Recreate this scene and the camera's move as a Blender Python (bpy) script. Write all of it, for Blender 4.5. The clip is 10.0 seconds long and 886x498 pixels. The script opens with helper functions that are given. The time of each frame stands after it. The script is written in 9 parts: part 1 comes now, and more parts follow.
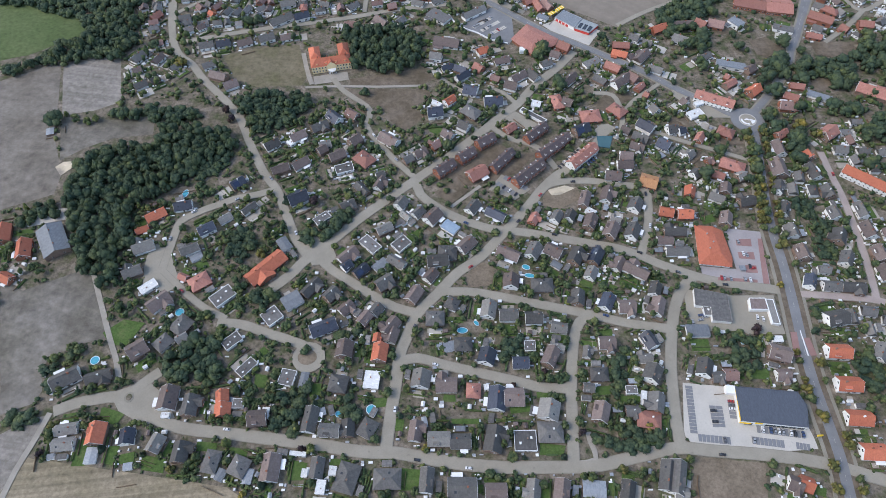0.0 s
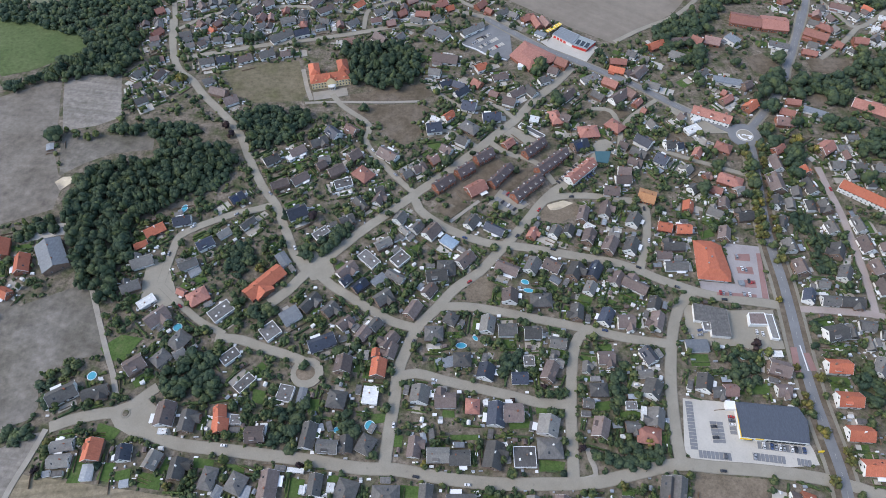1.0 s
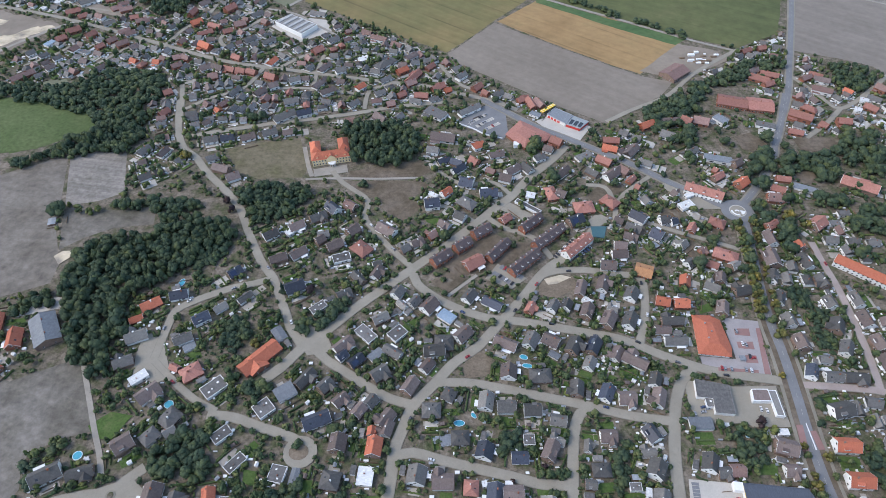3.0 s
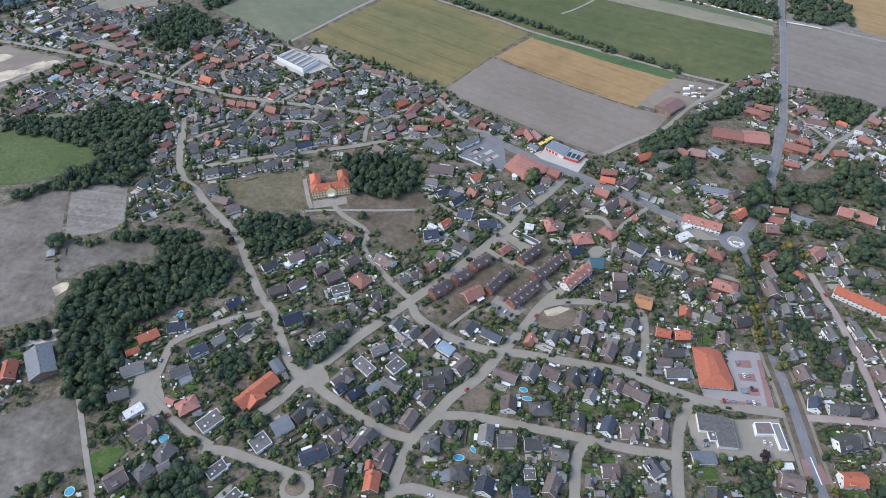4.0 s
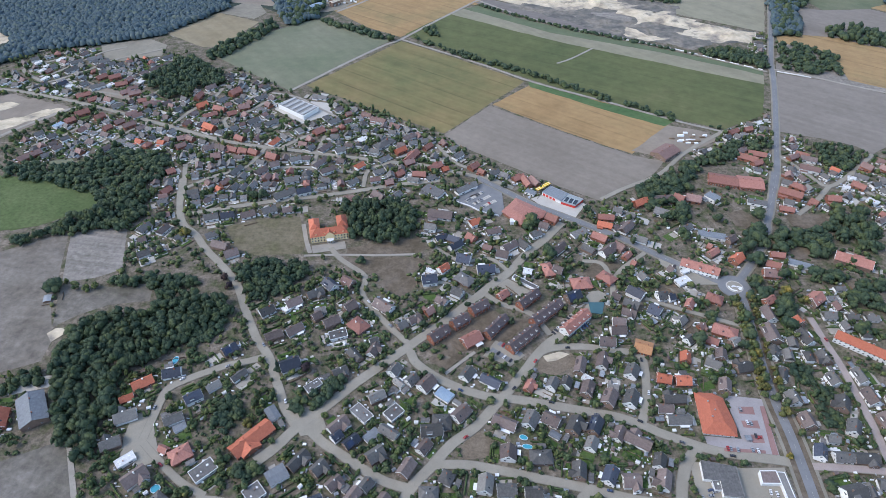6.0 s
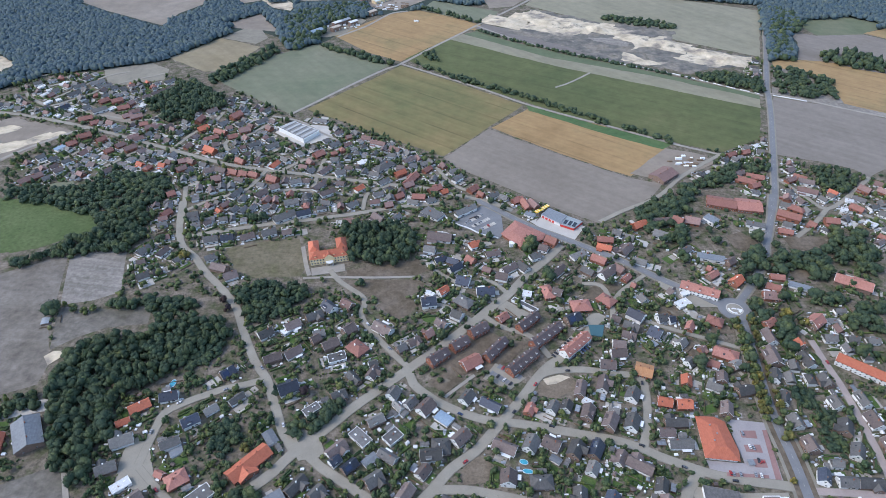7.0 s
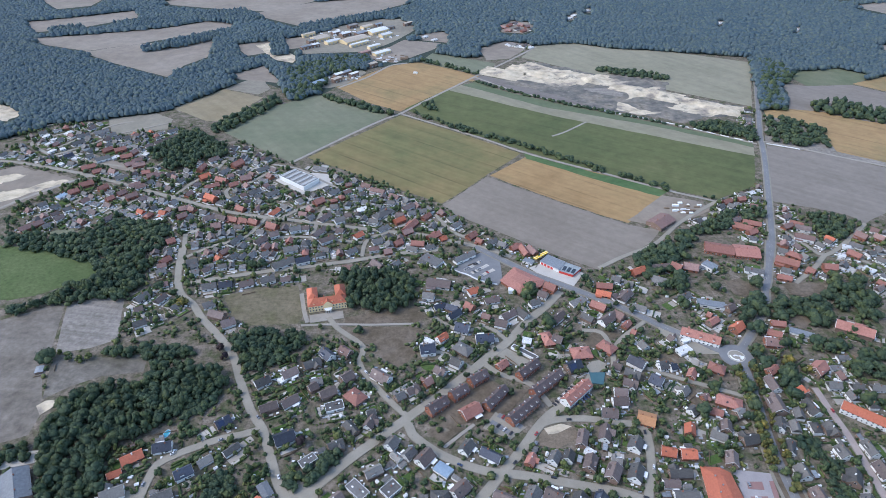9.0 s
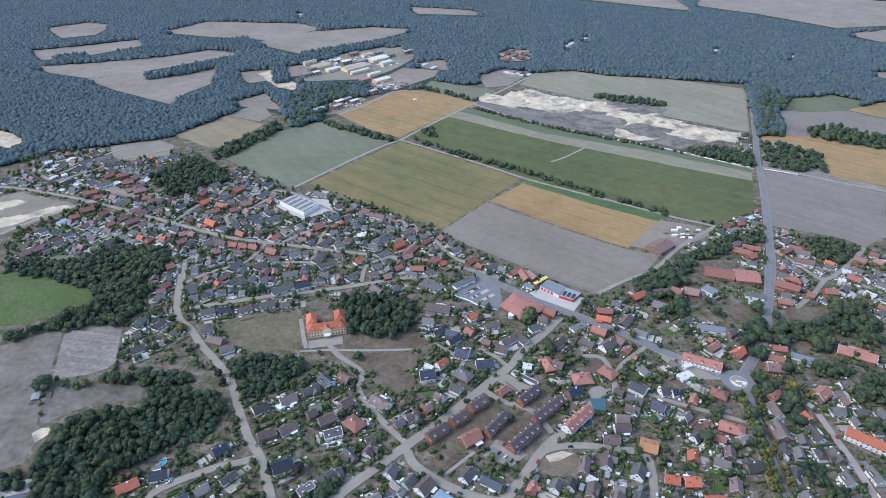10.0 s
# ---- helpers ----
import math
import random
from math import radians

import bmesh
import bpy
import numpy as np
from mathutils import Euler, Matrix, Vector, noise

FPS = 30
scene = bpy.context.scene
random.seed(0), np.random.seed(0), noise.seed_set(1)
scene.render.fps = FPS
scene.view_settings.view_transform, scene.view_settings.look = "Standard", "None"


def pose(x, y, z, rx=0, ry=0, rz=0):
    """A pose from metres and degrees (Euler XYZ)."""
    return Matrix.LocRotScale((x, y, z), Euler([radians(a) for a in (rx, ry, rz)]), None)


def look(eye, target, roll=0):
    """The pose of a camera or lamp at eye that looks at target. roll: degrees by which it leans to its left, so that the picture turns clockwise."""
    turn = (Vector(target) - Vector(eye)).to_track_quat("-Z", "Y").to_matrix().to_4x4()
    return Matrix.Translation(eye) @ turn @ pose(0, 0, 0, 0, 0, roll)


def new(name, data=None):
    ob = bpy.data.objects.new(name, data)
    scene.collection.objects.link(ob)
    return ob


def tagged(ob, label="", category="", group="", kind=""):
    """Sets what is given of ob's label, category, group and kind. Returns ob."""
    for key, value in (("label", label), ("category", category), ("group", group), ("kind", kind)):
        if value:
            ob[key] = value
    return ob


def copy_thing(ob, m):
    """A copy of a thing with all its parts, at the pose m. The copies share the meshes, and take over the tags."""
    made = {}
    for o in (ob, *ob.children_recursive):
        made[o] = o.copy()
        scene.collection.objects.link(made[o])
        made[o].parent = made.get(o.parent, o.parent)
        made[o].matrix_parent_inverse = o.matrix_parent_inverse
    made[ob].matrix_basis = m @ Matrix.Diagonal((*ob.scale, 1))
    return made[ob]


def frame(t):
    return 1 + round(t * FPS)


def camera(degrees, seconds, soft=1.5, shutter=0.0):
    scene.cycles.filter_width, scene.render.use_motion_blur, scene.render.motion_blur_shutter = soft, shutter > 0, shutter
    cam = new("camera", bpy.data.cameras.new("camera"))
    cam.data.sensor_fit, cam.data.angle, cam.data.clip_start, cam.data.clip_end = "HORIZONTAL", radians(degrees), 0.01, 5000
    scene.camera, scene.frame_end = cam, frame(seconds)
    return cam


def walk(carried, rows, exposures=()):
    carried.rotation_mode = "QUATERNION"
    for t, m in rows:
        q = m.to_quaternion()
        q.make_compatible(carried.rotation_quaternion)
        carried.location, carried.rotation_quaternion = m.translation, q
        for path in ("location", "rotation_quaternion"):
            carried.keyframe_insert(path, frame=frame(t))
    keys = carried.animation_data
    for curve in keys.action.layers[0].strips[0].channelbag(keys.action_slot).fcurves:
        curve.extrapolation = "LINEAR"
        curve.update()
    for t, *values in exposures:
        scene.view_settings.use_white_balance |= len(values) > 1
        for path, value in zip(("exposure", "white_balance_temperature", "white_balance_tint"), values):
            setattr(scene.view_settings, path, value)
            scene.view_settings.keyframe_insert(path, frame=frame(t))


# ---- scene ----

# ---- camera: it hovers and tilts up ----
cam = camera(70.66, 10.0, soft=0.8)
EYE = Vector((0.0, 0.0, 420.0))
# seconds, way of view, lean
TILT = [
    (0, -0.0000, 0.5592, -0.8290, -0.400),
    (0.5, 0.0011, 0.5679, -0.8231, -0.337),
    (1, 0.0020, 0.5787, -0.8155, -0.242),
    (1.5, 0.0029, 0.5947, -0.8039, -0.118),
    (2, 0.0040, 0.6179, -0.7863, -0.054),
    (2.5, 0.0052, 0.6460, -0.7633, 0.010),
    (4, 0.0083, 0.7076, -0.7066, 0.122),
    (4.5, 0.0087, 0.7201, -0.6938, 0.129),
    (5, 0.0096, 0.7322, -0.6810, 0.151),
    (5.5, 0.0105, 0.7443, -0.6678, 0.176),
    (7, 0.0125, 0.7790, -0.6269, 0.225),
    (7.5, 0.0128, 0.7901, -0.6128, 0.218),
    (8, 0.0133, 0.8013, -0.5982, 0.182),
    (8.5, 0.0142, 0.8125, -0.5828, 0.222),
    (9, 0.0147, 0.8236, -0.5671, 0.188),
    (9.5, 0.0152, 0.8347, -0.5505, 0.160),
    (10, 0.0154, 0.8457, -0.5335, 0.126),
]
EXPOSURES = [(0.0, 0.10, 6830.0, 11.0), (2.5, 0.11, 6760.0, 11.0), (10.0, 0.18, 6270.0, 11.5)]
walk(cam, [(t, look(EYE, EYE + Vector((x, y, z)), lean)) for t, x, y, z, lean in TILT], EXPOSURES)

# ---- overcast daylight ----
SUN_AZIMUTH, SUN_HEIGHT = radians(262), radians(46)
world = bpy.data.worlds.new("overcast_sky")
scene.world = world
world.use_nodes = True
wn = world.node_tree.nodes
sky = wn.new("ShaderNodeTexSky")
sky.sky_type, sky.sun_disc, sky.sun_elevation, sky.sun_rotation = "NISHITA", False, SUN_HEIGHT, SUN_AZIMUTH
sky.air_density, sky.dust_density, sky.ozone_density = 1.0, 1.0, 1.0
world.node_tree.links.new(sky.outputs[0], wn["Background"].inputs[0])
wn["Background"].inputs[1].default_value = 0.29
sun = new("sun", bpy.data.lights.new("sun", "SUN"))
sun.data.energy, sun.data.angle, sun.data.color = 1.5, radians(28), (1.0, 0.97, 0.93)
sun_way = Vector((math.sin(SUN_AZIMUTH) * math.cos(SUN_HEIGHT), math.cos(SUN_AZIMUTH) * math.cos(SUN_HEIGHT), math.sin(SUN_HEIGHT)))
sun.matrix_world = look(sun_way * 900, (0, 0, 0))

# ---- materials ----
def grain(nt, vec, scale, detail=4.0, rough=0.6):
    n = nt.nodes.new("ShaderNodeTexNoise")
    n.inputs["Scale"].default_value, n.inputs["Detail"].default_value, n.inputs["Roughness"].default_value = scale, detail, rough
    nt.links.new(vec, n.inputs["Vector"])
    return n.outputs["Fac"]


def ramp(nt, fac, stops):
    r = nt.nodes.new("ShaderNodeValToRGB")
    while len(r.color_ramp.elements) < len(stops):
        r.color_ramp.elements.new(0.5)
    for e, (p, c) in zip(r.color_ramp.elements, stops):
        e.position, e.color = p, (*c, 1)
    nt.links.new(fac, r.inputs[0])
    return r.outputs[0]


def mixed(nt, fac, a, b, kind="MIX"):
    m = nt.nodes.new("ShaderNodeMix")
    m.data_type, m.blend_type = "RGBA", kind
    for sock, v in ((m.inputs[0], fac), (m.inputs[6], a), (m.inputs[7], b)):
        if isinstance(v, (int, float)):
            sock.default_value = v
        elif isinstance(v, tuple):
            sock.default_value = (*v, 1)
        else:
            nt.links.new(v, sock)
    return m.outputs[2]


def stretched(nt, vec, turn, sx, sy, sz=1.0):
    m = nt.nodes.new("ShaderNodeMapping")
    m.vector_type = "TEXTURE"
    m.inputs["Rotation"].default_value = (0, 0, radians(turn))
    m.inputs["Scale"].default_value = (1 / sx, 1 / sy, 1 / sz)
    nt.links.new(vec, m.inputs["Vector"])
    return m.outputs[0]


def shell(name, rough=0.85, gloss=0.3, metal=0.0):
    """An empty material: its tree, shader and world-place vector."""
    m = bpy.data.materials.new(name)
    m.use_nodes = True
    nt = m.node_tree
    b = nt.nodes["Principled BSDF"]
    b.inputs["Roughness"].default_value, b.inputs["Metallic"].default_value = rough, metal
    b.inputs["Specular IOR Level"].default_value = gloss
    geo = nt.nodes.new("ShaderNodeNewGeometry")
    return m, nt, b, geo


def relief(nt, b, height, strength, distance):
    n = nt.nodes.new("ShaderNodeBump")
    n.inputs["Strength"].default_value, n.inputs["Distance"].default_value = strength, distance
    nt.links.new(height, n.inputs["Height"])
    nt.links.new(n.outputs[0], b.inputs["Normal"])


def land(name, stops, big, small=0.5, rows=None, rough=0.95, contrast=0.35, patches=None, haze_sheen=0.0, tram=None):
    """Ground: a colour ramp over large noise, fine mottling, furrows (turn, width in metres, depth 0..1), lone patches."""
    m, nt, b, geo = shell(name, rough, 0.15)
    # blue-white sheen on the far fields imitates haze at low viewing angles
    b.inputs["Sheen Weight"].default_value, b.inputs["Sheen Roughness"].default_value, b.inputs["Sheen Tint"].default_value = haze_sheen, 0.6, (0.75, 0.87, 1, 1)
    p = geo.outputs["Position"]
    c = ramp(nt, grain(nt, p, 1 / big, 6, 0.62), stops)
    fine = ramp(nt, grain(nt, p, small, 5, 0.7), [(0.3, (1 - contrast,) * 3), (0.7, (1 + contrast * 0.6,) * 3)])
    c = mixed(nt, 1.0, c, fine, "MULTIPLY")
    if rows:
        turn, width, depth = rows
        v = stretched(nt, p, turn, 1 / width, 0.004)
        line = ramp(nt, grain(nt, v, 1.0, 2, 0.5), [(0.35, (1 - depth,) * 3), (0.65, (1 + depth,) * 3)])
        c = mixed(nt, 1.0, c, line, "MULTIPLY")
    if tram:
        # wheel tracks of the sprayer, a pair every few rows
        turn, gap, depth = tram
        sep = nt.nodes.new("ShaderNodeSeparateXYZ")
        nt.links.new(stretched(nt, p, turn, 1 / gap, 0.01), sep.inputs[0])
        saw = nt.nodes.new("ShaderNodeMath")
        saw.operation = "FRACT"
        nt.links.new(sep.outputs[0], saw.inputs[0])
        lines = ramp(nt, saw.outputs[0], [(0.0, (1,) * 3), (0.44, (1,) * 3), (0.48, (1 - depth,) * 3), (0.52, (1 - depth,) * 3), (0.56, (1,) * 3)])
        faint = ramp(nt, grain(nt, p, 0.012, 3, 0.5), [(0.42, (0.15,) * 3), (0.6, (1,) * 3)])
        c = mixed(nt, 1.0, c, mixed(nt, faint, (1, 1, 1), lines), "MULTIPLY")
    if patches:
        at, colour = patches
        c = mixed(nt, ramp(nt, grain(nt, p, 1 / at, 3, 0.5), [(0.68, (0, 0, 0)), (0.76, (1, 1, 1))]), c, colour)
    nt.links.new(c, b.inputs["Base Color"])
    relief(nt, b, grain(nt, p, 1.5, 5, 0.7), 0.5, 0.15)
    return m


LAND = {
    "garden": land("garden_ground", [(0.29, (0.058, 0.080, 0.034)), (0.39, (0.104, 0.108, 0.060)), (0.51, (0.166, 0.141, 0.106)), (0.68, (0.265, 0.222, 0.178))], 11, 0.35, contrast=0.55),
    "meadow": land("green_meadow", [(0.3, (0.085, 0.122, 0.045)), (0.6, (0.12, 0.152, 0.065)), (0.75, (0.18, 0.18, 0.1))], 45, 0.25),
    "drygrass": land("dry_grass", [(0.3, (0.105, 0.084, 0.056)), (0.5, (0.158, 0.126, 0.092)), (0.7, (0.20, 0.164, 0.13))], 28, 0.2, patches=(22, (0.27, 0.235, 0.18))),
    "dryfield": land("dry_pasture", [(0.3, (0.150, 0.130, 0.104)), (0.5, (0.198, 0.174, 0.146)), (0.7, (0.25, 0.224, 0.19))], 40, 0.12, rows=(75, 8, 0.06), patches=(24, (0.34, 0.30, 0.24))),
    "stubble": land("grey_stubble_field", [(0.3, (0.20, 0.18, 0.15)), (0.7, (0.31, 0.28, 0.25))], 50, 0.2, rows=(80, 4, 0.12)),
    "scrub": land("weedy_field", [(0.3, (0.105, 0.10, 0.075)), (0.48, (0.165, 0.148, 0.122)), (0.7, (0.24, 0.218, 0.19))], 35, 0.15, rows=(70, 7, 0.1)),
    "crop": land("harvested_crop_field", [(0.3, (0.22, 0.185, 0.12)), (0.7, (0.30, 0.25, 0.18))], 50, 0.3, rows=(96, 3, 0.2)),
    "lawn_dry": land("dry_playing_field", [(0.3, (0.125, 0.120, 0.062)), (0.5, (0.170, 0.146, 0.094)), (0.75, (0.225, 0.188, 0.130))], 26, 0.2),
    "bare": land("bare_soil", [(0.3, (0.15, 0.12, 0.085)), (0.7, (0.25, 0.2, 0.15))], 15, 0.5),
    "plough": land("ploughed_field", [(0.3, (0.205, 0.178, 0.150)), (0.7, (0.25, 0.220, 0.188))], 90, 0.1, rows=(52, 9, 0.05), contrast=0.12),
    "ploughwarm": land("grey_brown_ploughed_field", [(0.3, (0.212, 0.180, 0.146)), (0.7, (0.258, 0.222, 0.182))], 90, 0.1, rows=(52, 9, 0.05), contrast=0.12),
    "wheat": land("ripe_wheat_field", [(0.3, (0.285, 0.178, 0.078)), (0.5, (0.345, 0.222, 0.100)), (0.72, (0.225, 0.178, 0.078))], 120, 0.06, rows=(52, 9, 0.07), contrast=0.15, haze_sheen=0.05, tram=(52, 33, 0.22)),
    "wheatgreen": land("half_ripe_field", [(0.28, (0.12, 0.13, 0.05)), (0.5, (0.19, 0.16, 0.065)), (0.72, (0.27, 0.19, 0.085))], 160, 0.06, rows=(52, 9, 0.08), contrast=0.15, haze_sheen=0.05, tram=(52, 36, 0.30)),
    "wheatpale": land("pale_wheat_field", [(0.3, (0.24, 0.19, 0.11)), (0.7, (0.30, 0.25, 0.16))], 80, 0.06, rows=(40, 12, 0.08), contrast=0.15, haze_sheen=0.05),
    "clover": land("clover_strip", [(0.3, (0.06, 0.12, 0.05)), (0.7, (0.11, 0.16, 0.07))], 60, 0.1, contrast=0.2),
    "green": land("green_beet_field", [(0.3, (0.086, 0.104, 0.040)), (0.55, (0.115, 0.126, 0.050)), (0.75, (0.165, 0.15, 0.07))], 150, 0.06, rows=(58, 10, 0.06), contrast=0.2, haze_sheen=0.03, tram=(58, 36, 0.12)),
    "palegreen": land("pale_green_field", [(0.3, (0.135, 0.150, 0.085)), (0.6, (0.185, 0.185, 0.115)), (0.8, (0.225, 0.21, 0.14))], 130, 0.06, rows=(35, 14, 0.06), contrast=0.15, haze_sheen=0.08),
    "pale": land("pale_fallow_field", [(0.3, (0.22, 0.195, 0.15)), (0.7, (0.29, 0.26, 0.2))], 80, 0.08, contrast=0.2, haze_sheen=0.04),
    "drypale": land("far_dry_field", [(0.3, (0.215, 0.172, 0.128)), (0.7, (0.30, 0.25, 0.195))], 100, 0.05, contrast=0.2, haze_sheen=0.08),
    "sand": land("pale_sand", [(0.32, (0.19, 0.17, 0.145)), (0.41, (0.36, 0.31, 0.25)), (0.48, (0.56, 0.47, 0.34)), (0.6, (0.64, 0.55, 0.41)), (0.68, (0.27, 0.24, 0.195))], 38, 0.05),
    "pit": land("quarry_floor", [(0.34, (0.115, 0.112, 0.105)), (0.5, (0.185, 0.172, 0.15)), (0.6, (0.27, 0.235, 0.19)), (0.68, (0.14, 0.14, 0.11))], 30, 0.08, patches=(26, (0.5, 0.42, 0.32))),
    "beigegreen": land("beige_green_fallow", [(0.3, (0.215, 0.195, 0.125)), (0.6, (0.262, 0.236, 0.158)), (0.8, (0.30, 0.268, 0.19))], 110, 0.06, rows=(35, 14, 0.06), contrast=0.15, haze_sheen=0.08),
    "meadowgreen": land("far_green_meadow", [(0.3, (0.105, 0.125, 0.06)), (0.7, (0.165, 0.165, 0.095))], 80, 0.06, contrast=0.15, haze_sheen=0.06),
    "clovergreen": land("faint_green_strip", [(0.3, (0.098, 0.128, 0.066)), (0.7, (0.140, 0.160, 0.088))], 60, 0.1, rows=(58, 9, 0.05), contrast=0.15, haze_sheen=0.05),
    "brownfallow": land("brown_fallow_field", [(0.3, (0.165, 0.142, 0.122)), (0.7, (0.215, 0.188, 0.165))], 70, 0.08, rows=(58, 9, 0.08), contrast=0.15, haze_sheen=0.05),
    "forest": land("forest_floor", [(0.3, (0.04, 0.056, 0.046)), (0.7, (0.065, 0.08, 0.062))], 30, 0.2),
    "lawn": land("mown_lawn", [(0.3, (0.060, 0.108, 0.028)), (0.55, (0.088, 0.138, 0.042)), (0.75, (0.150, 0.155, 0.075))], 9, 0.6),
}


def paving(name, a, b_, small=1.2, joints=0.0, rough=0.8):
    m, nt, b, geo = shell(name, rough, 0.3)
    p = geo.outputs["Position"]
    c = ramp(nt, grain(nt, p, 0.06, 6, 0.65), [(0.3, a), (0.7, b_)])
    c = mixed(nt, 1.0, c, ramp(nt, grain(nt, p, small, 5, 0.7), [(0.3, (0.91,) * 3), (0.7, (1.06,) * 3)]), "MULTIPLY")
    stains = ramp(nt, grain(nt, p, 0.35, 4, 0.6), [(0.62, (0, 0, 0)), (0.78, (0.45,) * 3)])
    c = mixed(nt, stains, c, tuple(x * 0.55 for x in a))
    if joints:
        k = nt.nodes.new("ShaderNodeTexBrick")
        k.inputs["Scale"].default_value, k.inputs["Mortar Size"].default_value = 1 / joints, 0.03
        k.inputs["Color1"].default_value = k.inputs["Color2"].default_value = (1, 1, 1, 1)
        k.inputs["Mortar"].default_value = (0.6, 0.6, 0.6, 1)
        nt.links.new(p, k.inputs["Vector"])
        c = mixed(nt, 1.0, c, k.outputs["Color"], "MULTIPLY")
    nt.links.new(c, b.inputs["Base Color"])
    relief(nt, b, grain(nt, p, 6, 4, 0.7), 0.3, 0.02)
    return m


LANE = paving("grey_paving", (0.264, 0.238, 0.190), (0.330, 0.300, 0.243))
ASPHALT = paving("worn_asphalt", (0.17, 0.172, 0.175), (0.225, 0.226, 0.228))
PATH = paving("sandy_track", (0.265, 0.238, 0.20), (0.36, 0.328, 0.28))
KERB = paving("kerb_stone", (0.215, 0.195, 0.155), (0.285, 0.26, 0.21))
YARD = paving("pale_yard_paving", (0.45, 0.42, 0.37), (0.53, 0.495, 0.44))
PINKLANE = paving("pinkish_brick_street", (0.32, 0.262, 0.235), (0.40, 0.335, 0.305))
REDPAVE = paving("red_brick_paving", (0.25, 0.14, 0.125), (0.33, 0.20, 0.18))
TERRACE = paving("pale_terrace_slabs", (0.40, 0.375, 0.335), (0.56, 0.53, 0.48), 0.6)
DRIVE = paving("driveway_paving", (0.29, 0.262, 0.222), (0.44, 0.40, 0.345), 0.6)


def roofing(name, a, b_, course=0.34, rough=0.7, spread=0.35, flat=False, gloss=0.35):
    """Tiled or sheet roof: courses in relief, weathering in streaks and patches, each roof a little different."""
    m, nt, b, geo = shell(name, rough, gloss)
    co = nt.nodes.new("ShaderNodeTexCoord").outputs["Object"]
    c = ramp(nt, grain(nt, co, 0.5, 6, 0.7), [(0.3, a), (0.7, b_)])
    c = mixed(nt, 1.0, c, ramp(nt, grain(nt, stretched(nt, co, 0, 3.0, 0.35), 1.0, 4, 0.7), [(0.3, (0.78,) * 3), (0.7, (1.15,) * 3)]), "MULTIPLY")
    moss = ramp(nt, grain(nt, co, 0.35, 5, 0.65), [(0.60, (0, 0, 0)), (0.75, (0.5,) * 3)])
    c = mixed(nt, moss, c, tuple(0.55 * x + 0.03 for x in a))
    info = nt.nodes.new("ShaderNodeObjectInfo")
    c = mixed(nt, 1.0, c, ramp(nt, info.outputs["Random"], [(0.0, (1 - spread,) * 3), (0.55, (1.0,) * 3), (1.0, (1 + spread,) * 3)]), "MULTIPLY")
    c = mixed(nt, 1.0, c, ramp(nt, geo.outputs["Random Per Island"], [(0.0, (1 - spread * 0.7,) * 3), (1.0, (1 + spread * 0.7,) * 3)]), "MULTIPLY")
    nt.links.new(c, b.inputs["Base Color"])
    if not flat:
        w = nt.nodes.new("ShaderNodeTexWave")
        w.bands_direction, w.inputs["Scale"].default_value, w.inputs["Distortion"].default_value = "Y", 0.31 / course, 0.4
        nt.links.new(co, w.inputs["Vector"])
        relief(nt, b, w.outputs["Fac"], 0.6, 0.06)
    else:
        relief(nt, b, grain(nt, co, 2.0, 5, 0.7), 0.4, 0.04)
    return m


ROOF = {
    "g": roofing("dark_grey_tiles", (0.090, 0.086, 0.082), (0.156, 0.149, 0.142), spread=0.42),
    "G": roofing("weathered_grey_tiles", (0.175, 0.166, 0.154), (0.265, 0.252, 0.234)),
    "n": roofing("brown_tiles", (0.134, 0.101, 0.092), (0.212, 0.164, 0.149)),
    "r": roofing("red_brown_tiles", (0.250, 0.150, 0.128), (0.345, 0.218, 0.190), spread=0.35),
    "o": roofing("orange_clay_tiles", (0.455, 0.129, 0.070), (0.555, 0.179, 0.105), spread=0.2),
    "b": roofing("blue_black_glazed_tiles", (0.038, 0.045, 0.066), (0.072, 0.082, 0.110), rough=0.45),
    "p": roofing("grey_sheet_roof", (0.20, 0.22, 0.24), (0.31, 0.33, 0.35), 0.9, 0.5),
    "w": roofing("white_flat_roofing", (0.62, 0.62, 0.60), (0.74, 0.74, 0.72), flat=True, spread=0.1),
    "f": roofing("dark_bitumen_roofing", (0.10, 0.096, 0.092), (0.20, 0.19, 0.18), flat=True),
    "B": roofing("light_blue_roofing", (0.22, 0.30, 0.38), (0.30, 0.38, 0.46), 0.6, spread=0.08),
    "t": roofing("purple_brown_tiles", (0.092, 0.070, 0.070), (0.145, 0.112, 0.110), spread=0.15),
    "c": roofing("coral_red_tiles", (0.315, 0.135, 0.104), (0.415, 0.195, 0.152), spread=0.22),
    "T": roofing("cream_sheet_roof", (0.45, 0.38, 0.30), (0.55, 0.47, 0.38), 0.9, spread=0.08),
}


def plaster(name, a, b_, rough=0.9, scale=0.8, spread=0.08):
    m, nt, b, geo = shell(name, rough, 0.2)
    co = nt.nodes.new("ShaderNodeTexCoord").outputs["Object"]
    c = ramp(nt, grain(nt, co, scale, 5, 0.6), [(0.3, a), (0.7, b_)])
    info = nt.nodes.new("ShaderNodeObjectInfo")
    c = mixed(nt, 1.0, c, ramp(nt, info.outputs["Random"], [(0, (1 - spread,) * 3), (1, (1 + spread,) * 3)]), "MULTIPLY")
    nt.links.new(c, b.inputs["Base Color"])
    relief(nt, b, grain(nt, co, 12, 3), 0.15, 0.02)
    return m


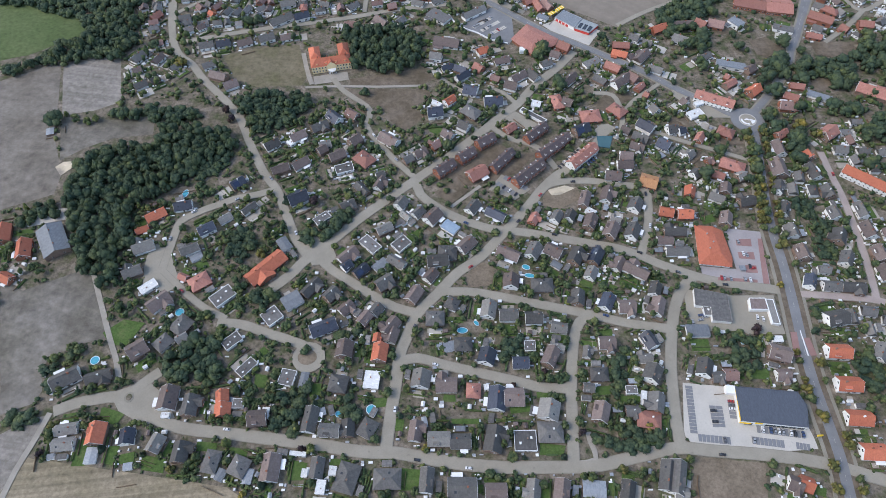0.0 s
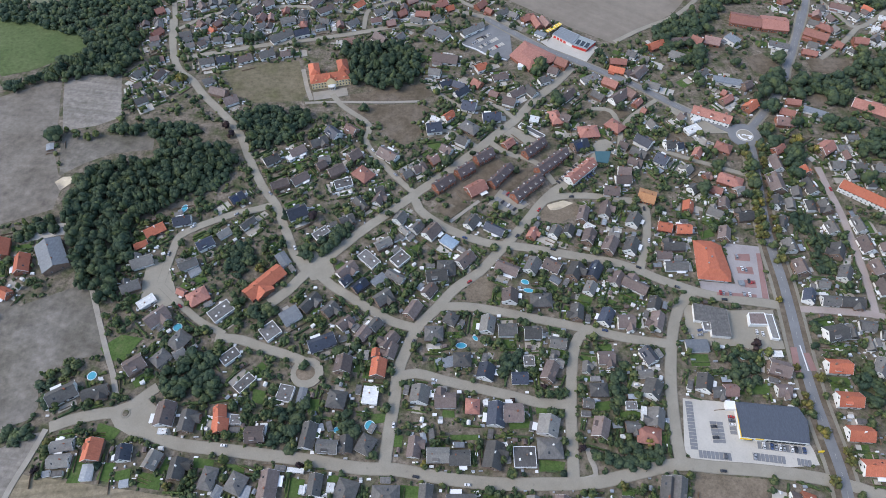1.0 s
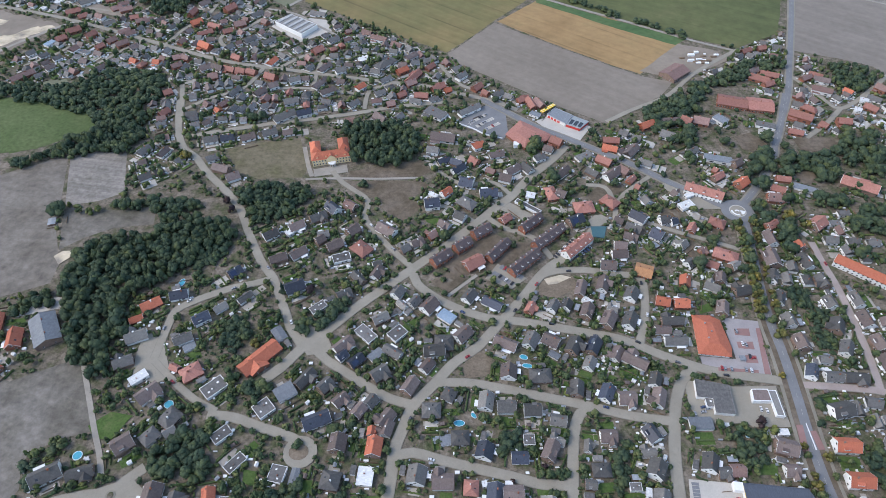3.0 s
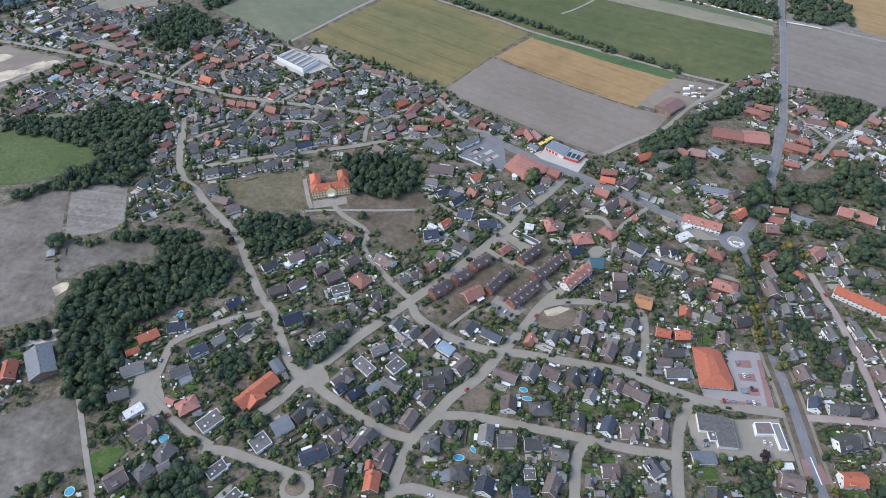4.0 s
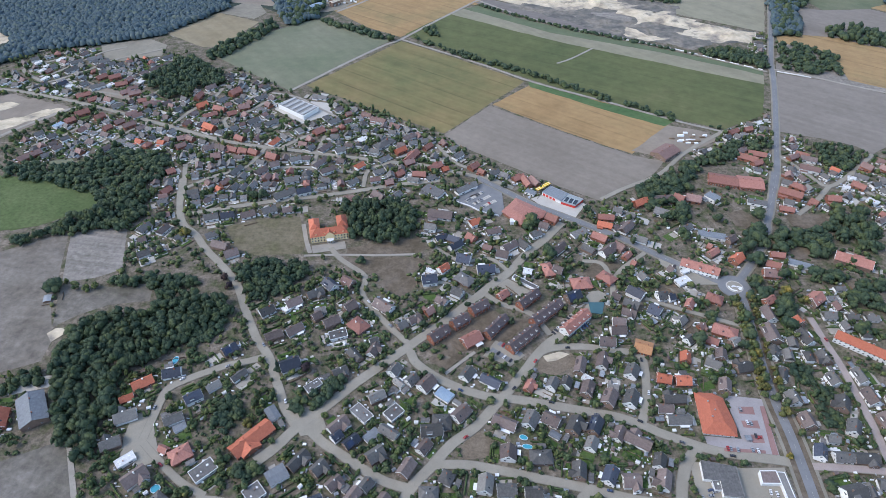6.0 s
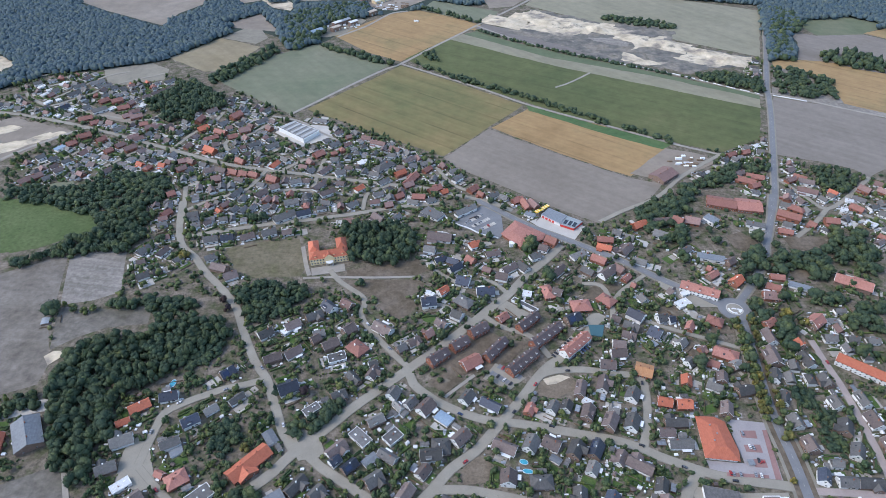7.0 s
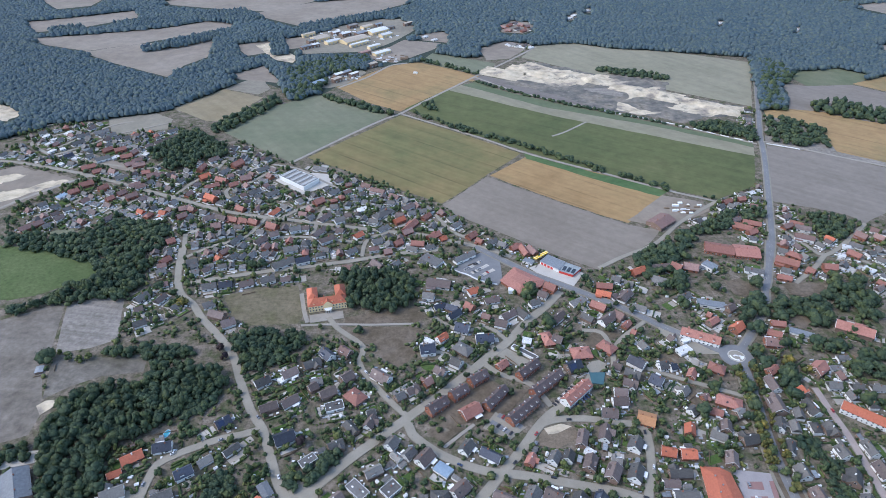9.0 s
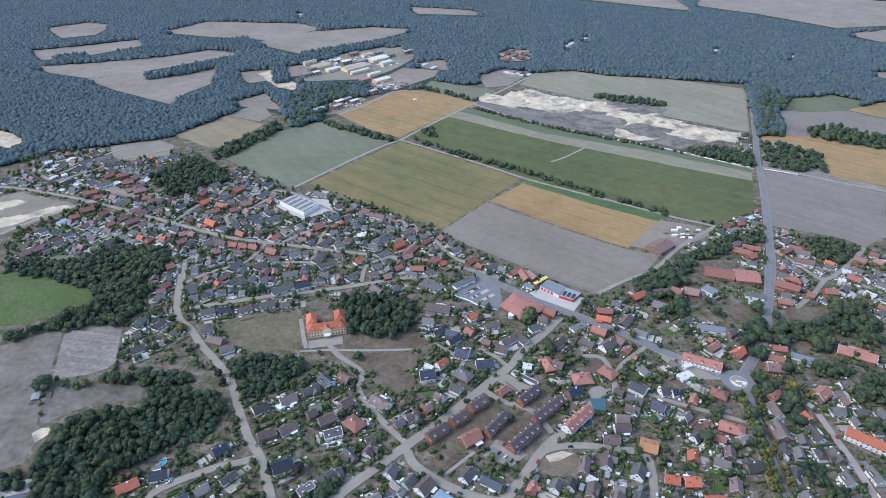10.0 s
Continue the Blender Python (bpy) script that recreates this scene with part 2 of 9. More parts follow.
def brickwork(name, a, b_):
    m, nt, b, geo = shell(name, 0.88, 0.2)
    co = nt.nodes.new("ShaderNodeTexCoord").outputs["Object"]
    c = ramp(nt, grain(nt, stretched(nt, co, 0, 4, 4, 13), 1.0, 3, 0.7), [(0.3, a), (0.7, b_)])
    c = mixed(nt, 1.0, c, ramp(nt, grain(nt, co, 0.5, 4), [(0.3, (0.8,) * 3), (0.7, (1.15,) * 3)]), "MULTIPLY")
    nt.links.new(c, b.inputs["Base Color"])
    relief(nt, b, grain(nt, co, 14, 2), 0.3, 0.02)
    return m


WHITE = plaster("white_render", (0.70, 0.69, 0.66), (0.80, 0.79, 0.77))
CREAM = plaster("cream_render", (0.68, 0.52, 0.30), (0.78, 0.62, 0.38), spread=0.03)
BRICK = brickwork("red_brick", (0.22, 0.085, 0.055), (0.34, 0.15, 0.10))
BROWNBRICK = brickwork("brown_brick", (0.17, 0.11, 0.085), (0.28, 0.20, 0.16))
TIMBER = plaster("weathered_timber", (0.16, 0.11, 0.075), (0.27, 0.20, 0.14), scale=3)
TRIM = plaster("white_paint", (0.74, 0.74, 0.73), (0.80, 0.80, 0.79), 0.5)


def plain(name, colour, rough=0.5, metal=0.0, gloss=0.5, mottle=0.12):
    m, nt, b, geo = shell(name, rough, gloss, metal)
    co = nt.nodes.new("ShaderNodeTexCoord").outputs["Object"]
    c = mixed(nt, 1.0, colour, ramp(nt, grain(nt, co, 2.0, 4), [(0.3, (1 - mottle,) * 3), (0.7, (1 + mottle,) * 3)]), "MULTIPLY")
    nt.links.new(c, b.inputs["Base Color"])
    return m


GLASS = plain("window_glass", (0.035, 0.042, 0.05), 0.08, 0, 0.8)
SOLAR = plain("solar_panel", (0.02, 0.03, 0.07), 0.12, 0, 0.8)
DOORWOOD = plain("painted_door", (0.10, 0.07, 0.05), 0.5)
RUBBER = plain("rubber", (0.02, 0.02, 0.02), 0.8)
STEEL = plain("galvanised_steel", (0.45, 0.46, 0.47), 0.45, 0.7)
YELLOW = plain("yellow_sign_paint", (0.75, 0.50, 0.03), 0.5)
REDPAINT = plain("red_paint", (0.55, 0.05, 0.04), 0.4)
WATER = plain("pool_water", (0.06, 0.34, 0.44), 0.06, 0, 0.6)
POOLRIM = plain("pale_blue_pool_rim", (0.55, 0.70, 0.75), 0.5)
BARK = plaster("tree_bark", (0.09, 0.07, 0.05), (0.16, 0.12, 0.09), scale=3)


def foliage(name, dark, mid, light, sheen=0.0, mottle=1.0):
    m, nt, b, geo = shell(name, 0.8, 0.25)
    b.inputs["Sheen Weight"].default_value, b.inputs["Sheen Roughness"].default_value, b.inputs["Sheen Tint"].default_value = sheen, 0.6, (0.72, 0.87, 1, 1)
    p = geo.outputs["Position"]
    rnd = geo.outputs["Random Per Island"]
    c = ramp(nt, rnd, [(0.0, dark), (0.5, mid), (1.0, light)])
    c = mixed(nt, 1.0, c, ramp(nt, grain(nt, p, 0.8, 4, 0.75), [(0.32, (1 - 0.45 * mottle,) * 3), (0.68, (1 + 0.4 * mottle,) * 3)]), "MULTIPLY")
    c = mixed(nt, 1.0, c, ramp(nt, grain(nt, p, 0.06, 3, 0.6), [(0.3, (0.75, 0.85, 0.9)), (0.7, (1.25, 1.12, 0.95))]), "MULTIPLY")
    c = mixed(nt, 1.0, c, ramp(nt, grain(nt, p, 0.11, 2, 0.5), [(0.38, (0.84, 0.9, 0.97)), (0.52, (1.0, 1.0, 1.0)), (0.66, (1.38, 1.26, 0.98))]), "MULTIPLY")
    nt.links.new(c, b.inputs["Base Color"])
    relief(nt, b, grain(nt, p, 1.1, 5, 0.8), 0.7 * mottle, 0.45)
    return m


LEAF = {
    "oak": foliage("oak_leaves", (0.036, 0.058, 0.036), (0.048, 0.073, 0.043), (0.068, 0.094, 0.052), 0.0, 0.7),
    "garden": foliage("garden_leaves", (0.036, 0.060, 0.030), (0.068, 0.098, 0.044), (0.118, 0.136, 0.064), 0.0, 0.7),
    "yellow": foliage("yellowing_leaves", (0.085, 0.092, 0.03), (0.13, 0.125, 0.042), (0.18, 0.155, 0.055), 0.0, 0.8),
    "conifer": foliage("conifer_needles", (0.030, 0.052, 0.038), (0.042, 0.068, 0.048), (0.058, 0.086, 0.058), 0.0, 0.8),
    "copper": foliage("copper_leaves", (0.025, 0.018, 0.024), (0.035, 0.024, 0.03), (0.05, 0.034, 0.035)),
    # far haze painted into the needles: bluish, low-contrast base colour
    "pine": foliage("haze_tinted_pines", (0.066, 0.098, 0.116), (0.073, 0.107, 0.125), (0.081, 0.116, 0.133), 0.0, 0.25),
    "hedge": foliage("clipped_hedge", (0.045, 0.072, 0.030), (0.062, 0.096, 0.038), (0.092, 0.125, 0.050), 0.0, 0.8),
}


# ---- building tools ----
def part(name, bm, material, parent=None, label=""):
    """Link a bmesh as one mesh object, under a thing or a part."""
    me = bpy.data.meshes.new(name)
    bm.to_mesh(me)
    bm.free()
    me.materials.append(material)
    ob = new(name, me)
    ob.parent = parent
    return tagged(ob, label)


def shaped(name, verts, faces, material, parent=None, label="", smooth=False):
    """The same from numpy corners and triangles."""
    me = bpy.data.meshes.new(name)
    v, f = np.asarray(verts, dtype=np.float32), np.asarray(faces, dtype=np.int32)
    me.vertices.add(len(v))
    me.vertices.foreach_set("co", v.ravel())
    me.loops.add(f.size)
    me.loops.foreach_set("vertex_index", f.ravel())
    me.polygons.add(len(f))
    me.polygons.foreach_set("loop_start", np.arange(0, f.size, f.shape[1], dtype=np.int32))
    me.polygons.foreach_set("use_smooth", np.full(len(f), smooth, dtype=bool))
    me.update(calc_edges=True)
    me.materials.append(material)
    ob = new(name, me)
    ob.parent = parent
    return tagged(ob, label)


def box(bm, x0, x1, y0, y1, z0, z1):
    v = [bm.verts.new(p) for p in ((x0, y0, z0), (x1, y0, z0), (x1, y1, z0), (x0, y1, z0), (x0, y0, z1), (x1, y0, z1), (x1, y1, z1), (x0, y1, z1))]
    for q in ((3, 2, 1, 0), (4, 5, 6, 7), (0, 1, 5, 4), (1, 2, 6, 5), (2, 3, 7, 6), (3, 0, 4, 7)):
        bm.faces.new([v[i] for i in q])
    return v


def boxed(*dims):
    bm = bmesh.new()
    box(bm, *dims)
    return bm


def prism(bm, outline, y0, y1, axis="y"):
    """A closed outline in x, z pushed from y0 to y1 (or in y, z along x)."""
    put = (lambda a, c, d: (a, d, c)) if axis == "y" else (lambda a, c, d: (d, a, c))
    lo = [bm.verts.new(put(a, c, y0)) for a, c in outline]
    hi = [bm.verts.new(put(a, c, y1)) for a, c in outline]
    n = len(outline)
    for i in range(n):
        bm.faces.new((lo[i], lo[(i + 1) % n], hi[(i + 1) % n], hi[i]))
    bm.faces.new(lo[::-1])
    bm.faces.new(hi)
    bmesh.ops.recalc_face_normals(bm, faces=bm.faces)


def smooth_line(pts, step=6.0):
    """A Catmull-Rom line through pts, as an array."""
    p = [np.array(q, float) for q in pts]
    p = [2 * p[0] - p[1]] + p + [2 * p[-1] - p[-2]]
    out = []
    for i in range(1, len(p) - 2):
        a, b, c, d = p[i - 1:i + 3]
        n = max(2, int(np.linalg.norm(c - b) / step))
        for k in range(n):
            t = k / n
            out.append(0.5 * (2 * b + (c - a) * t + (2 * a - 5 * b + 4 * c - d) * t * t + (3 * b - a - 3 * c + d) * t ** 3))
    out.append(p[-2])
    return np.array(out)


# Which parts of the plan are taken, in cells of 1.5 m: 1 road, 2 building, 3 field or yard, 4 wood
CELL, X0, Y0 = 1.5, -900.0, 40.0
taken = np.zeros((1300, 900), dtype=np.uint8)


def cell(x, y):
    return int((x - X0) / CELL), int((y - Y0) / CELL)


def at_cell(x, y):
    i, j = cell(x, y)
    return taken[i, j] if 0 <= i < taken.shape[0] and 0 <= j < taken.shape[1] else 9


def inside(poly, xs, ys):
    """Which of the points lie in the polygon."""
    hit = np.zeros(np.shape(xs), dtype=bool)
    n = len(poly)
    for i in range(n):
        (x1, y1), (x2, y2) = poly[i], poly[(i + 1) % n]
        if y1 != y2:
            hit ^= ((y1 > ys) != (y2 > ys)) & (xs < (x2 - x1) * (ys - y1) / (y2 - y1) + x1)
    return hit


def mark_poly(poly, value):
    xs, ys = [p[0] for p in poly], [p[1] for p in poly]
    i0, j0 = cell(min(xs), min(ys))
    i1, j1 = cell(max(xs), max(ys))
    i0, j0, i1, j1 = max(i0, 0), max(j0, 0), min(i1 + 1, taken.shape[0] - 1), min(j1 + 1, taken.shape[1] - 1)
    if i1 <= i0 or j1 <= j0:
        return
    gx, gy = np.meshgrid(X0 + (np.arange(i0, i1) + 0.5) * CELL, Y0 + (np.arange(j0, j1) + 0.5) * CELL, indexing="ij")
    block = taken[i0:i1, j0:j1]
    block[inside(poly, gx, gy)] = value


def mark_disc(x, y, r, value):
    i, j = cell(x, y)
    k = int(r / CELL) + 1
    for a in range(max(0, i - k), min(taken.shape[0], i + k + 1)):
        for b in range(max(0, j - k), min(taken.shape[1], j + k + 1)):
            if (X0 + (a + 0.5) * CELL - x) ** 2 + (Y0 + (b + 0.5) * CELL - y) ** 2 < r * r:
                taken[a, b] = value


def corners(x, y, turn, length, width):
    c, s = math.cos(radians(turn)), math.sin(radians(turn))
    return [(x + c * a * length / 2 - s * b * width / 2, y + s * a * length / 2 + c * b * width / 2) for a, b in ((-1, -1), (1, -1), (1, 1), (-1, 1))]


# ---- ground, fields, roads ----
bm = bmesh.new()
bmesh.ops.create_grid(bm, x_segments=60, y_segments=60, size=4800)
ground = tagged(part("ground", bm, LAND["garden"]), "mottled garden and village ground reaching the horizon", "ground", kind="structure")
LABEL = {
    "meadow": "green meadow with mown stripes", "dry_field": "dry sandy pasture with pale patches", "grey_field": "grey harvested field", "scrub_field": "weedy fallow field",
    "plough_field": "grey-brown field with weeds and furrows", "track_field": "grey stubble strip beside a farm track", "school_field": "dry brown playing field with worn grass",
    "castle_meadow": "dry brown meadow beside the manor", "plot_bare": "bare brown building plot", "plot_gravel": "gravel plot", "far_plough": "grey ploughed field behind the village",
    "far_wheat": "ripe orange wheat field", "far_clover": "dark green clover strip", "far_stubble": "half ripe yellow-green field", "far_grass": "pale green grass field",
    "far_green": "dark green beet field", "far_pale": "pale fallow field", "sand_pit": "pale sand quarry with spoil heaps", "grey_plough": "grey ploughed field",
    "far_field": "dry brown far field", "sand_yard": "pale sandy building ground", "far_sand": "pale sand pit edge", "yard_sand": "pale sandy works yard", "far_meadow": "green meadow behind trees",
    "clearing": "pale green clearing", "yard": "dusty farm yard", "village_green": "dry grass clearing between trees", "pit_floor": "dark trampled quarry floor with pale patches", "forest_floor": "dark forest floor", "garden_lawn": "fresh green mown garden lawn",
}
layer = 0
FIELDS = []


def area(name, land_kind, poly):
    """A field or yard: one thin sheet with a slightly uneven edge."""
    global layer
    layer += 1
    rnd = random.Random(layer)
    edge = []
    n = len(poly)
    for i in range(n):
        (x1, y1), (x2, y2) = poly[i], poly[(i + 1) % n]
        loose = name in ("sand_pit", "pit_floor", "sand_yard", "far_sand")
        k = max(1, int(math.hypot(x2 - x1, y2 - y1) / (5 if loose else 14)))
        wob = 1.2 if loose else 0.25 if math.hypot(x1, y1) < 700 else 0.9
        edge += [(x1 + (x2 - x1) * j / k + rnd.uniform(-wob, wob), y1 + (y2 - y1) * j / k + rnd.uniform(-wob, wob)) for j in range(k)]
    if name in ("sand_pit", "pit_floor", "sand_yard", "far_sand"):
        edge = [(x + 9 * noise.noise((x / 22, y / 22, 3.1)) + 4 * noise.noise((x / 8, y / 8, 1.1)), y + 9 * noise.noise((x / 22, y / 22, 7.7)) + 4 * noise.noise((x / 8, y / 8, 5.2))) for x, y in edge]
    bm = bmesh.new()
    vs = [bm.verts.new((x, y, 0.05 + 0.004 * layer)) for x, y in edge]
    fc = bm.faces.new(vs)
    if fc.normal.z < 0:
        bmesh.ops.reverse_faces(bm, faces=[fc])
    bm.normal_update()
    for q in bm.faces:
        if q.normal.z < 0:
            q.normal_flip()
    bmesh.ops.triangulate(bm, faces=bm.faces)
    ob = part(name, bm, LAND[land_kind])
    tagged(ob, LABEL[name], "field", kind="structure")
    if name != "forest_floor":
        mark_poly(poly, 3)
        FIELDS.append(poly)
    return ob


roads = 0
STREETS = []
MAIN = []


def ribbon(name, line, width, z, material, parent=None):
    d = np.gradient(line, axis=0)
    d /= np.linalg.norm(d, axis=1)[:, None] + 1e-9
    side = np.stack([-d[:, 1], d[:, 0]], 1) * width / 2
    n = len(line)
    a, b = line + side, line - side
    v = np.zeros((4 * n, 3))
    v[0:n, :2], v[n:2 * n, :2], v[2 * n:3 * n, :2], v[3 * n:, :2] = a, b, a, b
    v[:2 * n, 2], v[2 * n:, 2] = z, -0.1
    k = np.arange(n - 1)
    f = np.concatenate([np.stack([k + 1, k, n + k, n + k + 1], 1), np.stack([k, k + 1, 2 * n + k + 1, 2 * n + k], 1), np.stack([n + k + 1, n + k, 3 * n + k, 3 * n + k + 1], 1)])
    return shaped(name, v, f, material, parent)


def mark_line(line, width):
    for p, q in zip(line[:-1], line[1:]):
        for t in (0, 0.25, 0.5, 0.75):
            mark_disc(*(p + (q - p) * t), width / 2 + 0.8, 1)


def lane(width, pts, surface=None):
    global roads
    roads += 1
    line = smooth_line(pts)
    width *= 0.93
    ob = ribbon("road", line, width, 0.50 + 0.0016 * roads, surface or LANE)
    tagged(ob, "grey paved village street with pale kerbs", "road", kind="structure")
    ribbon("kerb", line, width + 1.1, 0.44 + 0.0012 * roads, KERB, ob)
    mark_line(line, width)
    STREETS.append((width, line))


def main_road(width, pts, walk_side=3.6, verge=0.0):
    global roads
    roads += 1
    line = smooth_line(pts)
    ob = ribbon("main_road", line, width, 0.62 + 0.006 * roads, ASPHALT)
    tagged(ob, "worn grey asphalt main road with a broken white centre line", "road", kind="structure")
    ribbon("footway", line, width + walk_side, 0.43 + 0.0012 * roads, KERB, ob)
    if verge:
        ribbon("verge", line, width + verge, 0.50 + 0.0012 * roads, LAND["drygrass"], ob)
    bm = bmesh.new()
    fine = smooth_line(pts, 4.0)
    for i in range(0, len(fine) - 1, 3):
        p, q = fine[i], fine[i + 1]
        d = (q - p) / (np.linalg.norm(q - p) + 1e-9)
        s = np.array([-d[1], d[0]]) * 0.06
        bm.faces.new([bm.verts.new((*c, 0.635 + 0.006 * roads)) for c in (p + s, p - s, q - s, q + s)][::-1])
    part("centre_line", bm, YARD, ob, "broken white centre line")
    mark_line(line, width + walk_side)
    STREETS.append((width + walk_side, line))
    MAIN.append(line)


def track(width, pts):
    global roads
    roads += 1
    line = smooth_line(pts)
    ob = ribbon("track", line, width, 0.42 + 0.0012 * roads, PATH)
    tagged(ob, "pale sandy farm track", "track", kind="structure")
    mark_line(line, width)


FOREST = [(-831, 879), (-684, 919), (-626, 981), (-543, 1004), (-460, 1039), (-386, 1130), (-323, 1176), (-284, 1144), (-249, 1071), (-196, 1128), (-133, 1259), (-6, 1313), (98, 1332), (225, 1414), (461, 1381), (679, 1325), (563, 1021), (633, 1033), (691, 1197), (929, 1177), (1109, 1192), (2104, 2490), (-2017, 2514)]
area("forest_floor", "forest", FOREST)
area("meadow", "meadow", [(-487, 610), (-452, 617), (-379, 583), (-356, 579), (-377, 560), (-404, 542), (-421, 530), (-451, 519)])
area("dry_field", "dryfield", [(-448, 483), (-416, 501), (-388, 517), (-356, 406), (-343, 378), (-337, 372), (-336, 343), (-366, 331), (-384, 322)])
area("grey_field", "stubble", [(-385, 515), (-330, 528), (-310, 458), (-331, 446), (-361, 439)])
area("scrub_field", "scrub", [(-361, 437), (-311, 433), (-272, 438), (-268, 414), (-304, 409), (-326, 397), (-344, 382)])
area("plough_field", "scrub", [(-348, 255), (-327, 247), (-285, 266), (-273, 254), (-249, 206), (-272, 200), (-288, 188), (-288, 177), (-283, 165), (-286, 156), (-306, 148)])
area("plough_field", "crop", [(-296, 123), (-272, 118), (-202, 108), (-141, 99), (-129, 92), (-95, 82), (-281, 84)])
area("track_field", "stubble", [(-301, 134), (-282, 146), (-273, 147), (-278, 119), (-286, 97)])
area("school_field", "lawn_dry", [(-224, 524), (-186, 537), (-148, 541), (-134, 493), (-138, 479), (-182, 477), (-206, 489)])
area("castle_meadow", "drygrass", [(-91, 488), (-46, 498), (-18, 504), (-7, 487), (-23, 477), (-90, 478)])
area("castle_meadow", "drygrass", [(-134, 472), (-101, 472), (-72, 452), (-50, 440), (-23, 451), (-9, 467), (-23, 473), (-73, 473)])
area("castle_meadow", "drygrass", [(-57, 436), (-34, 451), (-15, 436), (-33, 414)])
area("plot_bare", "bare", [(166, 116), (211, 112), (206, 90), (210, 84), (156, 84), (161, 101)])
area("plot_bare", "bare", [(29, 272), (41, 265), (38, 249), (20, 247), (16, 254)])
area("plot_gravel", "bare", [(86, 342), (116, 348), (119, 335), (99, 323), (85, 327)])
area("plot_gravel", "sand", [(91, 344), (106, 349), (115, 346), (102, 339), (94, 338)])
area("far_plough", "ploughwarm", [(12, 712), (76, 791), (165, 719), (244, 661), (281, 647), (260, 619), (187, 566), (141, 597), (72, 653), (28, 687)])
area("far_wheat", "wheat", [(81, 794), (141, 855), (240, 799), (312, 735), (246, 664), (165, 722)])
area("far_clover", "clover", [(138, 865), (232, 802), (323, 746), (305, 731), (228, 782), (140, 848)])
area("far_stubble", "wheatgreen", [(-189, 854), (-55, 1015), (23, 956), (133, 865), (78, 797), (12, 716), (-52, 759), (-120, 807)])
area("far_grass", "palegreen", [(-353, 961), (-312, 1034), (-211, 1115), (-74, 1018), (-150, 921), (-211, 839), (-279, 895)])
area("far_wheat", "wheat", [(-188, 1159), (-88, 1276), (-53, 1276), (72, 1188), (-57, 1033), (-118, 1076)])
area("far_wheat", "wheat", [(-88, 1276), (-31, 1300), (29, 1262), (98, 1206), (77, 1182), (-20, 1240)])
area("far_green", "green", [(-50, 1043), (27, 1141), (54, 1157), (262, 1001), (500, 885), (450, 762), (382, 722), (324, 754), (233, 806), (139, 875), (32, 963)])
area("far_clover", "clovergreen", [(55, 1163), (81, 1178), (143, 1122), (238, 1058), (327, 1008), (420, 951), (504, 899), (499, 883), (364, 968), (196, 1051)])
area("far_pale", "beigegreen", [(27, 1139), (55, 1163), (196, 1051), (364, 968), (499, 883), (488, 852), (371, 918), (225, 1000), (135, 1060)])
area("far_pale", "brownfallow", [(77, 1195), (97, 1218), (211, 1145), (305, 1083), (338, 1057), (317, 1026), (240, 1069), (144, 1128)])
area("far_grass", "palegreen", [(0, 1360), (43, 1340), (132, 1289), (99, 1221), (29, 1264), (-27, 1302)])
area("far_pale", "beigegreen", [(232, 1412), (320, 1433), (400, 1389), (521, 1367), (667, 1294), (567, 1049), (436, 1137), (325, 1219), (190, 1330)])
area("pit_floor", "pit", [(259, 1272), (326, 1225), (393, 1218), (460, 1177), (437, 1121), (501, 1077), (553, 1049), (520, 1005), (451, 996), (417, 982), (358, 1012), (286, 1044), (235, 1100), (148, 1168), (131, 1221), (198, 1303)])
area("sand_pit", "sand", [(145, 1248), (198, 1299), (256, 1254), (325, 1219), (312, 1185), (273, 1160), (239, 1154), (194, 1180), (151, 1200)])
area("sand_pit", "sand", [(328, 1225), (350, 1218), (343, 1198), (373, 1185), (382, 1178), (355, 1159), (377, 1137), (418, 1149), (433, 1143), (408, 1116), (370, 1093), (353, 1088), (366, 1116), (343, 1153), (319, 1169), (305, 1179)])
area("sand_pit", "sand", [(333, 1071), (351, 1060), (365, 1038), (399, 1019), (358, 1012), (324, 1036)])
area("sand_pit", "sand", [(457, 1086), (489, 1075), (552, 1046), (517, 1015), (474, 1006), (446, 1024), (425, 1037), (409, 1051), (442, 1059)])
# grey stubble sheet standing in for a blue-grey pond
area("pit_floor", "stubble", [(286, 1144), (341, 1144), (355, 1116), (340, 1099), (293, 1123)])
area("far_pale", "stubble", [(574, 1010), (667, 979), (688, 948), (731, 914), (669, 815), (601, 857), (522, 895)])
area("grey_plough", "plough", [(522, 891), (601, 857), (667, 811), (589, 687), (545, 660), (535, 680), (501, 699), (450, 718)])
area("far_wheat", "wheat", [(580, 1033), (637, 1037), (681, 1024), (714, 993), (765, 968), (810, 933), (723, 805), (677, 827), (620, 867), (632, 924), (641, 958), (603, 987), (573, 1007)])
area("grey_plough", "plough", [(670, 1171), (716, 1152), (807, 1157), (854, 1110), (905, 1072), (810, 933), (765, 968), (714, 993), (681, 1024), (629, 1038), (665, 1119)])
area("far_grass", "meadowgreen", [(714, 1221), (742, 1238), (785, 1241), (827, 1255), (881, 1205), (807, 1157), (716, 1152), (709, 1194)])
area("far_wheat", "wheat", [(811, 1163), (917, 1212), (911, 1146), (857, 1116)])
area("far_field", "pale", [(-440, 1035), (-392, 1146), (-321, 1116), (-306, 1145), (-328, 1193), (-361, 1193), (-392, 1146), (-413, 1108), (-456, 1054)])
area("far_field", "wheatpale", [(-452, 1048), (-392, 1146), (-309, 1101), (-351, 996), (-378, 992)])
area("far_field", "pale", [(-549, 1004), (-477, 1028), (-439, 1002), (-434, 962), (-490, 940), (-522, 952)])
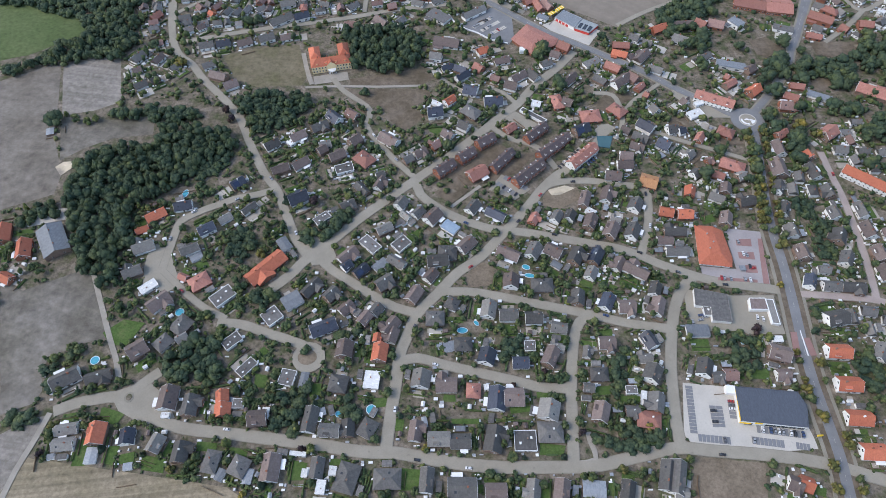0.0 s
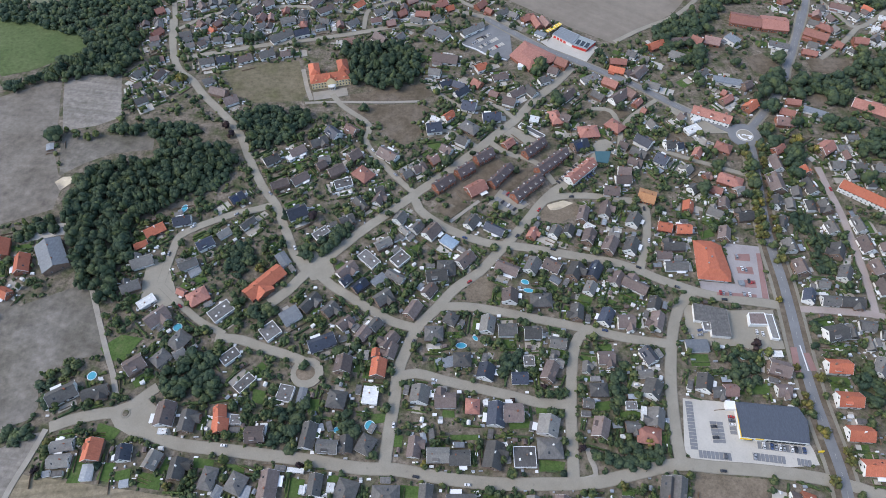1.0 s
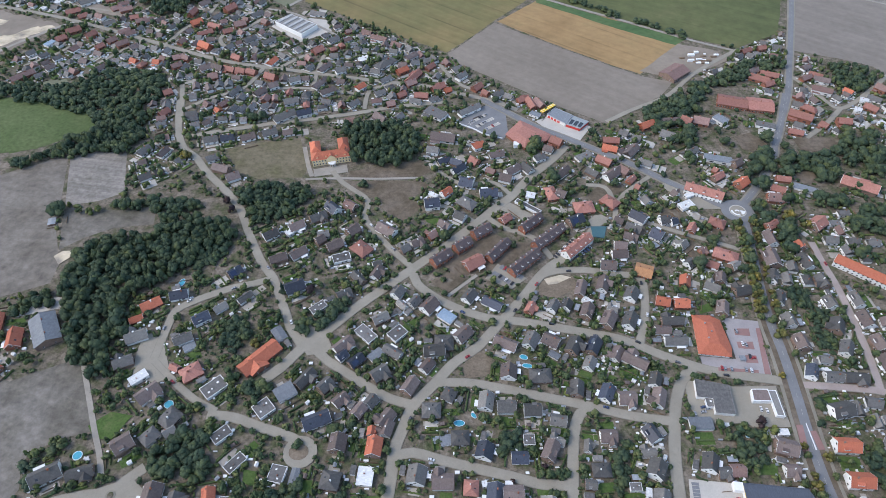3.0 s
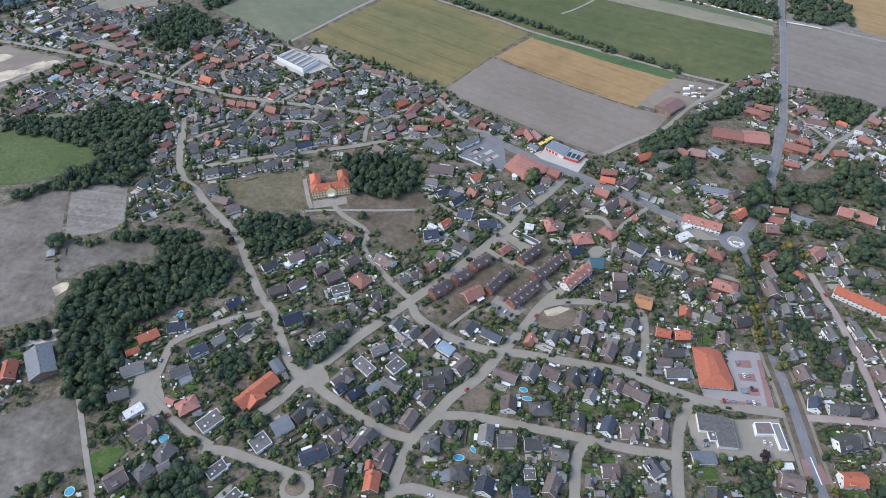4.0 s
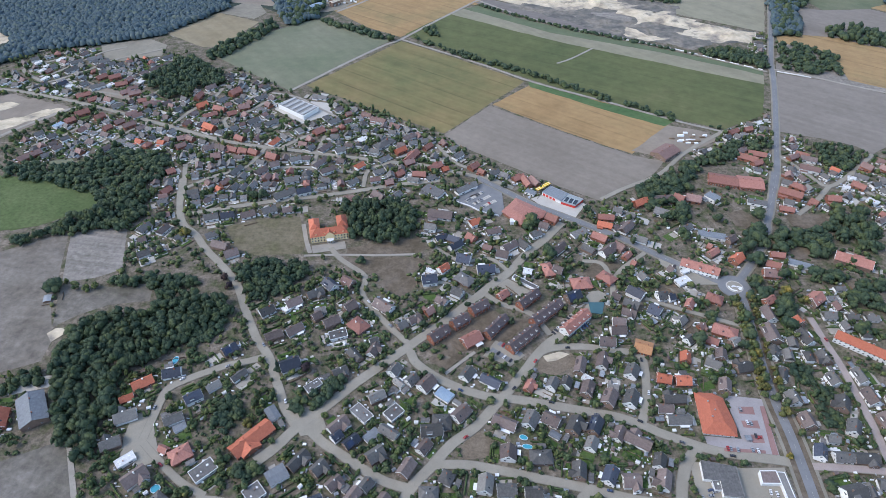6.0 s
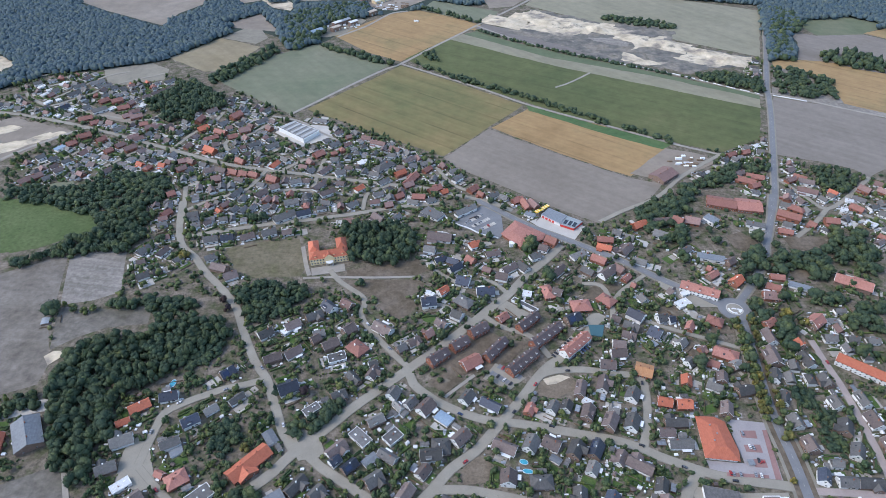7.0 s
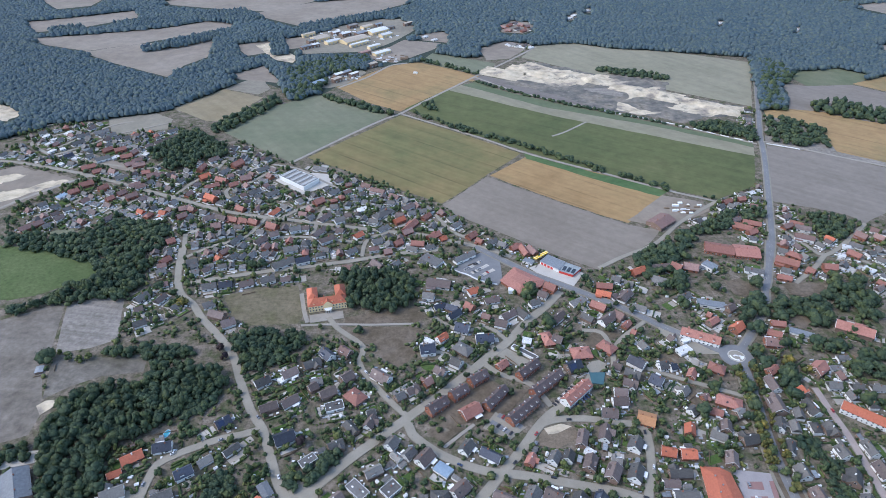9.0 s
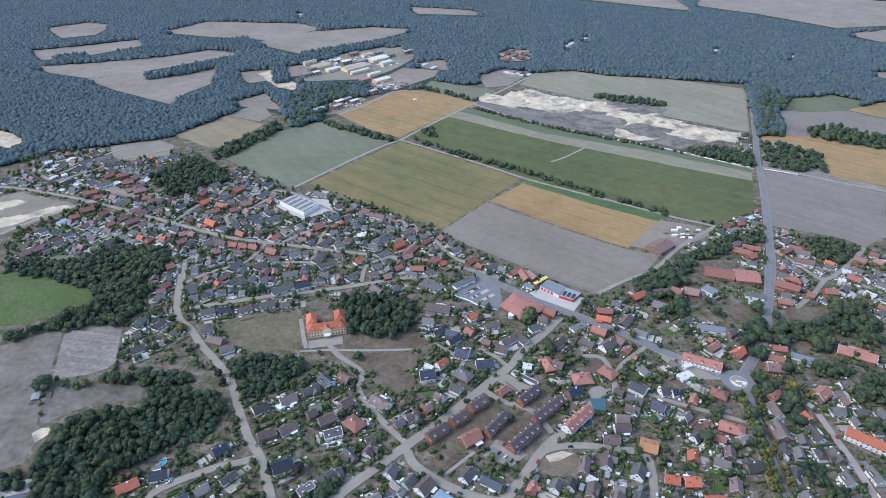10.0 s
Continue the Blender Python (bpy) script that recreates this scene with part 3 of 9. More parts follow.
area("sand_yard", "drypale", [(-648, 811), (-601, 828), (-527, 802), (-501, 782), (-536, 738), (-576, 692)])
area("sand_yard", "sand", [(-608, 745), (-565, 763), (-538, 785), (-516, 785), (-543, 750), (-585, 706)])
area("sand_yard", "sand", [(-633, 787), (-609, 800), (-579, 803), (-586, 786), (-623, 770)])
area("far_sand", "sand", [(-798, 1079), (-750, 1065), (-704, 1026), (-712, 996), (-750, 997)])
area("far_field", "drypale", [(-763, 1372), (-662, 1431), (-502, 1474), (-479, 1337), (-511, 1281), (-522, 1212), (-656, 1294)])
area("far_field", "drypale", [(-936, 1478), (-811, 1505), (-645, 1562), (-507, 1669), (-488, 1571), (-570, 1503), (-662, 1431), (-754, 1381), (-863, 1424)])
area("far_field", "drypale", [(-761, 1806), (-662, 1945), (-388, 1913), (-306, 1856), (-428, 1715), (-590, 1753)])
area("far_field", "drypale", [(-475, 1692), (-325, 1822), (-169, 1868), (-39, 1839), (-184, 1677), (-329, 1580)])
area("far_field", "drypale", [(-1011, 1618), (-912, 1662), (-779, 1730), (-751, 1660), (-852, 1565), (-942, 1526)])
area("far_field", "drypale", [(-1102, 1863), (-1006, 1933), (-924, 1896), (-922, 1782), (-996, 1745)])
area("far_field", "drypale", [(-442, 1419), (-374, 1463), (-300, 1486), (-262, 1417), (-343, 1376), (-398, 1344)])
area("far_field", "drypale", [(-81, 2153), (120, 2099), (185, 2015), (-42, 2041)])
area("far_field", "drypale", [(350, 2324), (570, 2242), (763, 2120), (840, 2076), (841, 2362), (497, 2476)])
area("far_field", "drypale", [(872, 2164), (1020, 2033), (1165, 1842), (1384, 1876), (1598, 2205), (1288, 2359), (1025, 2473)])
area("far_field", "drypale", [(1144, 1775), (1198, 1682), (1278, 1711), (1362, 1841)])
area("far_field", "drypale", [(987, 1404), (1012, 1361), (1092, 1425)])
area("far_field", "drypale", [(102, 1392), (165, 1448), (227, 1421), (164, 1322), (115, 1311)])
area("yard_sand", "sand", [(-397, 1419), (-370, 1441), (-286, 1335), (-291, 1297), (-331, 1316)])
area("yard_sand", "pale", [(-290, 1355), (-293, 1486), (-230, 1569), (-166, 1643), (-79, 1642), (-34, 1556), (-85, 1451), (-137, 1374), (-205, 1366)])
area("far_meadow", "meadow", [(-529, 624), (-473, 617), (-389, 593), (-389, 579), (-413, 551), (-424, 527), (-467, 518)])
area("clearing", "palegreen", [(-475, 654), (-447, 660), (-428, 635), (-452, 629)])
area("yard", "drypale", [(-410, 1210), (-347, 1279), (-291, 1176), (-361, 1193)])
area("yard", "drypale", [(247, 671), (310, 735), (351, 719), (365, 697), (291, 650)])
area("village_green", "drygrass", [(387, 539), (434, 539), (433, 521), (392, 521)])
area("village_green", "drygrass", [(378, 496), (396, 500), (384, 467), (368, 475)])
area("yard_sand", "drypale", [(-143, 1366), (-95, 1407), (-65, 1460), (20, 1432), (4, 1389), (-77, 1295), (-126, 1314)])
area("yard_sand", "pale", [(-236, 1160), (-199, 1225), (-145, 1252), (-132, 1238), (-167, 1165), (-199, 1147)])
area("garden_lawn", "lawn", [(-237, 152), (-236, 153), (-220, 148), (-224, 140), (-237, 143)])
area("garden_lawn", "lawn", [(-246, 130), (-240, 132), (-232, 128), (-233, 118), (-237, 113), (-246, 113)])
area("garden_lawn", "lawn", [(-226, 126), (-217, 126), (-218, 113), (-227, 115)])
area("garden_lawn", "lawn", [(-216, 120), (-206, 122), (-205, 114), (-215, 114)])
area("garden_lawn", "lawn", [(-201, 120), (-184, 117), (-184, 108), (-199, 110)])
area("garden_lawn", "lawn", [(-166, 129), (-152, 127), (-152, 122), (-166, 122)])
area("garden_lawn", "lawn", [(-144, 125), (-131, 123), (-131, 118), (-143, 122)])
area("garden_lawn", "lawn", [(-101, 116), (-90, 114), (-92, 103), (-102, 103)])
area("garden_lawn", "lawn", [(-75, 117), (-62, 115), (-63, 113), (-76, 112)])
area("garden_lawn", "lawn", [(-96, 169), (-86, 169), (-85, 160), (-94, 159)])
area("garden_lawn", "lawn", [(-50, 158), (-38, 158), (-38, 152), (-49, 151)])
area("garden_lawn", "lawn", [(-28, 110), (-15, 109), (-17, 96), (-30, 96)])
area("garden_lawn", "lawn", [(0, 160), (8, 160), (8, 155), (-1, 155)])
area("garden_lawn", "lawn", [(-34, 144), (-27, 142), (-28, 134), (-34, 135)])
area("garden_lawn", "lawn", [(45, 151), (60, 152), (62, 148), (46, 146)])
area("garden_lawn", "lawn", [(64, 126), (81, 124), (79, 118), (63, 118)])
area("garden_lawn", "lawn", [(106, 165), (117, 166), (117, 160), (106, 158)])
area("garden_lawn", "lawn", [(120, 158), (136, 159), (137, 154), (121, 153)])
area("garden_lawn", "lawn", [(65, 162), (79, 161), (74, 156), (65, 157)])
area("garden_lawn", "lawn", [(5, 143), (25, 143), (24, 139), (5, 139)])
area("garden_lawn", "lawn", [(-135, 177), (-125, 175), (-126, 165), (-134, 167)])
area("garden_lawn", "lawn", [(-254, 210), (-241, 221), (-224, 218), (-233, 200), (-245, 200)])
area("garden_lawn", "lawn", [(218, 178), (233, 178), (231, 170), (218, 170)])
area("garden_lawn", "lawn", [(181, 184), (187, 184), (185, 177), (179, 177)])
area("garden_lawn", "lawn", [(216, 313), (227, 317), (228, 309), (216, 306)])
area("yard", "drypale", [(-520, 857), (-515, 870), (-472, 845), (-427, 824), (-428, 808), (-468, 824)])
area("plot_bare", "drygrass", [(-1, 364), (21, 383), (44, 404), (66, 388), (84, 387), (66, 364), (48, 355), (14, 347)])
area("plot_bare", "drygrass", [(146, 450), (158, 462), (181, 465), (184, 457), (160, 441), (148, 442)])
area("plot_bare", "drygrass", [(212, 431), (231, 430), (230, 412), (208, 409)])
area("plot_bare", "drygrass", [(253, 407), (270, 403), (275, 396), (255, 395)])
area("plot_bare", "drygrass", [(321, 542), (339, 548), (353, 527), (341, 515), (322, 520)])
area("plot_bare", "drygrass", [(368, 489), (385, 498), (390, 484), (373, 465), (360, 467)])
area("plot_bare", "drygrass", [(382, 537), (399, 541), (425, 523), (416, 511), (383, 519)])
area("plot_bare", "drygrass", [(227, 389), (234, 391), (228, 362), (222, 359)])
area("plot_bare", "drygrass", [(285, 566), (310, 582), (304, 555), (286, 550)])
area("plot_gravel", "sand", [(-345, 374), (-340, 380), (-329, 381), (-330, 372), (-337, 364)])
area("far_field", "drypale", [(160, 1570), (197, 1628), (245, 1606), (255, 1548), (214, 1509), (166, 1519)])
area("far_field", "drypale", [(-49, 1488), (21, 1531), (44, 1496), (33, 1436), (-26, 1455)])
area("far_field", "pale", [(337, 1649), (350, 1672), (366, 1666), (361, 1632), (345, 1621)])
area("far_field", "pale", [(356, 1678), (369, 1702), (385, 1695), (379, 1660), (364, 1649)])
area("far_field", "pale", [(398, 1726), (413, 1750), (428, 1744), (422, 1707), (406, 1695)])
area("far_field", "pale", [(708, 1601), (725, 1623), (739, 1618), (727, 1585), (710, 1575)])
area("far_field", "pale", [(876, 1542), (894, 1562), (907, 1557), (894, 1527), (876, 1517)])
area("far_field", "pale", [(-424, 2028), (-420, 2061), (-399, 2052), (-389, 2004), (-402, 1988)])
lane(8.0, [(-270, 150), (-251, 157), (-222, 160), (-203, 147), (-179, 138), (-148, 134), (-117, 130), (-86, 126), (-55, 121), (-32, 120), (-10, 116), (16, 112), (42, 110), (64, 110), (83, 110), (101, 111), (125, 116), (148, 121), (161, 122), (178, 120), (204, 118), (229, 115), (252, 111)])
lane(7.5, [(-222, 160), (-213, 170), (-203, 179)])
lane(7.0, [(-170, 218), (-151, 216), (-132, 209), (-111, 202), (-100, 197)])
lane(5.0, [(-222, 264), (-202, 246), (-183, 231), (-164, 221)])
lane(8.0, [(-39, 121), (-37, 144), (-34, 168), (-32, 190), (-26, 208), (-19, 225), (-4, 242), (11, 260), (30, 275), (47, 295), (54, 303), (73, 327), (86, 345), (100, 360), (119, 374), (137, 393), (147, 408), (154, 417)])
lane(7.0, [(-21, 225), (-37, 230), (-54, 240), (-71, 252), (-87, 263), (-99, 274), (-109, 277)])
lane(8.5, [(-134, 247), (-122, 258), (-109, 275), (-90, 293), (-68, 316), (-45, 337), (-24, 356), (-12, 367), (6, 383), (24, 401), (38, 415), (55, 433), (72, 450), (93, 478), (115, 501), (136, 527)])
lane(7.0, [(-109, 277), (-120, 293), (-128, 311), (-136, 329), (-144, 347), (-156, 363), (-167, 383), (-179, 408), (-191, 434), (-205, 453), (-219, 469), (-237, 489), (-253, 511), (-269, 526), (-280, 547), (-290, 580), (-298, 615)])
lane(6.5, [(-144, 347), (-160, 341), (-176, 337), (-194, 329), (-209, 321), (-219, 313), (-221, 302), (-222, 286), (-223, 267)])
lane(7.5, [(-24, 356), (-19, 340), (-6, 327), (8, 317), (26, 308), (40, 303), (52, 301), (68, 299), (91, 294), (118, 288), (140, 283), (157, 276), (169, 269), (186, 261), (206, 253), (227, 248), (252, 244), (267, 241)])
lane(7.0, [(-4, 243), (20, 243), (42, 239), (63, 234), (84, 229), (109, 223), (134, 216), (154, 212), (170, 210)])
lane(8.0, [(196, 255), (184, 243), (175, 225), (168, 202), (163, 180), (160, 159), (158, 139), (158, 122)])
lane(7.5, [(111, 222), (102, 216), (96, 202), (92, 180), (89, 159), (87, 135), (85, 112)])
lane(7.0, [(-32, 185), (-19, 188), (2, 182), (26, 176), (50, 170), (69, 165), (90, 164)])
lane(6.5, [(89, 348), (102, 353), (127, 354), (156, 349), (174, 345), (175, 329), (170, 305), (164, 288), (159, 276)])
lane(6.0, [(272, 239), (289, 238), (310, 236), (327, 234), (338, 231)], PINKLANE)
lane(6.0, [(341, 386), (341, 359), (342, 333), (340, 298), (337, 265), (332, 235)], PINKLANE)
lane(8.0, [(252, 111), (263, 108), (276, 103), (289, 99)])
lane(5.0, [(-108, 488), (-98, 473), (-89, 464), (-69, 444), (-70, 421), (-56, 398), (-42, 379), (-31, 366), (-22, 357)])
lane(6.0, [(-273, 546), (-228, 558), (-182, 569), (-134, 578), (-86, 589), (-50, 599), (6, 608)])
lane(5.0, [(46, 420), (61, 406), (86, 394), (101, 368)])
track(3.0, [(7, 326), (15, 333), (24, 341), (33, 349)])
area("plot_bare", "drygrass", [(-8, 342), (8, 352), (24, 345), (7, 329)])
main_road(7.5, [(258, 87), (261, 116), (261, 141), (261, 168), (263, 197), (267, 232), (270, 265), (271, 293), (274, 322), (280, 359), (287, 400), (289, 420)], walk_side=13, verge=8)
main_road(6.5, [(292, 433), (304, 446), (329, 475), (348, 502), (359, 526), (374, 553), (392, 592), (406, 622)])
main_road(6.8, [(285, 431), (272, 435), (254, 451), (231, 468), (197, 498), (161, 524), (135, 542), (107, 561), (70, 595), (49, 614)])
main_road(6.5, [(368, 545), (404, 611), (431, 675), (461, 749), (495, 835), (517, 895), (528, 927), (606, 1119), (687, 1324)])
lane(6.0, [(90, 592), (62, 610), (22, 626), (-19, 642), (-54, 648), (-118, 662), (-169, 674), (-214, 684), (-269, 699), (-329, 726), (-384, 752), (-450, 783), (-499, 804), (-548, 822), (-608, 841), (-663, 851)])
lane(5.0, [(-282, 546), (-287, 575), (-294, 609), (-304, 646)])
lane(5.0, [(-247, 618), (-226, 644), (-214, 681)])
lane(5.0, [(-193, 684), (-168, 709), (-141, 726)])
lane(5.0, [(-247, 698), (-283, 751), (-258, 775), (-234, 809)])
lane(5.0, [(-352, 729), (-337, 776), (-316, 810), (-309, 846)])
lane(4.5, [(-582, 889), (-558, 930), (-532, 975), (-502, 994)])
lane(4.5, [(-520, 849), (-472, 833), (-417, 820), (-394, 847)])
lane(4.5, [(-424, 687), (-402, 722), (-382, 749)])
lane(4.5, [(-510, 688), (-481, 716), (-469, 738)])
lane(5.0, [(425, 661), (435, 641), (444, 616), (458, 592), (502, 622), (545, 660)])
lane(5.0, [(458, 592), (431, 565), (398, 539)])
lane(5.0, [(187, 569), (218, 590), (267, 619), (309, 663), (360, 704), (381, 719)])
track(5.0, [(-211, 836), (-179, 877), (-134, 936), (-83, 998), (-56, 1023), (-6, 1092), (55, 1172), (82, 1208), (163, 1311), (231, 1404)])
track(4.0, [(-56, 1023), (23, 963), (85, 915), (138, 869), (196, 830), (255, 793), (322, 748), (380, 716)])
track(4.0, [(82, 1208), (145, 1140), (221, 1081), (295, 1039), (371, 992), (449, 939), (509, 895)])
track(4.0, [(518, 906), (562, 884), (601, 857), (669, 815)])
track(4.0, [(-235, 832), (-195, 817), (-166, 790), (-130, 757)])
track(5.0, [(-565, 710), (-545, 739), (-511, 778), (-489, 798)])
track(4.5, [(-668, 945), (-656, 963), (-643, 974), (-619, 990), (-593, 1007)])
track(3.5, [(191, 927), (217, 945), (258, 984)])
track(5.0, [(-178, 1150), (-129, 1207), (-88, 1276), (-53, 1294)])
track(4.0, [(-231, 173), (-238, 189), (-247, 205), (-262, 234), (-278, 265)])
track(4.0, [(-272, 149), (-276, 130), (-281, 111), (-284, 90)])
track(3.0, [(-134, 476), (-101, 477), (-62, 476), (-21, 477)])
track(4.5, [(-142, 527), (-134, 497), (-128, 480)])
track(3.5, [(87, 112), (100, 115), (98, 126), (97, 133)])
lane(4.0, [(197, 412), (223, 399), (244, 390), (276, 376)])
lane(4.0, [(35, 413), (17, 428), (4, 436), (-12, 428)])
lane(4.5, [(166, 412), (170, 434), (166, 461), (147, 465)])
lane(4.0, [(213, 477), (184, 453), (170, 434)])
lane(4.0, [(-1, 487), (26, 466), (54, 470), (72, 450)])
lane(4.5, [(-596, 850), (-565, 873), (-530, 909), (-508, 941), (-442, 986)])
lane(4.5, [(-581, 869), (-628, 910), (-600, 942), (-564, 964)])
lane(4.5, [(-148, 631), (-147, 669), (-143, 711)])
lane(4.5, [(-84, 595), (-80, 630), (-54, 648)])
lane(4.5, [(75, 604), (50, 628), (23, 647), (2, 688)])
lane(4.5, [(502, 622), (495, 586), (508, 564)])
lane(4.5, [(-215, 596), (-203, 632), (-156, 637), (-86, 624)])
lane(4.5, [(-287, 597), (-261, 620), (-230, 632)])


# ---- houses ----
STYLE = {
    # roof form, roof, wall, label
    "g": ("gable", "g", "render", "house with a dark grey tiled gable roof"),
    "G": ("gable", "G", "brick", "house with a weathered light grey tiled roof"),
    "n": ("gable", "n", "brick", "brick house with a brown tiled gable roof"),
    "r": ("gable", "r", "redbrick", "brick house with a red-brown tiled gable roof"),
    # past y 395 most orange roofs use this coral, muted to imitate haze
    "c": ("gable", "c", "redbrick", "brick house with a coral red tiled roof"),
    "R": ("gable", "r", "white", "white rendered house with a red-brown tiled roof"),
    "o": ("gable", "o", "redbrick", "brick house with a bright orange clay tile roof"),
    "q": ("gable", "o", "white", "white rendered house with an orange clay tile roof"),
    "b": ("gable", "b", "render", "house with a blue-black glazed tile roof"),
    "h": ("hip", "g", "brick", "bungalow with a dark grey hipped roof"),
    "H": ("hip", "c", "redbrick", "house with a coral red hipped roof"),
    "f": ("flat", "f", "white", "flat-roofed bungalow with dark bitumen roofing and a white rim"),
    "w": ("flat", "w", "white", "flat-roofed building with white roofing"),
    "p": ("shed", "p", "brick", "low outbuilding with a grey sheet roof"),
    "B": ("shed", "B", "brick", "house with a light blue metal roof"),
    "T": ("shed", "T", "white", "works hall with a cream sheet roof"),
}
WALLS = {"render": (WHITE, WHITE, BROWNBRICK), "brick": (WHITE, BROWNBRICK, WHITE), "redbrick": (BRICK, BROWNBRICK, BRICK), "white": (WHITE, WHITE, WHITE)}
protos = {}
HOUSES = []


def window(parent, x, y, z, w, h, face):
    """A framed pane on a wall that looks along face ('x', '-x', 'y' or '-y'), standing a little proud of it."""
    bm = bmesh.new()
    d = 0.06
    if face in ("y", "-y"):
        s = 1 if face == "y" else -1
        box(bm, x - w / 2, x + w / 2, *sorted((y - s * 0.05, y + s * d)), z, z + h)
    else:
        s = 1 if face == "x" else -1
        box(bm, *sorted((x - s * 0.05, x + s * d)), y - w / 2, y + w / 2, z, z + h)
    ob = part("window", bm, GLASS, parent)
    ob.data.materials.append(TRIM)
    bm = bmesh.new()
    bm.from_mesh(ob.data)
    big = [f for f in bm.faces if (f.normal.y if face in ("y", "-y") else f.normal.x) * s > 0.9]
    bmesh.ops.inset_individual(bm, faces=big, thickness=0.12, depth=-0.03)
    for f in bm.faces:
        f.material_index = 1
    for f in big:
        f.material_index = 0
    bm.to_mesh(ob.data)
    bm.free()
    return ob


def skylight(parent, x, y, z, slope, side):
    """A roof window lying on the slope."""
    ob = part("skylight", boxed(-0.5, 0.5, -0.65, 0.65, 0.0, 0.1), GLASS, parent)
    ob.matrix_basis = pose(x, y, z, -slope * side, 0, 0)
    return ob


def gable_house(key, variant, simple):
    form, roof, wall, label = STYLE[key]
    top = new("house")
    half, eave, rise = 5.0, 3.1 if variant != 1 else 4.2, 4.3
    slope = math.degrees(math.atan2(rise, half))
    bm = bmesh.new()
    prism(bm, [(-half + 0.4, -0.3), (half - 0.4, -0.3), (half - 0.4, eave + 0.35), (0, eave + rise - 0.15), (-half + 0.4, eave + 0.35)], -6.1, 6.1, "x")
    part("wall", bm, WALLS[wall][variant], top)
    bm = bmesh.new()
    t = 0.28
    prism(bm, [(-half - 0.25, eave - 0.2), (0, eave + rise), (half + 0.25, eave - 0.2), (half + 0.25, eave - 0.2 + t), (0, eave + rise + t), (-half - 0.25, eave - 0.2 + t)], -6.5, 6.5, "x")
    box(bm, -6.5, 6.5, -0.16, 0.16, eave + rise + t - 0.1, eave + rise + t + 0.09)
    part("roof", bm, ROOF[roof], top)
    up = eave + rise
    for x0 in (-6.58, 6.50):
        bm = bmesh.new()
        prism(bm, [(-half - 0.3, eave - 0.32), (0, up - 0.1), (half + 0.3, eave - 0.32), (half + 0.3, eave + 0.02), (0, up + 0.24), (-half - 0.3, eave + 0.02)], x0, x0 + 0.08, "x")
        if not simple:
            part("bargeboard", bm, TRIM if variant != 2 else TIMBER, top)
        else:
            bm.free()
    bm = bmesh.new()
    cx = (2.4, -3.2, 0.6)[variant]
    box(bm, cx - 0.4, cx + 0.4, -0.9, -0.2, up - 1.3, up + 1.15)
    box(bm, cx - 0.47, cx + 0.47, -0.97, -0.13, up + 1.15, up + 1.25)
    part("chimney", bm, (BRICK, BROWNBRICK, WHITE)[variant], top)
    for s, f in ((-1, "-x"), (1, "x")):
        window(top, s * 6.1, 0, eave + 0.7, 1.8, 1.3, f)
        if not simple:
            window(top, s * 6.1, -1.9, 0.9, 1.6, 1.4, f)
    if not simple:
        window(top, 2.8, -half + 0.4, 0.9, 2.2, 1.4, "-y")
        bm = boxed(-0.55, 0.55, -half + 0.34, -half + 0.42, 0, 2.1)
        part("door", bm, DOORWOOD, top)
        if variant == 0:
            skylight(top, -3.0, -half * 0.5, eave + rise * 0.5 + t - 0.02, slope, -1)
            bm = boxed(-4.6, 0.4, half - 0.2, half + 2.6, 2.35, 2.5)
            for x in (-4.5, 0.3):
                box(bm, x - 0.06, x + 0.06, half + 2.45, half + 2.57, -0.1, 2.35)
            part("terrace_canopy", bm, TRIM, top, "white terrace canopy")
        elif variant == 1:
            bm = bmesh.new()
            prism(bm, [(-1.6, 0), (1.6, 0), (1.6, 1.5), (-1.6, 1.5)], -half * 0.85, -half * 0.2)
            d = part("dormer", bm, TRIM, top)
            d.matrix_basis = pose(-1.5, 0, eave + 0.8)
            cap = part("dormer_roof", boxed(-1.9, 1.9, -half * 0.9, -half * 0.15, 1.5, 1.68), ROOF[roof], d)
        else:
            if key not in "bqo":
                # a cross wing with a roof of its own
                bm = bmesh.new()
                prism(bm, [(-2.6, -0.3), (2.6, -0.3), (2.6, eave), (0, eave + 2.9), (-2.6, eave)], -half - 2.6, -0.8)
                arm = part("cross_wing", bm, WALLS[wall][variant], top)
                arm.matrix_basis = pose(2.6, 0, 0)
                bm = bmesh.new()
                prism(bm, [(-3.1, eave - 0.45), (0, eave + 2.95), (3.1, eave - 0.45), (3.1, eave - 0.2), (0, eave + 3.22), (-3.1, eave - 0.2)], -half - 3.0, -0.6)
                part("cross_roof", bm, ROOF[roof], arm)
                window(arm, 0, -half - 2.6, 0.9, 2.2, 1.4, "-y")
            if key in "b":
                bm = boxed(-3.6, 1.4, -2.1, 2.1, 0.0, 0.08)
                ob = part("solar_panel", bm, SOLAR, top, "dark blue solar panels on the roof")
                ob.matrix_basis = pose(-1.0, -half * 0.5, eave + rise * 0.5 + t - 0.02, slope, 0, 0)
    return top


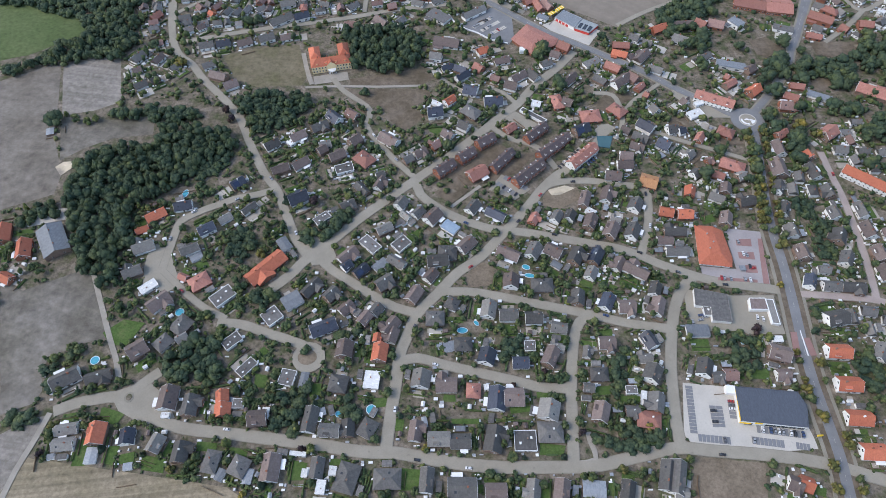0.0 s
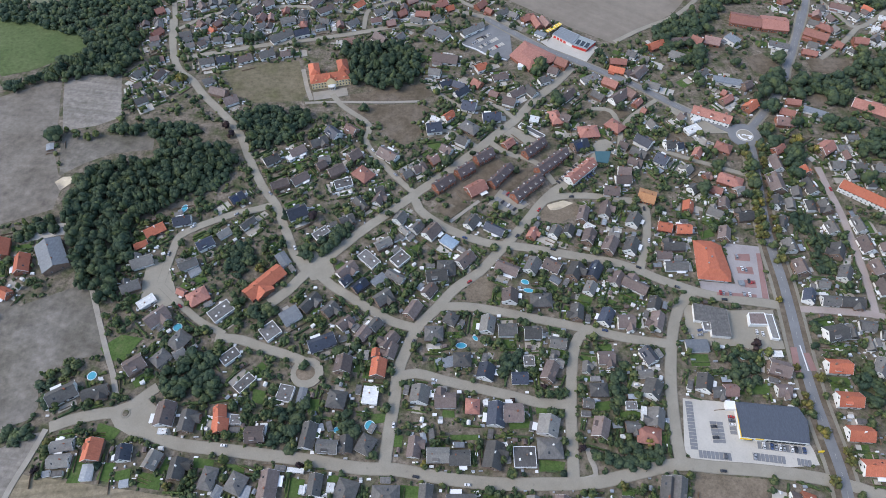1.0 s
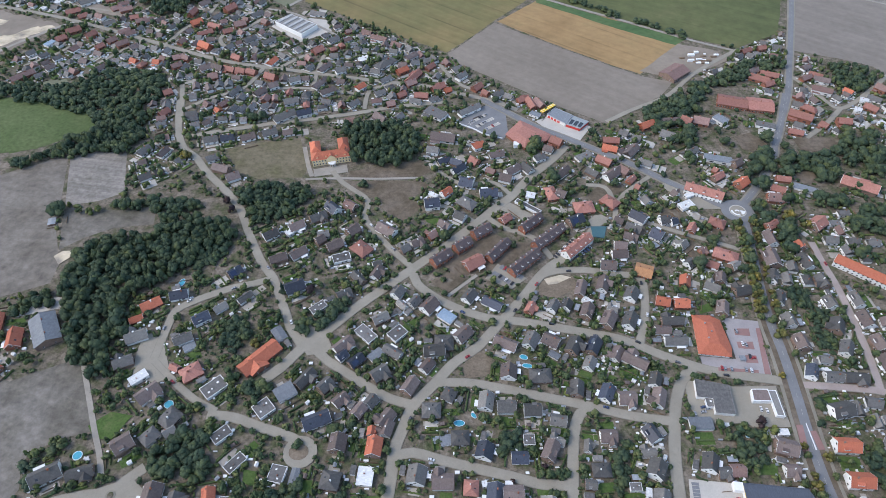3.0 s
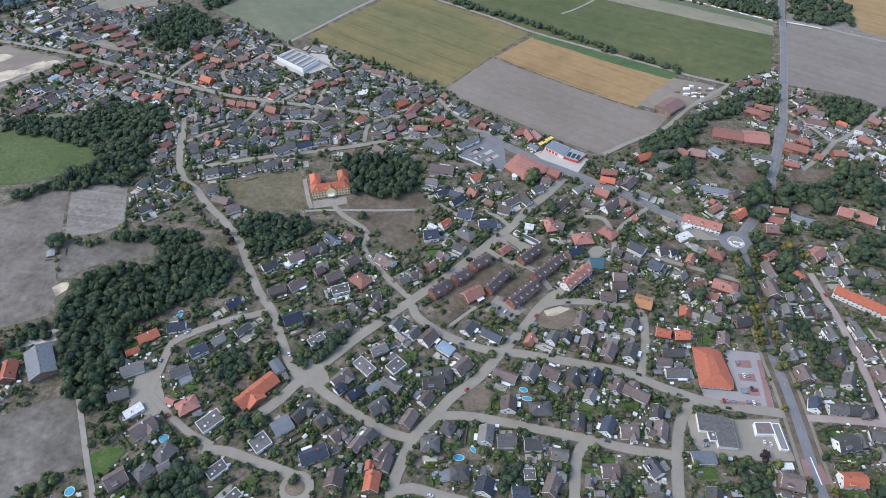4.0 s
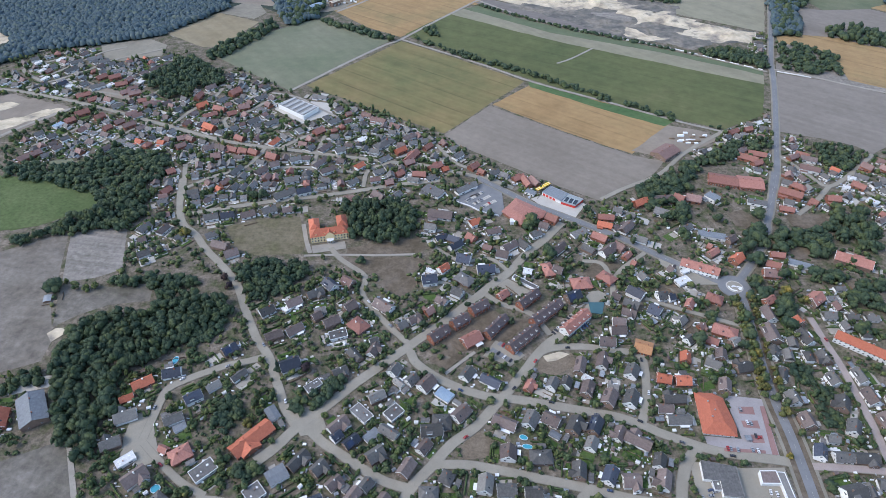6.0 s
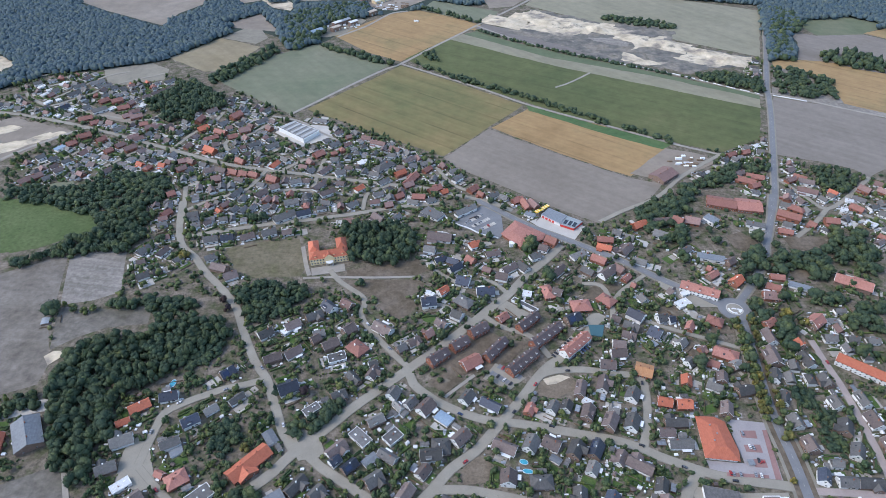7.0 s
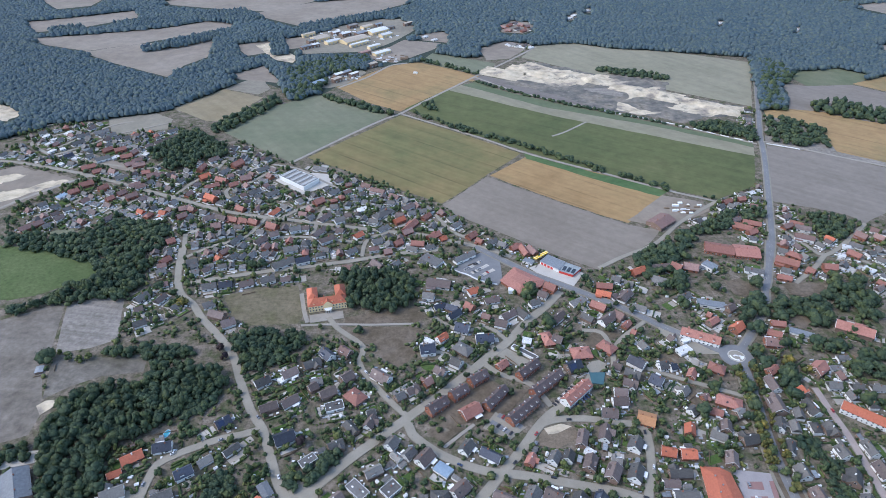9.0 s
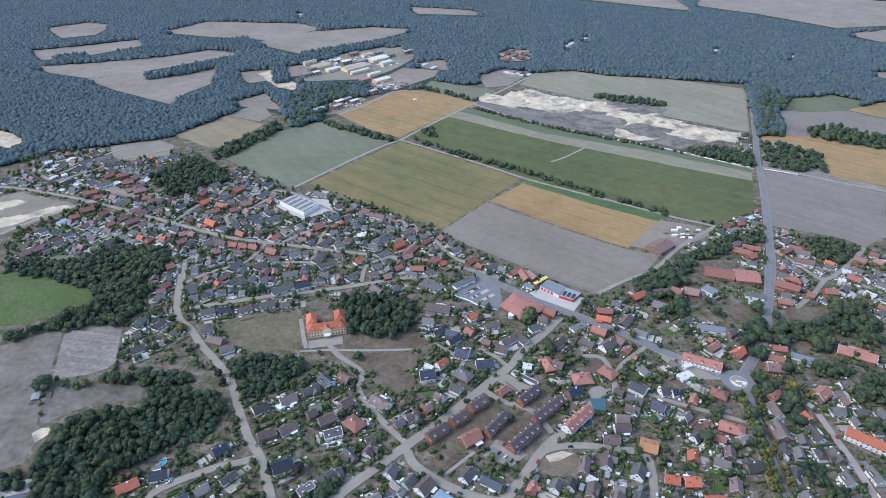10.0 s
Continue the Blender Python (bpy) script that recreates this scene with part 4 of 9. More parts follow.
def hip_house(key, variant, simple):
    form, roof, wall, label = STYLE[key]
    top = new("house")
    eave, rise, a, b, ridge = 2.9, 3.2, 6.6, 5.2, 2.0
    part("wall", boxed(-6.1, 6.1, -4.6, 4.6, -0.3, eave), WALLS[wall][variant], top)
    bm = bmesh.new()
    lo = [bm.verts.new((x, y, eave - 0.1)) for x, y in ((-a, -b), (a, -b), (a, b), (-a, b))]
    mid = [bm.verts.new((x, y, eave + 0.15)) for x, y in ((-a, -b), (a, -b), (a, b), (-a, b))]
    r0, r1 = bm.verts.new((-ridge, 0, eave + rise)), bm.verts.new((ridge, 0, eave + rise))
    for i in range(4):
        bm.faces.new((lo[i], lo[(i + 1) % 4], mid[(i + 1) % 4], mid[i]))
    bm.faces.new(lo[::-1])
    for q in ((mid[0], mid[1], r1, r0), (mid[1], mid[2], r1), (mid[2], mid[3], r0, r1), (mid[3], mid[0], r0)):
        bm.faces.new(q)
    part("roof", bm, ROOF[roof], top)
    part("chimney", boxed(0.9, 1.7, 0.4, 1.1, eave + 1.8, eave + 4.2), (BRICK, WHITE, BROWNBRICK)[variant], top)
    slope = math.degrees(math.atan2(rise - 0.15, b))
    if not simple:
        for x, y, f in ((-6.1, 1.5, "-x"), (6.1, -1.2, "x"), (2.9, -4.6, "-y"), (-2.4, 4.6, "y")):
            window(top, x, y, 0.9, 2.0, 1.35, f)
        part("door", boxed(-0.55, 0.55, -4.68, -4.58, 0, 2.1), DOORWOOD, top)
        skylight(top, -1.0, -b * 0.5, eave + 0.15 + (rise - 0.15) * 0.5, slope, -1)
    else:
        window(top, 2.9, -4.6, 0.9, 2.0, 1.35, "-y")
    return top


def flat_house(key, variant, simple):
    form, roof, wall, label = STYLE[key]
    top = new("house")
    h = 3.1
    part("wall", boxed(-6.3, 6.3, -4.8, 4.8, -0.3, h), WALLS[wall][variant], top)
    part("roof", boxed(-6.25, 6.25, -4.75, 4.75, h, h + 0.08), ROOF[roof], top)
    bm = bmesh.new()
    for d in ((-6.5, 6.5, -5.0, -4.7), (-6.5, 6.5, 4.7, 5.0), (-6.5, -6.2, -4.7, 4.7), (6.2, 6.5, -4.7, 4.7)):
        box(bm, *d, h - 0.25, h + 0.3)
    part("parapet", bm, TRIM, top, "white roof rim")
    part("chimney", boxed(1.0, 1.7, 0.5, 1.2, h, h + 1.3), (WHITE, BRICK, BROWNBRICK)[variant], top)
    if not simple:
        for x, y in ((-3, -1.2), (3.5, 1.4)):
            part("skylight", boxed(x - 0.6, x + 0.6, y - 0.6, y + 0.6, h, h + 0.35), TRIM, top)
        for x, y, f in ((-6.3, 1.0, "-x"), (6.3, -1.0, "x"), (2.5, -4.8, "-y"), (-2.4, 4.8, "y")):
            window(top, x, y, 0.9, 2.4, 1.4, f)
        part("door", boxed(-0.8, 0.3, -4.88, -4.78, 0, 2.1), DOORWOOD, top)
    return top


def shed_house(key, variant, simple):
    form, roof, wall, label = STYLE[key]
    top = new("outbuilding")
    h = 2.5
    part("wall", boxed(-6.2, 6.2, -4.7, 4.7, -0.3, h), WALLS[wall][variant], top)
    bm = bmesh.new()
    prism(bm, [(-5.0, h - 0.02), (0, h + 0.75), (5.0, h - 0.02), (5.0, h + 0.14), (0, h + 0.93), (-5.0, h + 0.14)], -6.5, 6.5, "x")
    part("roof", bm, ROOF[roof], top)
    bm = bmesh.new()
    prism(bm, [(-4.69, h - 0.1), (4.69, h - 0.1), (0, h + 0.74)], -6.15, 6.15, "x")
    part("gable_board", bm, TIMBER, top)
    part("door", boxed(-1.2, 1.2, -4.78, -4.68, 0, 2.1), TRIM if variant else DOORWOOD, top)
    return top


MAKER = {"gable": gable_house, "hip": hip_house, "flat": flat_house, "shed": shed_house}


def place_house(x, y, turn, length, width, key, simple=False, group="village houses"):
    variant = int(abs(x * 7.3 + y * 3.1)) % 3
    form, roof, wall, label = STYLE[key]
    far = simple or y > 470
    grow = 1.0 if form in ("flat",) else min(1.15, max(0.72, width / 10))
    if int(abs(x * 13.7 + y * 5.3)) % 2:
        turn += 180
    m = pose(x, y, 0, 0, 0, turn) @ Matrix.Diagonal((length / 13, width / 10, grow, 1))
    name = (key, variant, far)
    if name not in protos:
        ob = MAKER[form](key, variant, far)
        cat = "outbuilding" if form == "shed" else "house"
        tagged(ob, label, cat, group)
        ob.matrix_basis = m
        protos[name] = ob
    else:
        first = protos[name]
        ob = copy_thing(first, m @ Matrix.Diagonal((*(1 / s for s in first.scale), 1)))
    mark_poly(corners(x, y, turn, length + 1.5, width + 1.5), 2)
    HOUSES.append((x, y, turn, length, width))
    return ob


FURTHER = []
LAST_SINGLE = 500


def place_houses(rows):
    """The nearer houses are things of their own; those past them are kept for the joined ones."""
    for row in rows:
        if row[1] < LAST_SINGLE:
            place_house(*row)
        else:
            FURTHER.append(row)
            mark_poly(corners(row[0], row[1], row[2], row[3] + 1.5, row[4] + 1.5), 2)


# ---- larger buildings, yards and squares ----
def extruded(name, poly, z0, z1, material, parent=None, label=""):
    bm = bmesh.new()
    lo = [bm.verts.new((x, y, z0)) for x, y in poly]
    hi = [bm.verts.new((x, y, z1)) for x, y in poly]
    n = len(poly)
    for i in range(n):
        bm.faces.new((lo[i], lo[(i + 1) % n], hi[(i + 1) % n], hi[i]))
    bm.faces.new(hi)
    bm.faces.new(lo[::-1])
    bmesh.ops.recalc_face_normals(bm, faces=bm.faces)
    bmesh.ops.triangulate(bm, faces=[f for f in bm.faces if len(f.verts) > 4])
    return part(name, bm, material, parent, label)


def shrunk(poly, d):
    """The outline moved inwards by d."""
    out = []
    n = len(poly)
    turn = sum(poly[i][0] * poly[(i + 1) % n][1] - poly[(i + 1) % n][0] * poly[i][1] for i in range(n))
    s = 1 if turn > 0 else -1
    for i in range(n):
        a, b, c = Vector(poly[i - 1]), Vector(poly[i]), Vector(poly[(i + 1) % n])
        u, v = (b - a).normalized(), (c - b).normalized()
        nu, nv = Vector((-u.y, u.x)) * s, Vector((-v.y, v.x)) * s
        k = (nu + nv)
        k = k / max(0.3, k.dot(nu))
        out.append(tuple(b + k * d))
    return out


yards = 0


def yard(name, material, poly, label, mark=3, bump=0.0):
    global yards
    yards += 1
    ob = extruded(name, poly, -0.1, 0.40 + 0.004 * yards + bump, material)
    tagged(ob, label, "yard", kind="structure")
    mark_poly(poly, mark)
    return ob


def flat_block(name, poly, height, roof, wall, label, category, rim=None):
    """A flat-roofed building over an outline, with a rim and roof domes."""
    top = tagged(new(name), label, category)
    extruded("wall", poly, -0.3, height, wall, top)
    extruded("roof", shrunk(poly, 0.35), height, height + 0.1, roof, top)
    bm = bmesh.new()
    n = len(poly)
    inner = shrunk(poly, 0.4)
    outer = shrunk(poly, -0.15)
    for i in range(n):
        j = (i + 1) % n
        q = [outer[i], outer[j], inner[j], inner[i]]
        lo = [bm.verts.new((*p, height - 0.3)) for p in q]
        hi = [bm.verts.new((*p, height + 0.35)) for p in q]
        for k in range(4):
            bm.faces.new((lo[k], lo[(k + 1) % 4], hi[(k + 1) % 4], hi[k]))
        bm.faces.new(hi)
        bm.faces.new(lo[::-1])
    bmesh.ops.recalc_face_normals(bm, faces=bm.faces)
    part("parapet", bm, rim or TRIM, top)
    mark_poly(poly, 2)
    return top


def long_block(name, x0, y0, x1, y1, width, eave, rise, roof, wall, label, category="terrace", floors=2, bays=8, dormers=0, hip=0.0, doors=2):
    """A long gabled or hipped building between the ends of its ridge, with rows of windows on both long sides."""
    length, turn = math.hypot(x1 - x0, y1 - y0), math.degrees(math.atan2(y1 - y0, x1 - x0))
    top = tagged(new(name), label, category)
    top.matrix_basis = pose((x0 + x1) / 2, (y0 + y1) / 2, 0, 0, 0, turn)
    a, b = length / 2, width / 2
    bm = bmesh.new()
    if hip:
        box(bm, -a, a, -b, b, -0.3, eave)
    else:
        prism(bm, [(-b, -0.3), (b, -0.3), (b, eave), (0, eave + rise - 0.1), (-b, eave)], -a, a, "x")
    part("wall", bm, wall, top)
    bm = bmesh.new()
    t, o = 0.3, 0.5
    if hip:
        lo = [bm.verts.new(p) for p in ((-a - o, -b - o, eave - 0.05), (a + o, -b - o, eave - 0.05), (a + o, b + o, eave - 0.05), (-a - o, b + o, eave - 0.05))]
        r0, r1 = bm.verts.new((-a + hip, 0, eave + rise)), bm.verts.new((a - hip, 0, eave + rise))
        for q in ((lo[0], lo[1], r1, r0), (lo[1], lo[2], r1), (lo[2], lo[3], r0, r1), (lo[3], lo[0], r0)):
            bm.faces.new(q)
        bm.faces.new(lo[::-1])
    else:
        k = rise / b * o
        prism(bm, [(-b - o, eave - k), (0, eave + rise), (b + o, eave - k), (b + o, eave - k + t), (0, eave + rise + t), (-b - o, eave - k + t)], -a - 0.4, a + 0.4, "x")
        box(bm, -a - 0.4, a + 0.4, -0.18, 0.18, eave + rise + t - 0.1, eave + rise + t + 0.1)
    part("roof", bm, roof, top)
    step = length / bays
    for k in range(bays):
        x = -a + step * (k + 0.5)
        for fl in range(floors):
            for s, f in ((-1, "-y"), (1, "y")):
                window(top, x, s * b, 0.9 + fl * 2.8, min(1.5, step * 0.5), 1.4, f)
    for s, f in ((-1, "-x"), (1, "x")):
        for y in (-b * 0.45, b * 0.45):
            window(top, s * a, y, 0.9 + (floors - 1) * 2.8, 1.2, 1.4, f)
    for k in range(dormers):
        x = -a + length / dormers * (k + 0.5)
        for s in (-1, 1):
            d = part("dormer", boxed(-0.9, 0.9, -b * 0.36, b * 0.36, 0, 1.5), TRIM, top)
            d.matrix_basis = pose(x, s * b * 0.5, eave + rise * 0.3)
            part("dormer_roof", boxed(-1.1, 1.1, -b * 0.42, b * 0.42, 1.5, 1.66), roof, d)
    for k in range(max(2, bays // 3)):
        x = -a + length / max(2, bays // 3) * (k + 0.5)
        part("chimney", boxed(x - 0.45, x + 0.45, 0.3, 1.0, eave + rise - 1.0, eave + rise + 1.2), BRICK, top)
    for k in range(doors):
        x = -a + length / max(1, doors) * (k + 0.5) + step * 0.5
        part("door", boxed(x - 0.55, x + 0.55, -b - 0.07, -b + 0.03, 0, 2.1), DOORWOOD, top)
    mark_poly(corners((x0 + x1) / 2, (y0 + y1) / 2, turn, length + 2, width + 2), 2)
    return top


# Discount market with its car park
MARKET_PLAN = [(200.2, 138.3), (243.8, 133.4), (247.7, 148.6), (244.3, 158.3), (202.5, 162.7)]
lot = yard("market_car_park", YARD, [(168.8, 167.6), (204.3, 164), (202.4, 141), (246.7, 136), (248.2, 128.2), (248.6, 120.7), (230.4, 119.5), (193.4, 121), (167.1, 123), (161.5, 130.7)], "pale paved market car park with dark parking bays")
MEMBRANE = roofing("blue_grey_membrane", (0.075, 0.086, 0.108), (0.092, 0.104, 0.128), flat=True, spread=0.0)
shop = flat_block("supermarket", MARKET_PLAN, 5.4, MEMBRANE, WHITE, "supermarket with a dark blue-grey roof and yellow trim", "supermarket", MEMBRANE)


def along_front(u0, u1, v0, v1, z0, z1):
    """A box on the market's front, u metres along it and v metres out of it."""
    bm = boxed(u0, u1, v0, v1, z0, z1)
    bmesh.ops.transform(bm, matrix=pose(200.2, 138.3, 0, 0, 0, -6.4), verts=bm.verts)
    return bm


part("fascia", along_front(0, 43.8, -0.35, -0.1, 4.3, 5.5), TRIM, shop, "long white fascia board")
part("sign_board", along_front(9, 14, -0.75, -0.36, 4.4, 5.9), YELLOW, shop, "yellow sign board")
part("canopy", along_front(-0.8, 7, -1.0, -0.1, 3.5, 3.75), YELLOW, shop, "yellow edged entrance canopy")
for k in range(10):
    part("window", along_front(17 + 2.6 * k, 19.2 + 2.6 * k, -0.2, -0.02, 1.0, 3.4), GLASS, shop)
part("entrance_door", along_front(3.5, 8.5, -0.2, -0.02, 0.4, 3.1), GLASS, shop)
part("loading_bay", along_front(-6.5, -0.1, 19.5, 25.5, 0.3, 4.4), TRIM, shop, "white loading bay")
part("edge_stripe", along_front(-0.4, -0.12, 0, 24, 4.4, 5.5), YELLOW, shop, "yellow side trim")
pylon = tagged(new("sign_pylon"), "yellow market sign pylon beside the road", "sign")
part("post", boxed(249.6, 250.0, 127.8, 128.2, 0, 6), STEEL, pylon)
part("board", boxed(248.2, 251.4, 127.7, 128.3, 4, 6.6), YELLOW, pylon)
BAY = plain("dark_bay_paving", (0.19, 0.195, 0.205), 0.8)
CAR_SPOTS = []
bay_mesh = {}


def bays_row(parent, x0, y0, x1, y1, n, depth=5.0, fill=0.3, z=0.62, material=None):
    """Parking bays side by side from one end to the other, some with a car."""
    rr = random.Random(int(x0 * 10 + y0))
    turn = math.degrees(math.atan2(y1 - y0, x1 - x0))
    pitch = math.hypot(x1 - x0, y1 - y0) / n
    key = (round(pitch, 1), depth, material)
    if key not in bay_mesh:
        me = bpy.data.meshes.new("parking_bay")
        bm = boxed(-pitch * 0.42, pitch * 0.42, -depth / 2, depth / 2, -0.3, 0)
        bm.to_mesh(me)
        bm.free()
        me.materials.append(material or BAY)
        bay_mesh[key] = me
    for k in range(n):
        t = (k + 0.5) / n
        x, y = x0 + (x1 - x0) * t, y0 + (y1 - y0) * t
        ob = new("parking_bay", bay_mesh[key])
        ob.parent = parent
        ob.matrix_basis = pose(x, y, z, 0, 0, turn)
        if rr.random() < fill:
            CAR_SPOTS.append((x, y, z, turn + 90 + 180 * rr.randint(0, 1)))


bays_row(lot, 172.3, 165.5, 168.4, 131.5, 14, 4.8, 0.0)
bays_row(lot, 185.4, 151.0, 184.3, 135.6, 6, 4.2, 0.25)
bays_row(lot, 190.0, 150.6, 188.5, 135.6, 6, 4.2, 0.3)
bays_row(lot, 170.5, 128.8, 191.9, 126.4, 8, 5, 0.15)
bays_row(lot, 211.3, 134.4, 242.7, 130.0, 12, 5, 0.6)
bays_row(lot, 206.0, 126.8, 227.1, 123.9, 8, 5, 0.15)
bays_row(lot, 234.4, 123.1, 243.6, 121.5, 4, 4.5, 0.0)
bays_row(lot, 199.0, 155.0, 197.7, 141.4, 5, 4.5, 0.6)

# Orange-roofed market
lot = yard("market_car_park", paving("grey_slab_paving", (0.30, 0.27, 0.265), (0.37, 0.34, 0.33)), [(204, 251), (254.4, 246), (261.2, 298), (231.9, 302), (232, 262), (204, 265)], "grey and red paved market car park")
MKT = [(202.7, 265.6), (227.3, 262.3), (229.5, 270.8), (228.1, 296.7), (221.8, 301.3), (207.3, 302.6)]
mk = tagged(new("supermarket"), "market hall with a bright orange tiled roof", "supermarket")
extruded("wall", shrunk(MKT, 0.8), -0.3, 3.8, WHITE, mk)
bm = bmesh.new()
lo, hi = [bm.verts.new((*p, 3.4)) for p in shrunk(MKT, -0.5)], [bm.verts.new((*p, 6.6)) for p in shrunk(MKT, 8.6)]
for i in range(6):
    bm.faces.new((lo[i], lo[(i + 1) % 6], hi[(i + 1) % 6], hi[i]))
bm.faces.new(hi)
bm.faces.new(lo[::-1])
bmesh.ops.recalc_face_normals(bm, faces=bm.faces)
part("roof", bm, ROOF["o"], mk)
for k in range(7):
    window(mk, 206 + 3 * k, 265.25 - 0.4 * k + 0.75, 0.8, 2.0, 2.2, "-y")
for x, y in ((213, 278), (214, 292), (217, 284)):
    part("roof_vent", boxed(x - 0.5, x + 0.5, y - 0.5, y + 0.5, 5.5, 7.4), STEEL, mk)
mark_poly(MKT, 2)
for q in ([(239.3, 290.8), (251.3, 290.6), (250.1, 283.4), (238.1, 284.6)], [(237.2, 278.0), (249.9, 277.9), (249.3, 270.8), (237.0, 272.0)], [(239.7, 265.6), (248.5, 265.0), (247.9, 258.1), (238.7, 258.7)], [(215.4, 254.7), (245.7, 251.9), (245.1, 249.4), (214.7, 251.6)], [(257, 291), (260.5, 291), (254, 248), (249.5, 248.5)]):
    strips = 0.55 + 0.012 * len([o for o in lot.children])
    extruded("red_paving", q, 0.2, strips, REDPAVE, lot, "red brick paving")
for x, y, a in ((240, 288, 90), (241, 276, 90), (243.5, 275, 90), (245, 262.5, 10), (243, 264, 80), (225, 252.8, 85), (218, 253.6, 85), (236, 252.3, 85), (240, 251.5, 85), (220, 253.5, 85)):
    CAR_SPOTS.append((x, y, 0.61, a))
trolley = tagged(new("trolley_shelter"), "grey metal trolley shelter on the car park", "shelter")
part("roof", boxed(233.5, 238.5, 259.5, 264, 2.4, 2.55), ROOF["p"], trolley)
for x, y in ((233.8, 259.8), (238.2, 259.8), (233.8, 263.7), (238.2, 263.7)):
    part("post", boxed(x - 0.06, x + 0.06, y - 0.06, y + 0.06, 0.4, 2.4), STEEL, trolley)

# Shop block and white house beside the crossing
yard("shop_forecourt", LANE, [(186, 244), (222, 238), (254, 238), (253, 205), (226, 205), (222, 208), (190, 208), (184, 222)], "worn grey forecourt round shops")
flat_block("shop_block", [(192.6, 242.3), (216.8, 236.6), (214.5, 213.5), (200.6, 215.0), (201.8, 226.4), (190.6, 228.0)], 4.4, ROOF["f"], WHITE, "flat-roofed shop block with mossy dark roofing", "shop", ROOF["f"])
flat_block("shop_annex", [(232.5, 233.5), (244.5, 233.4), (244.5, 223.5), (231.0, 223.8)], 4.2, ROOF["n"], WHITE, "white shop with a brown roof", "shop")
flat_block("shop_annex", [(245.0, 233.0), (250.7, 232.6), (250.0, 211.5), (244.5, 212.5)], 3.4, ROOF["G"], WHITE, "white shop annex with a grey flat roof", "shop")
CAR_SPOTS += [(194, 221, 0.45, 10), (197, 219.5, 0.45, 5), (193, 217, 0.45, 8), (236, 219, 0.45, 80), (240, 217.5, 0.45, 85), (186.5, 215, 0.7, 85)]

# Manor on three sides of a court
manor = tagged(new("manor_house"), "cream manor house with a red tiled roof on three wings", "manor")
manor.matrix_basis = pose(-111.0, 505.6, 0, 0, 0, 12)


def wing(x0, x1, y0, y1, eave, rise, hipped, along_x):
    part("wall", boxed(x0, x1, y0, y1, -0.3, eave), CREAM, manor)
    bm = bmesh.new()
    o = 0.7
    lo = [bm.verts.new(p) for p in ((x0 - o, y0 - o, eave - 0.05), (x1 + o, y0 - o, eave - 0.05), (x1 + o, y1 + o, eave - 0.05), (x0 - o, y1 + o, eave - 0.05))]
    if along_x:
        r0, r1 = bm.verts.new((x0 + hipped, (y0 + y1) / 2, eave + rise)), bm.verts.new((x1 - hipped, (y0 + y1) / 2, eave + rise))
        fs = ((lo[0], lo[1], r1, r0), (lo[1], lo[2], r1), (lo[2], lo[3], r0, r1), (lo[3], lo[0], r0))
    else:
        r0, r1 = bm.verts.new(((x0 + x1) / 2, y0 + hipped, eave + rise)), bm.verts.new(((x0 + x1) / 2, y1 - hipped, eave + rise))
        fs = ((lo[0], lo[1], r0), (lo[1], lo[2], r1, r0), (lo[2], lo[3], r1), (lo[3], lo[0], r0, r1))
    for f in fs:
        bm.faces.new(f)
    bm.faces.new(lo[::-1])
    part("roof", bm, ROOF["o"], manor)


wing(-19.5, 19.5, -6.5, 5.5, 8.2, 5.6, 6, True)
wing(-19.4, -9.6, 5.6, 24, 8.1, 5.0, 5, False)
wing(9.6, 19.4, 5.6, 24, 8.1, 5.0, 5, False)
for fl in range(2):
    for k in range(13):
        if k != 6:
            window(manor, -18 + 3 * k, -6.5, 1.4 + 3.6 * fl, 1.3, 2.0, "-y")
    for k in range(7):
        window(manor, 19.5, -3.5 + 4 * k, 1.4 + 3.6 * fl, 1.3, 2.0, "x")
        window(manor, -19.5, -3.5 + 4 * k, 1.4 + 3.6 * fl, 1.3, 2.0, "-x")
bm = bmesh.new()
prism(bm, [(-4.2, 0), (4.2, 0), (4.2, 9.2), (0, 12.4), (-4.2, 9.2)], -7.3, -6.45)
part("central_gable", bm, CREAM, manor, "cream central gable")
bm = bmesh.new()
prism(bm, [(-4.8, 8.9), (0, 12.7), (4.8, 8.9), (4.8, 9.2), (0, 13.05), (-4.8, 9.2)], -7.5, -1)
part("gable_roof", bm, ROOF["o"], manor)
bm = bmesh.new()
bmesh.ops.create_cone(bm, cap_ends=True, segments=20, radius1=4.0, radius2=4.0, depth=0.5, matrix=Matrix.Translation((0, -8, 4.2)))
part("portico", bm, TRIM, manor, "white round portico")
for k in range(5):
    a = radians(200 + 35 * k)
    part("column", boxed(3.6 * math.cos(a) - 0.2, 3.6 * math.cos(a) + 0.2, -8 + 3.6 * math.sin(a) - 0.2, -8 + 3.6 * math.sin(a) + 0.2, 0, 4), TRIM, manor)
for x in (-14, -5, 5, 14):
    d = part("dormer", boxed(x - 0.9, x + 0.9, -5.6, -3.0, 9.2, 10.8), CREAM, manor)
    part("dormer_roof", boxed(x - 1.15, x + 1.15, -5.9, -2.8, 10.8, 11.0), ROOF["o"], d)
    part("chimney", boxed(x + 1.5, x + 2.4, 0.4, 1.2, 12, 15), BRICK, manor)
part("door", boxed(-1.0, 1.0, -7.4, -7.28, 0.2, 3.0), DOORWOOD, manor)
mark_poly(corners(-112, 512, 12, 44, 36), 2)
yard("manor_forecourt", PATH, corners(-110, 489, 12, 34, 12), "pale gravel forecourt of the manor")

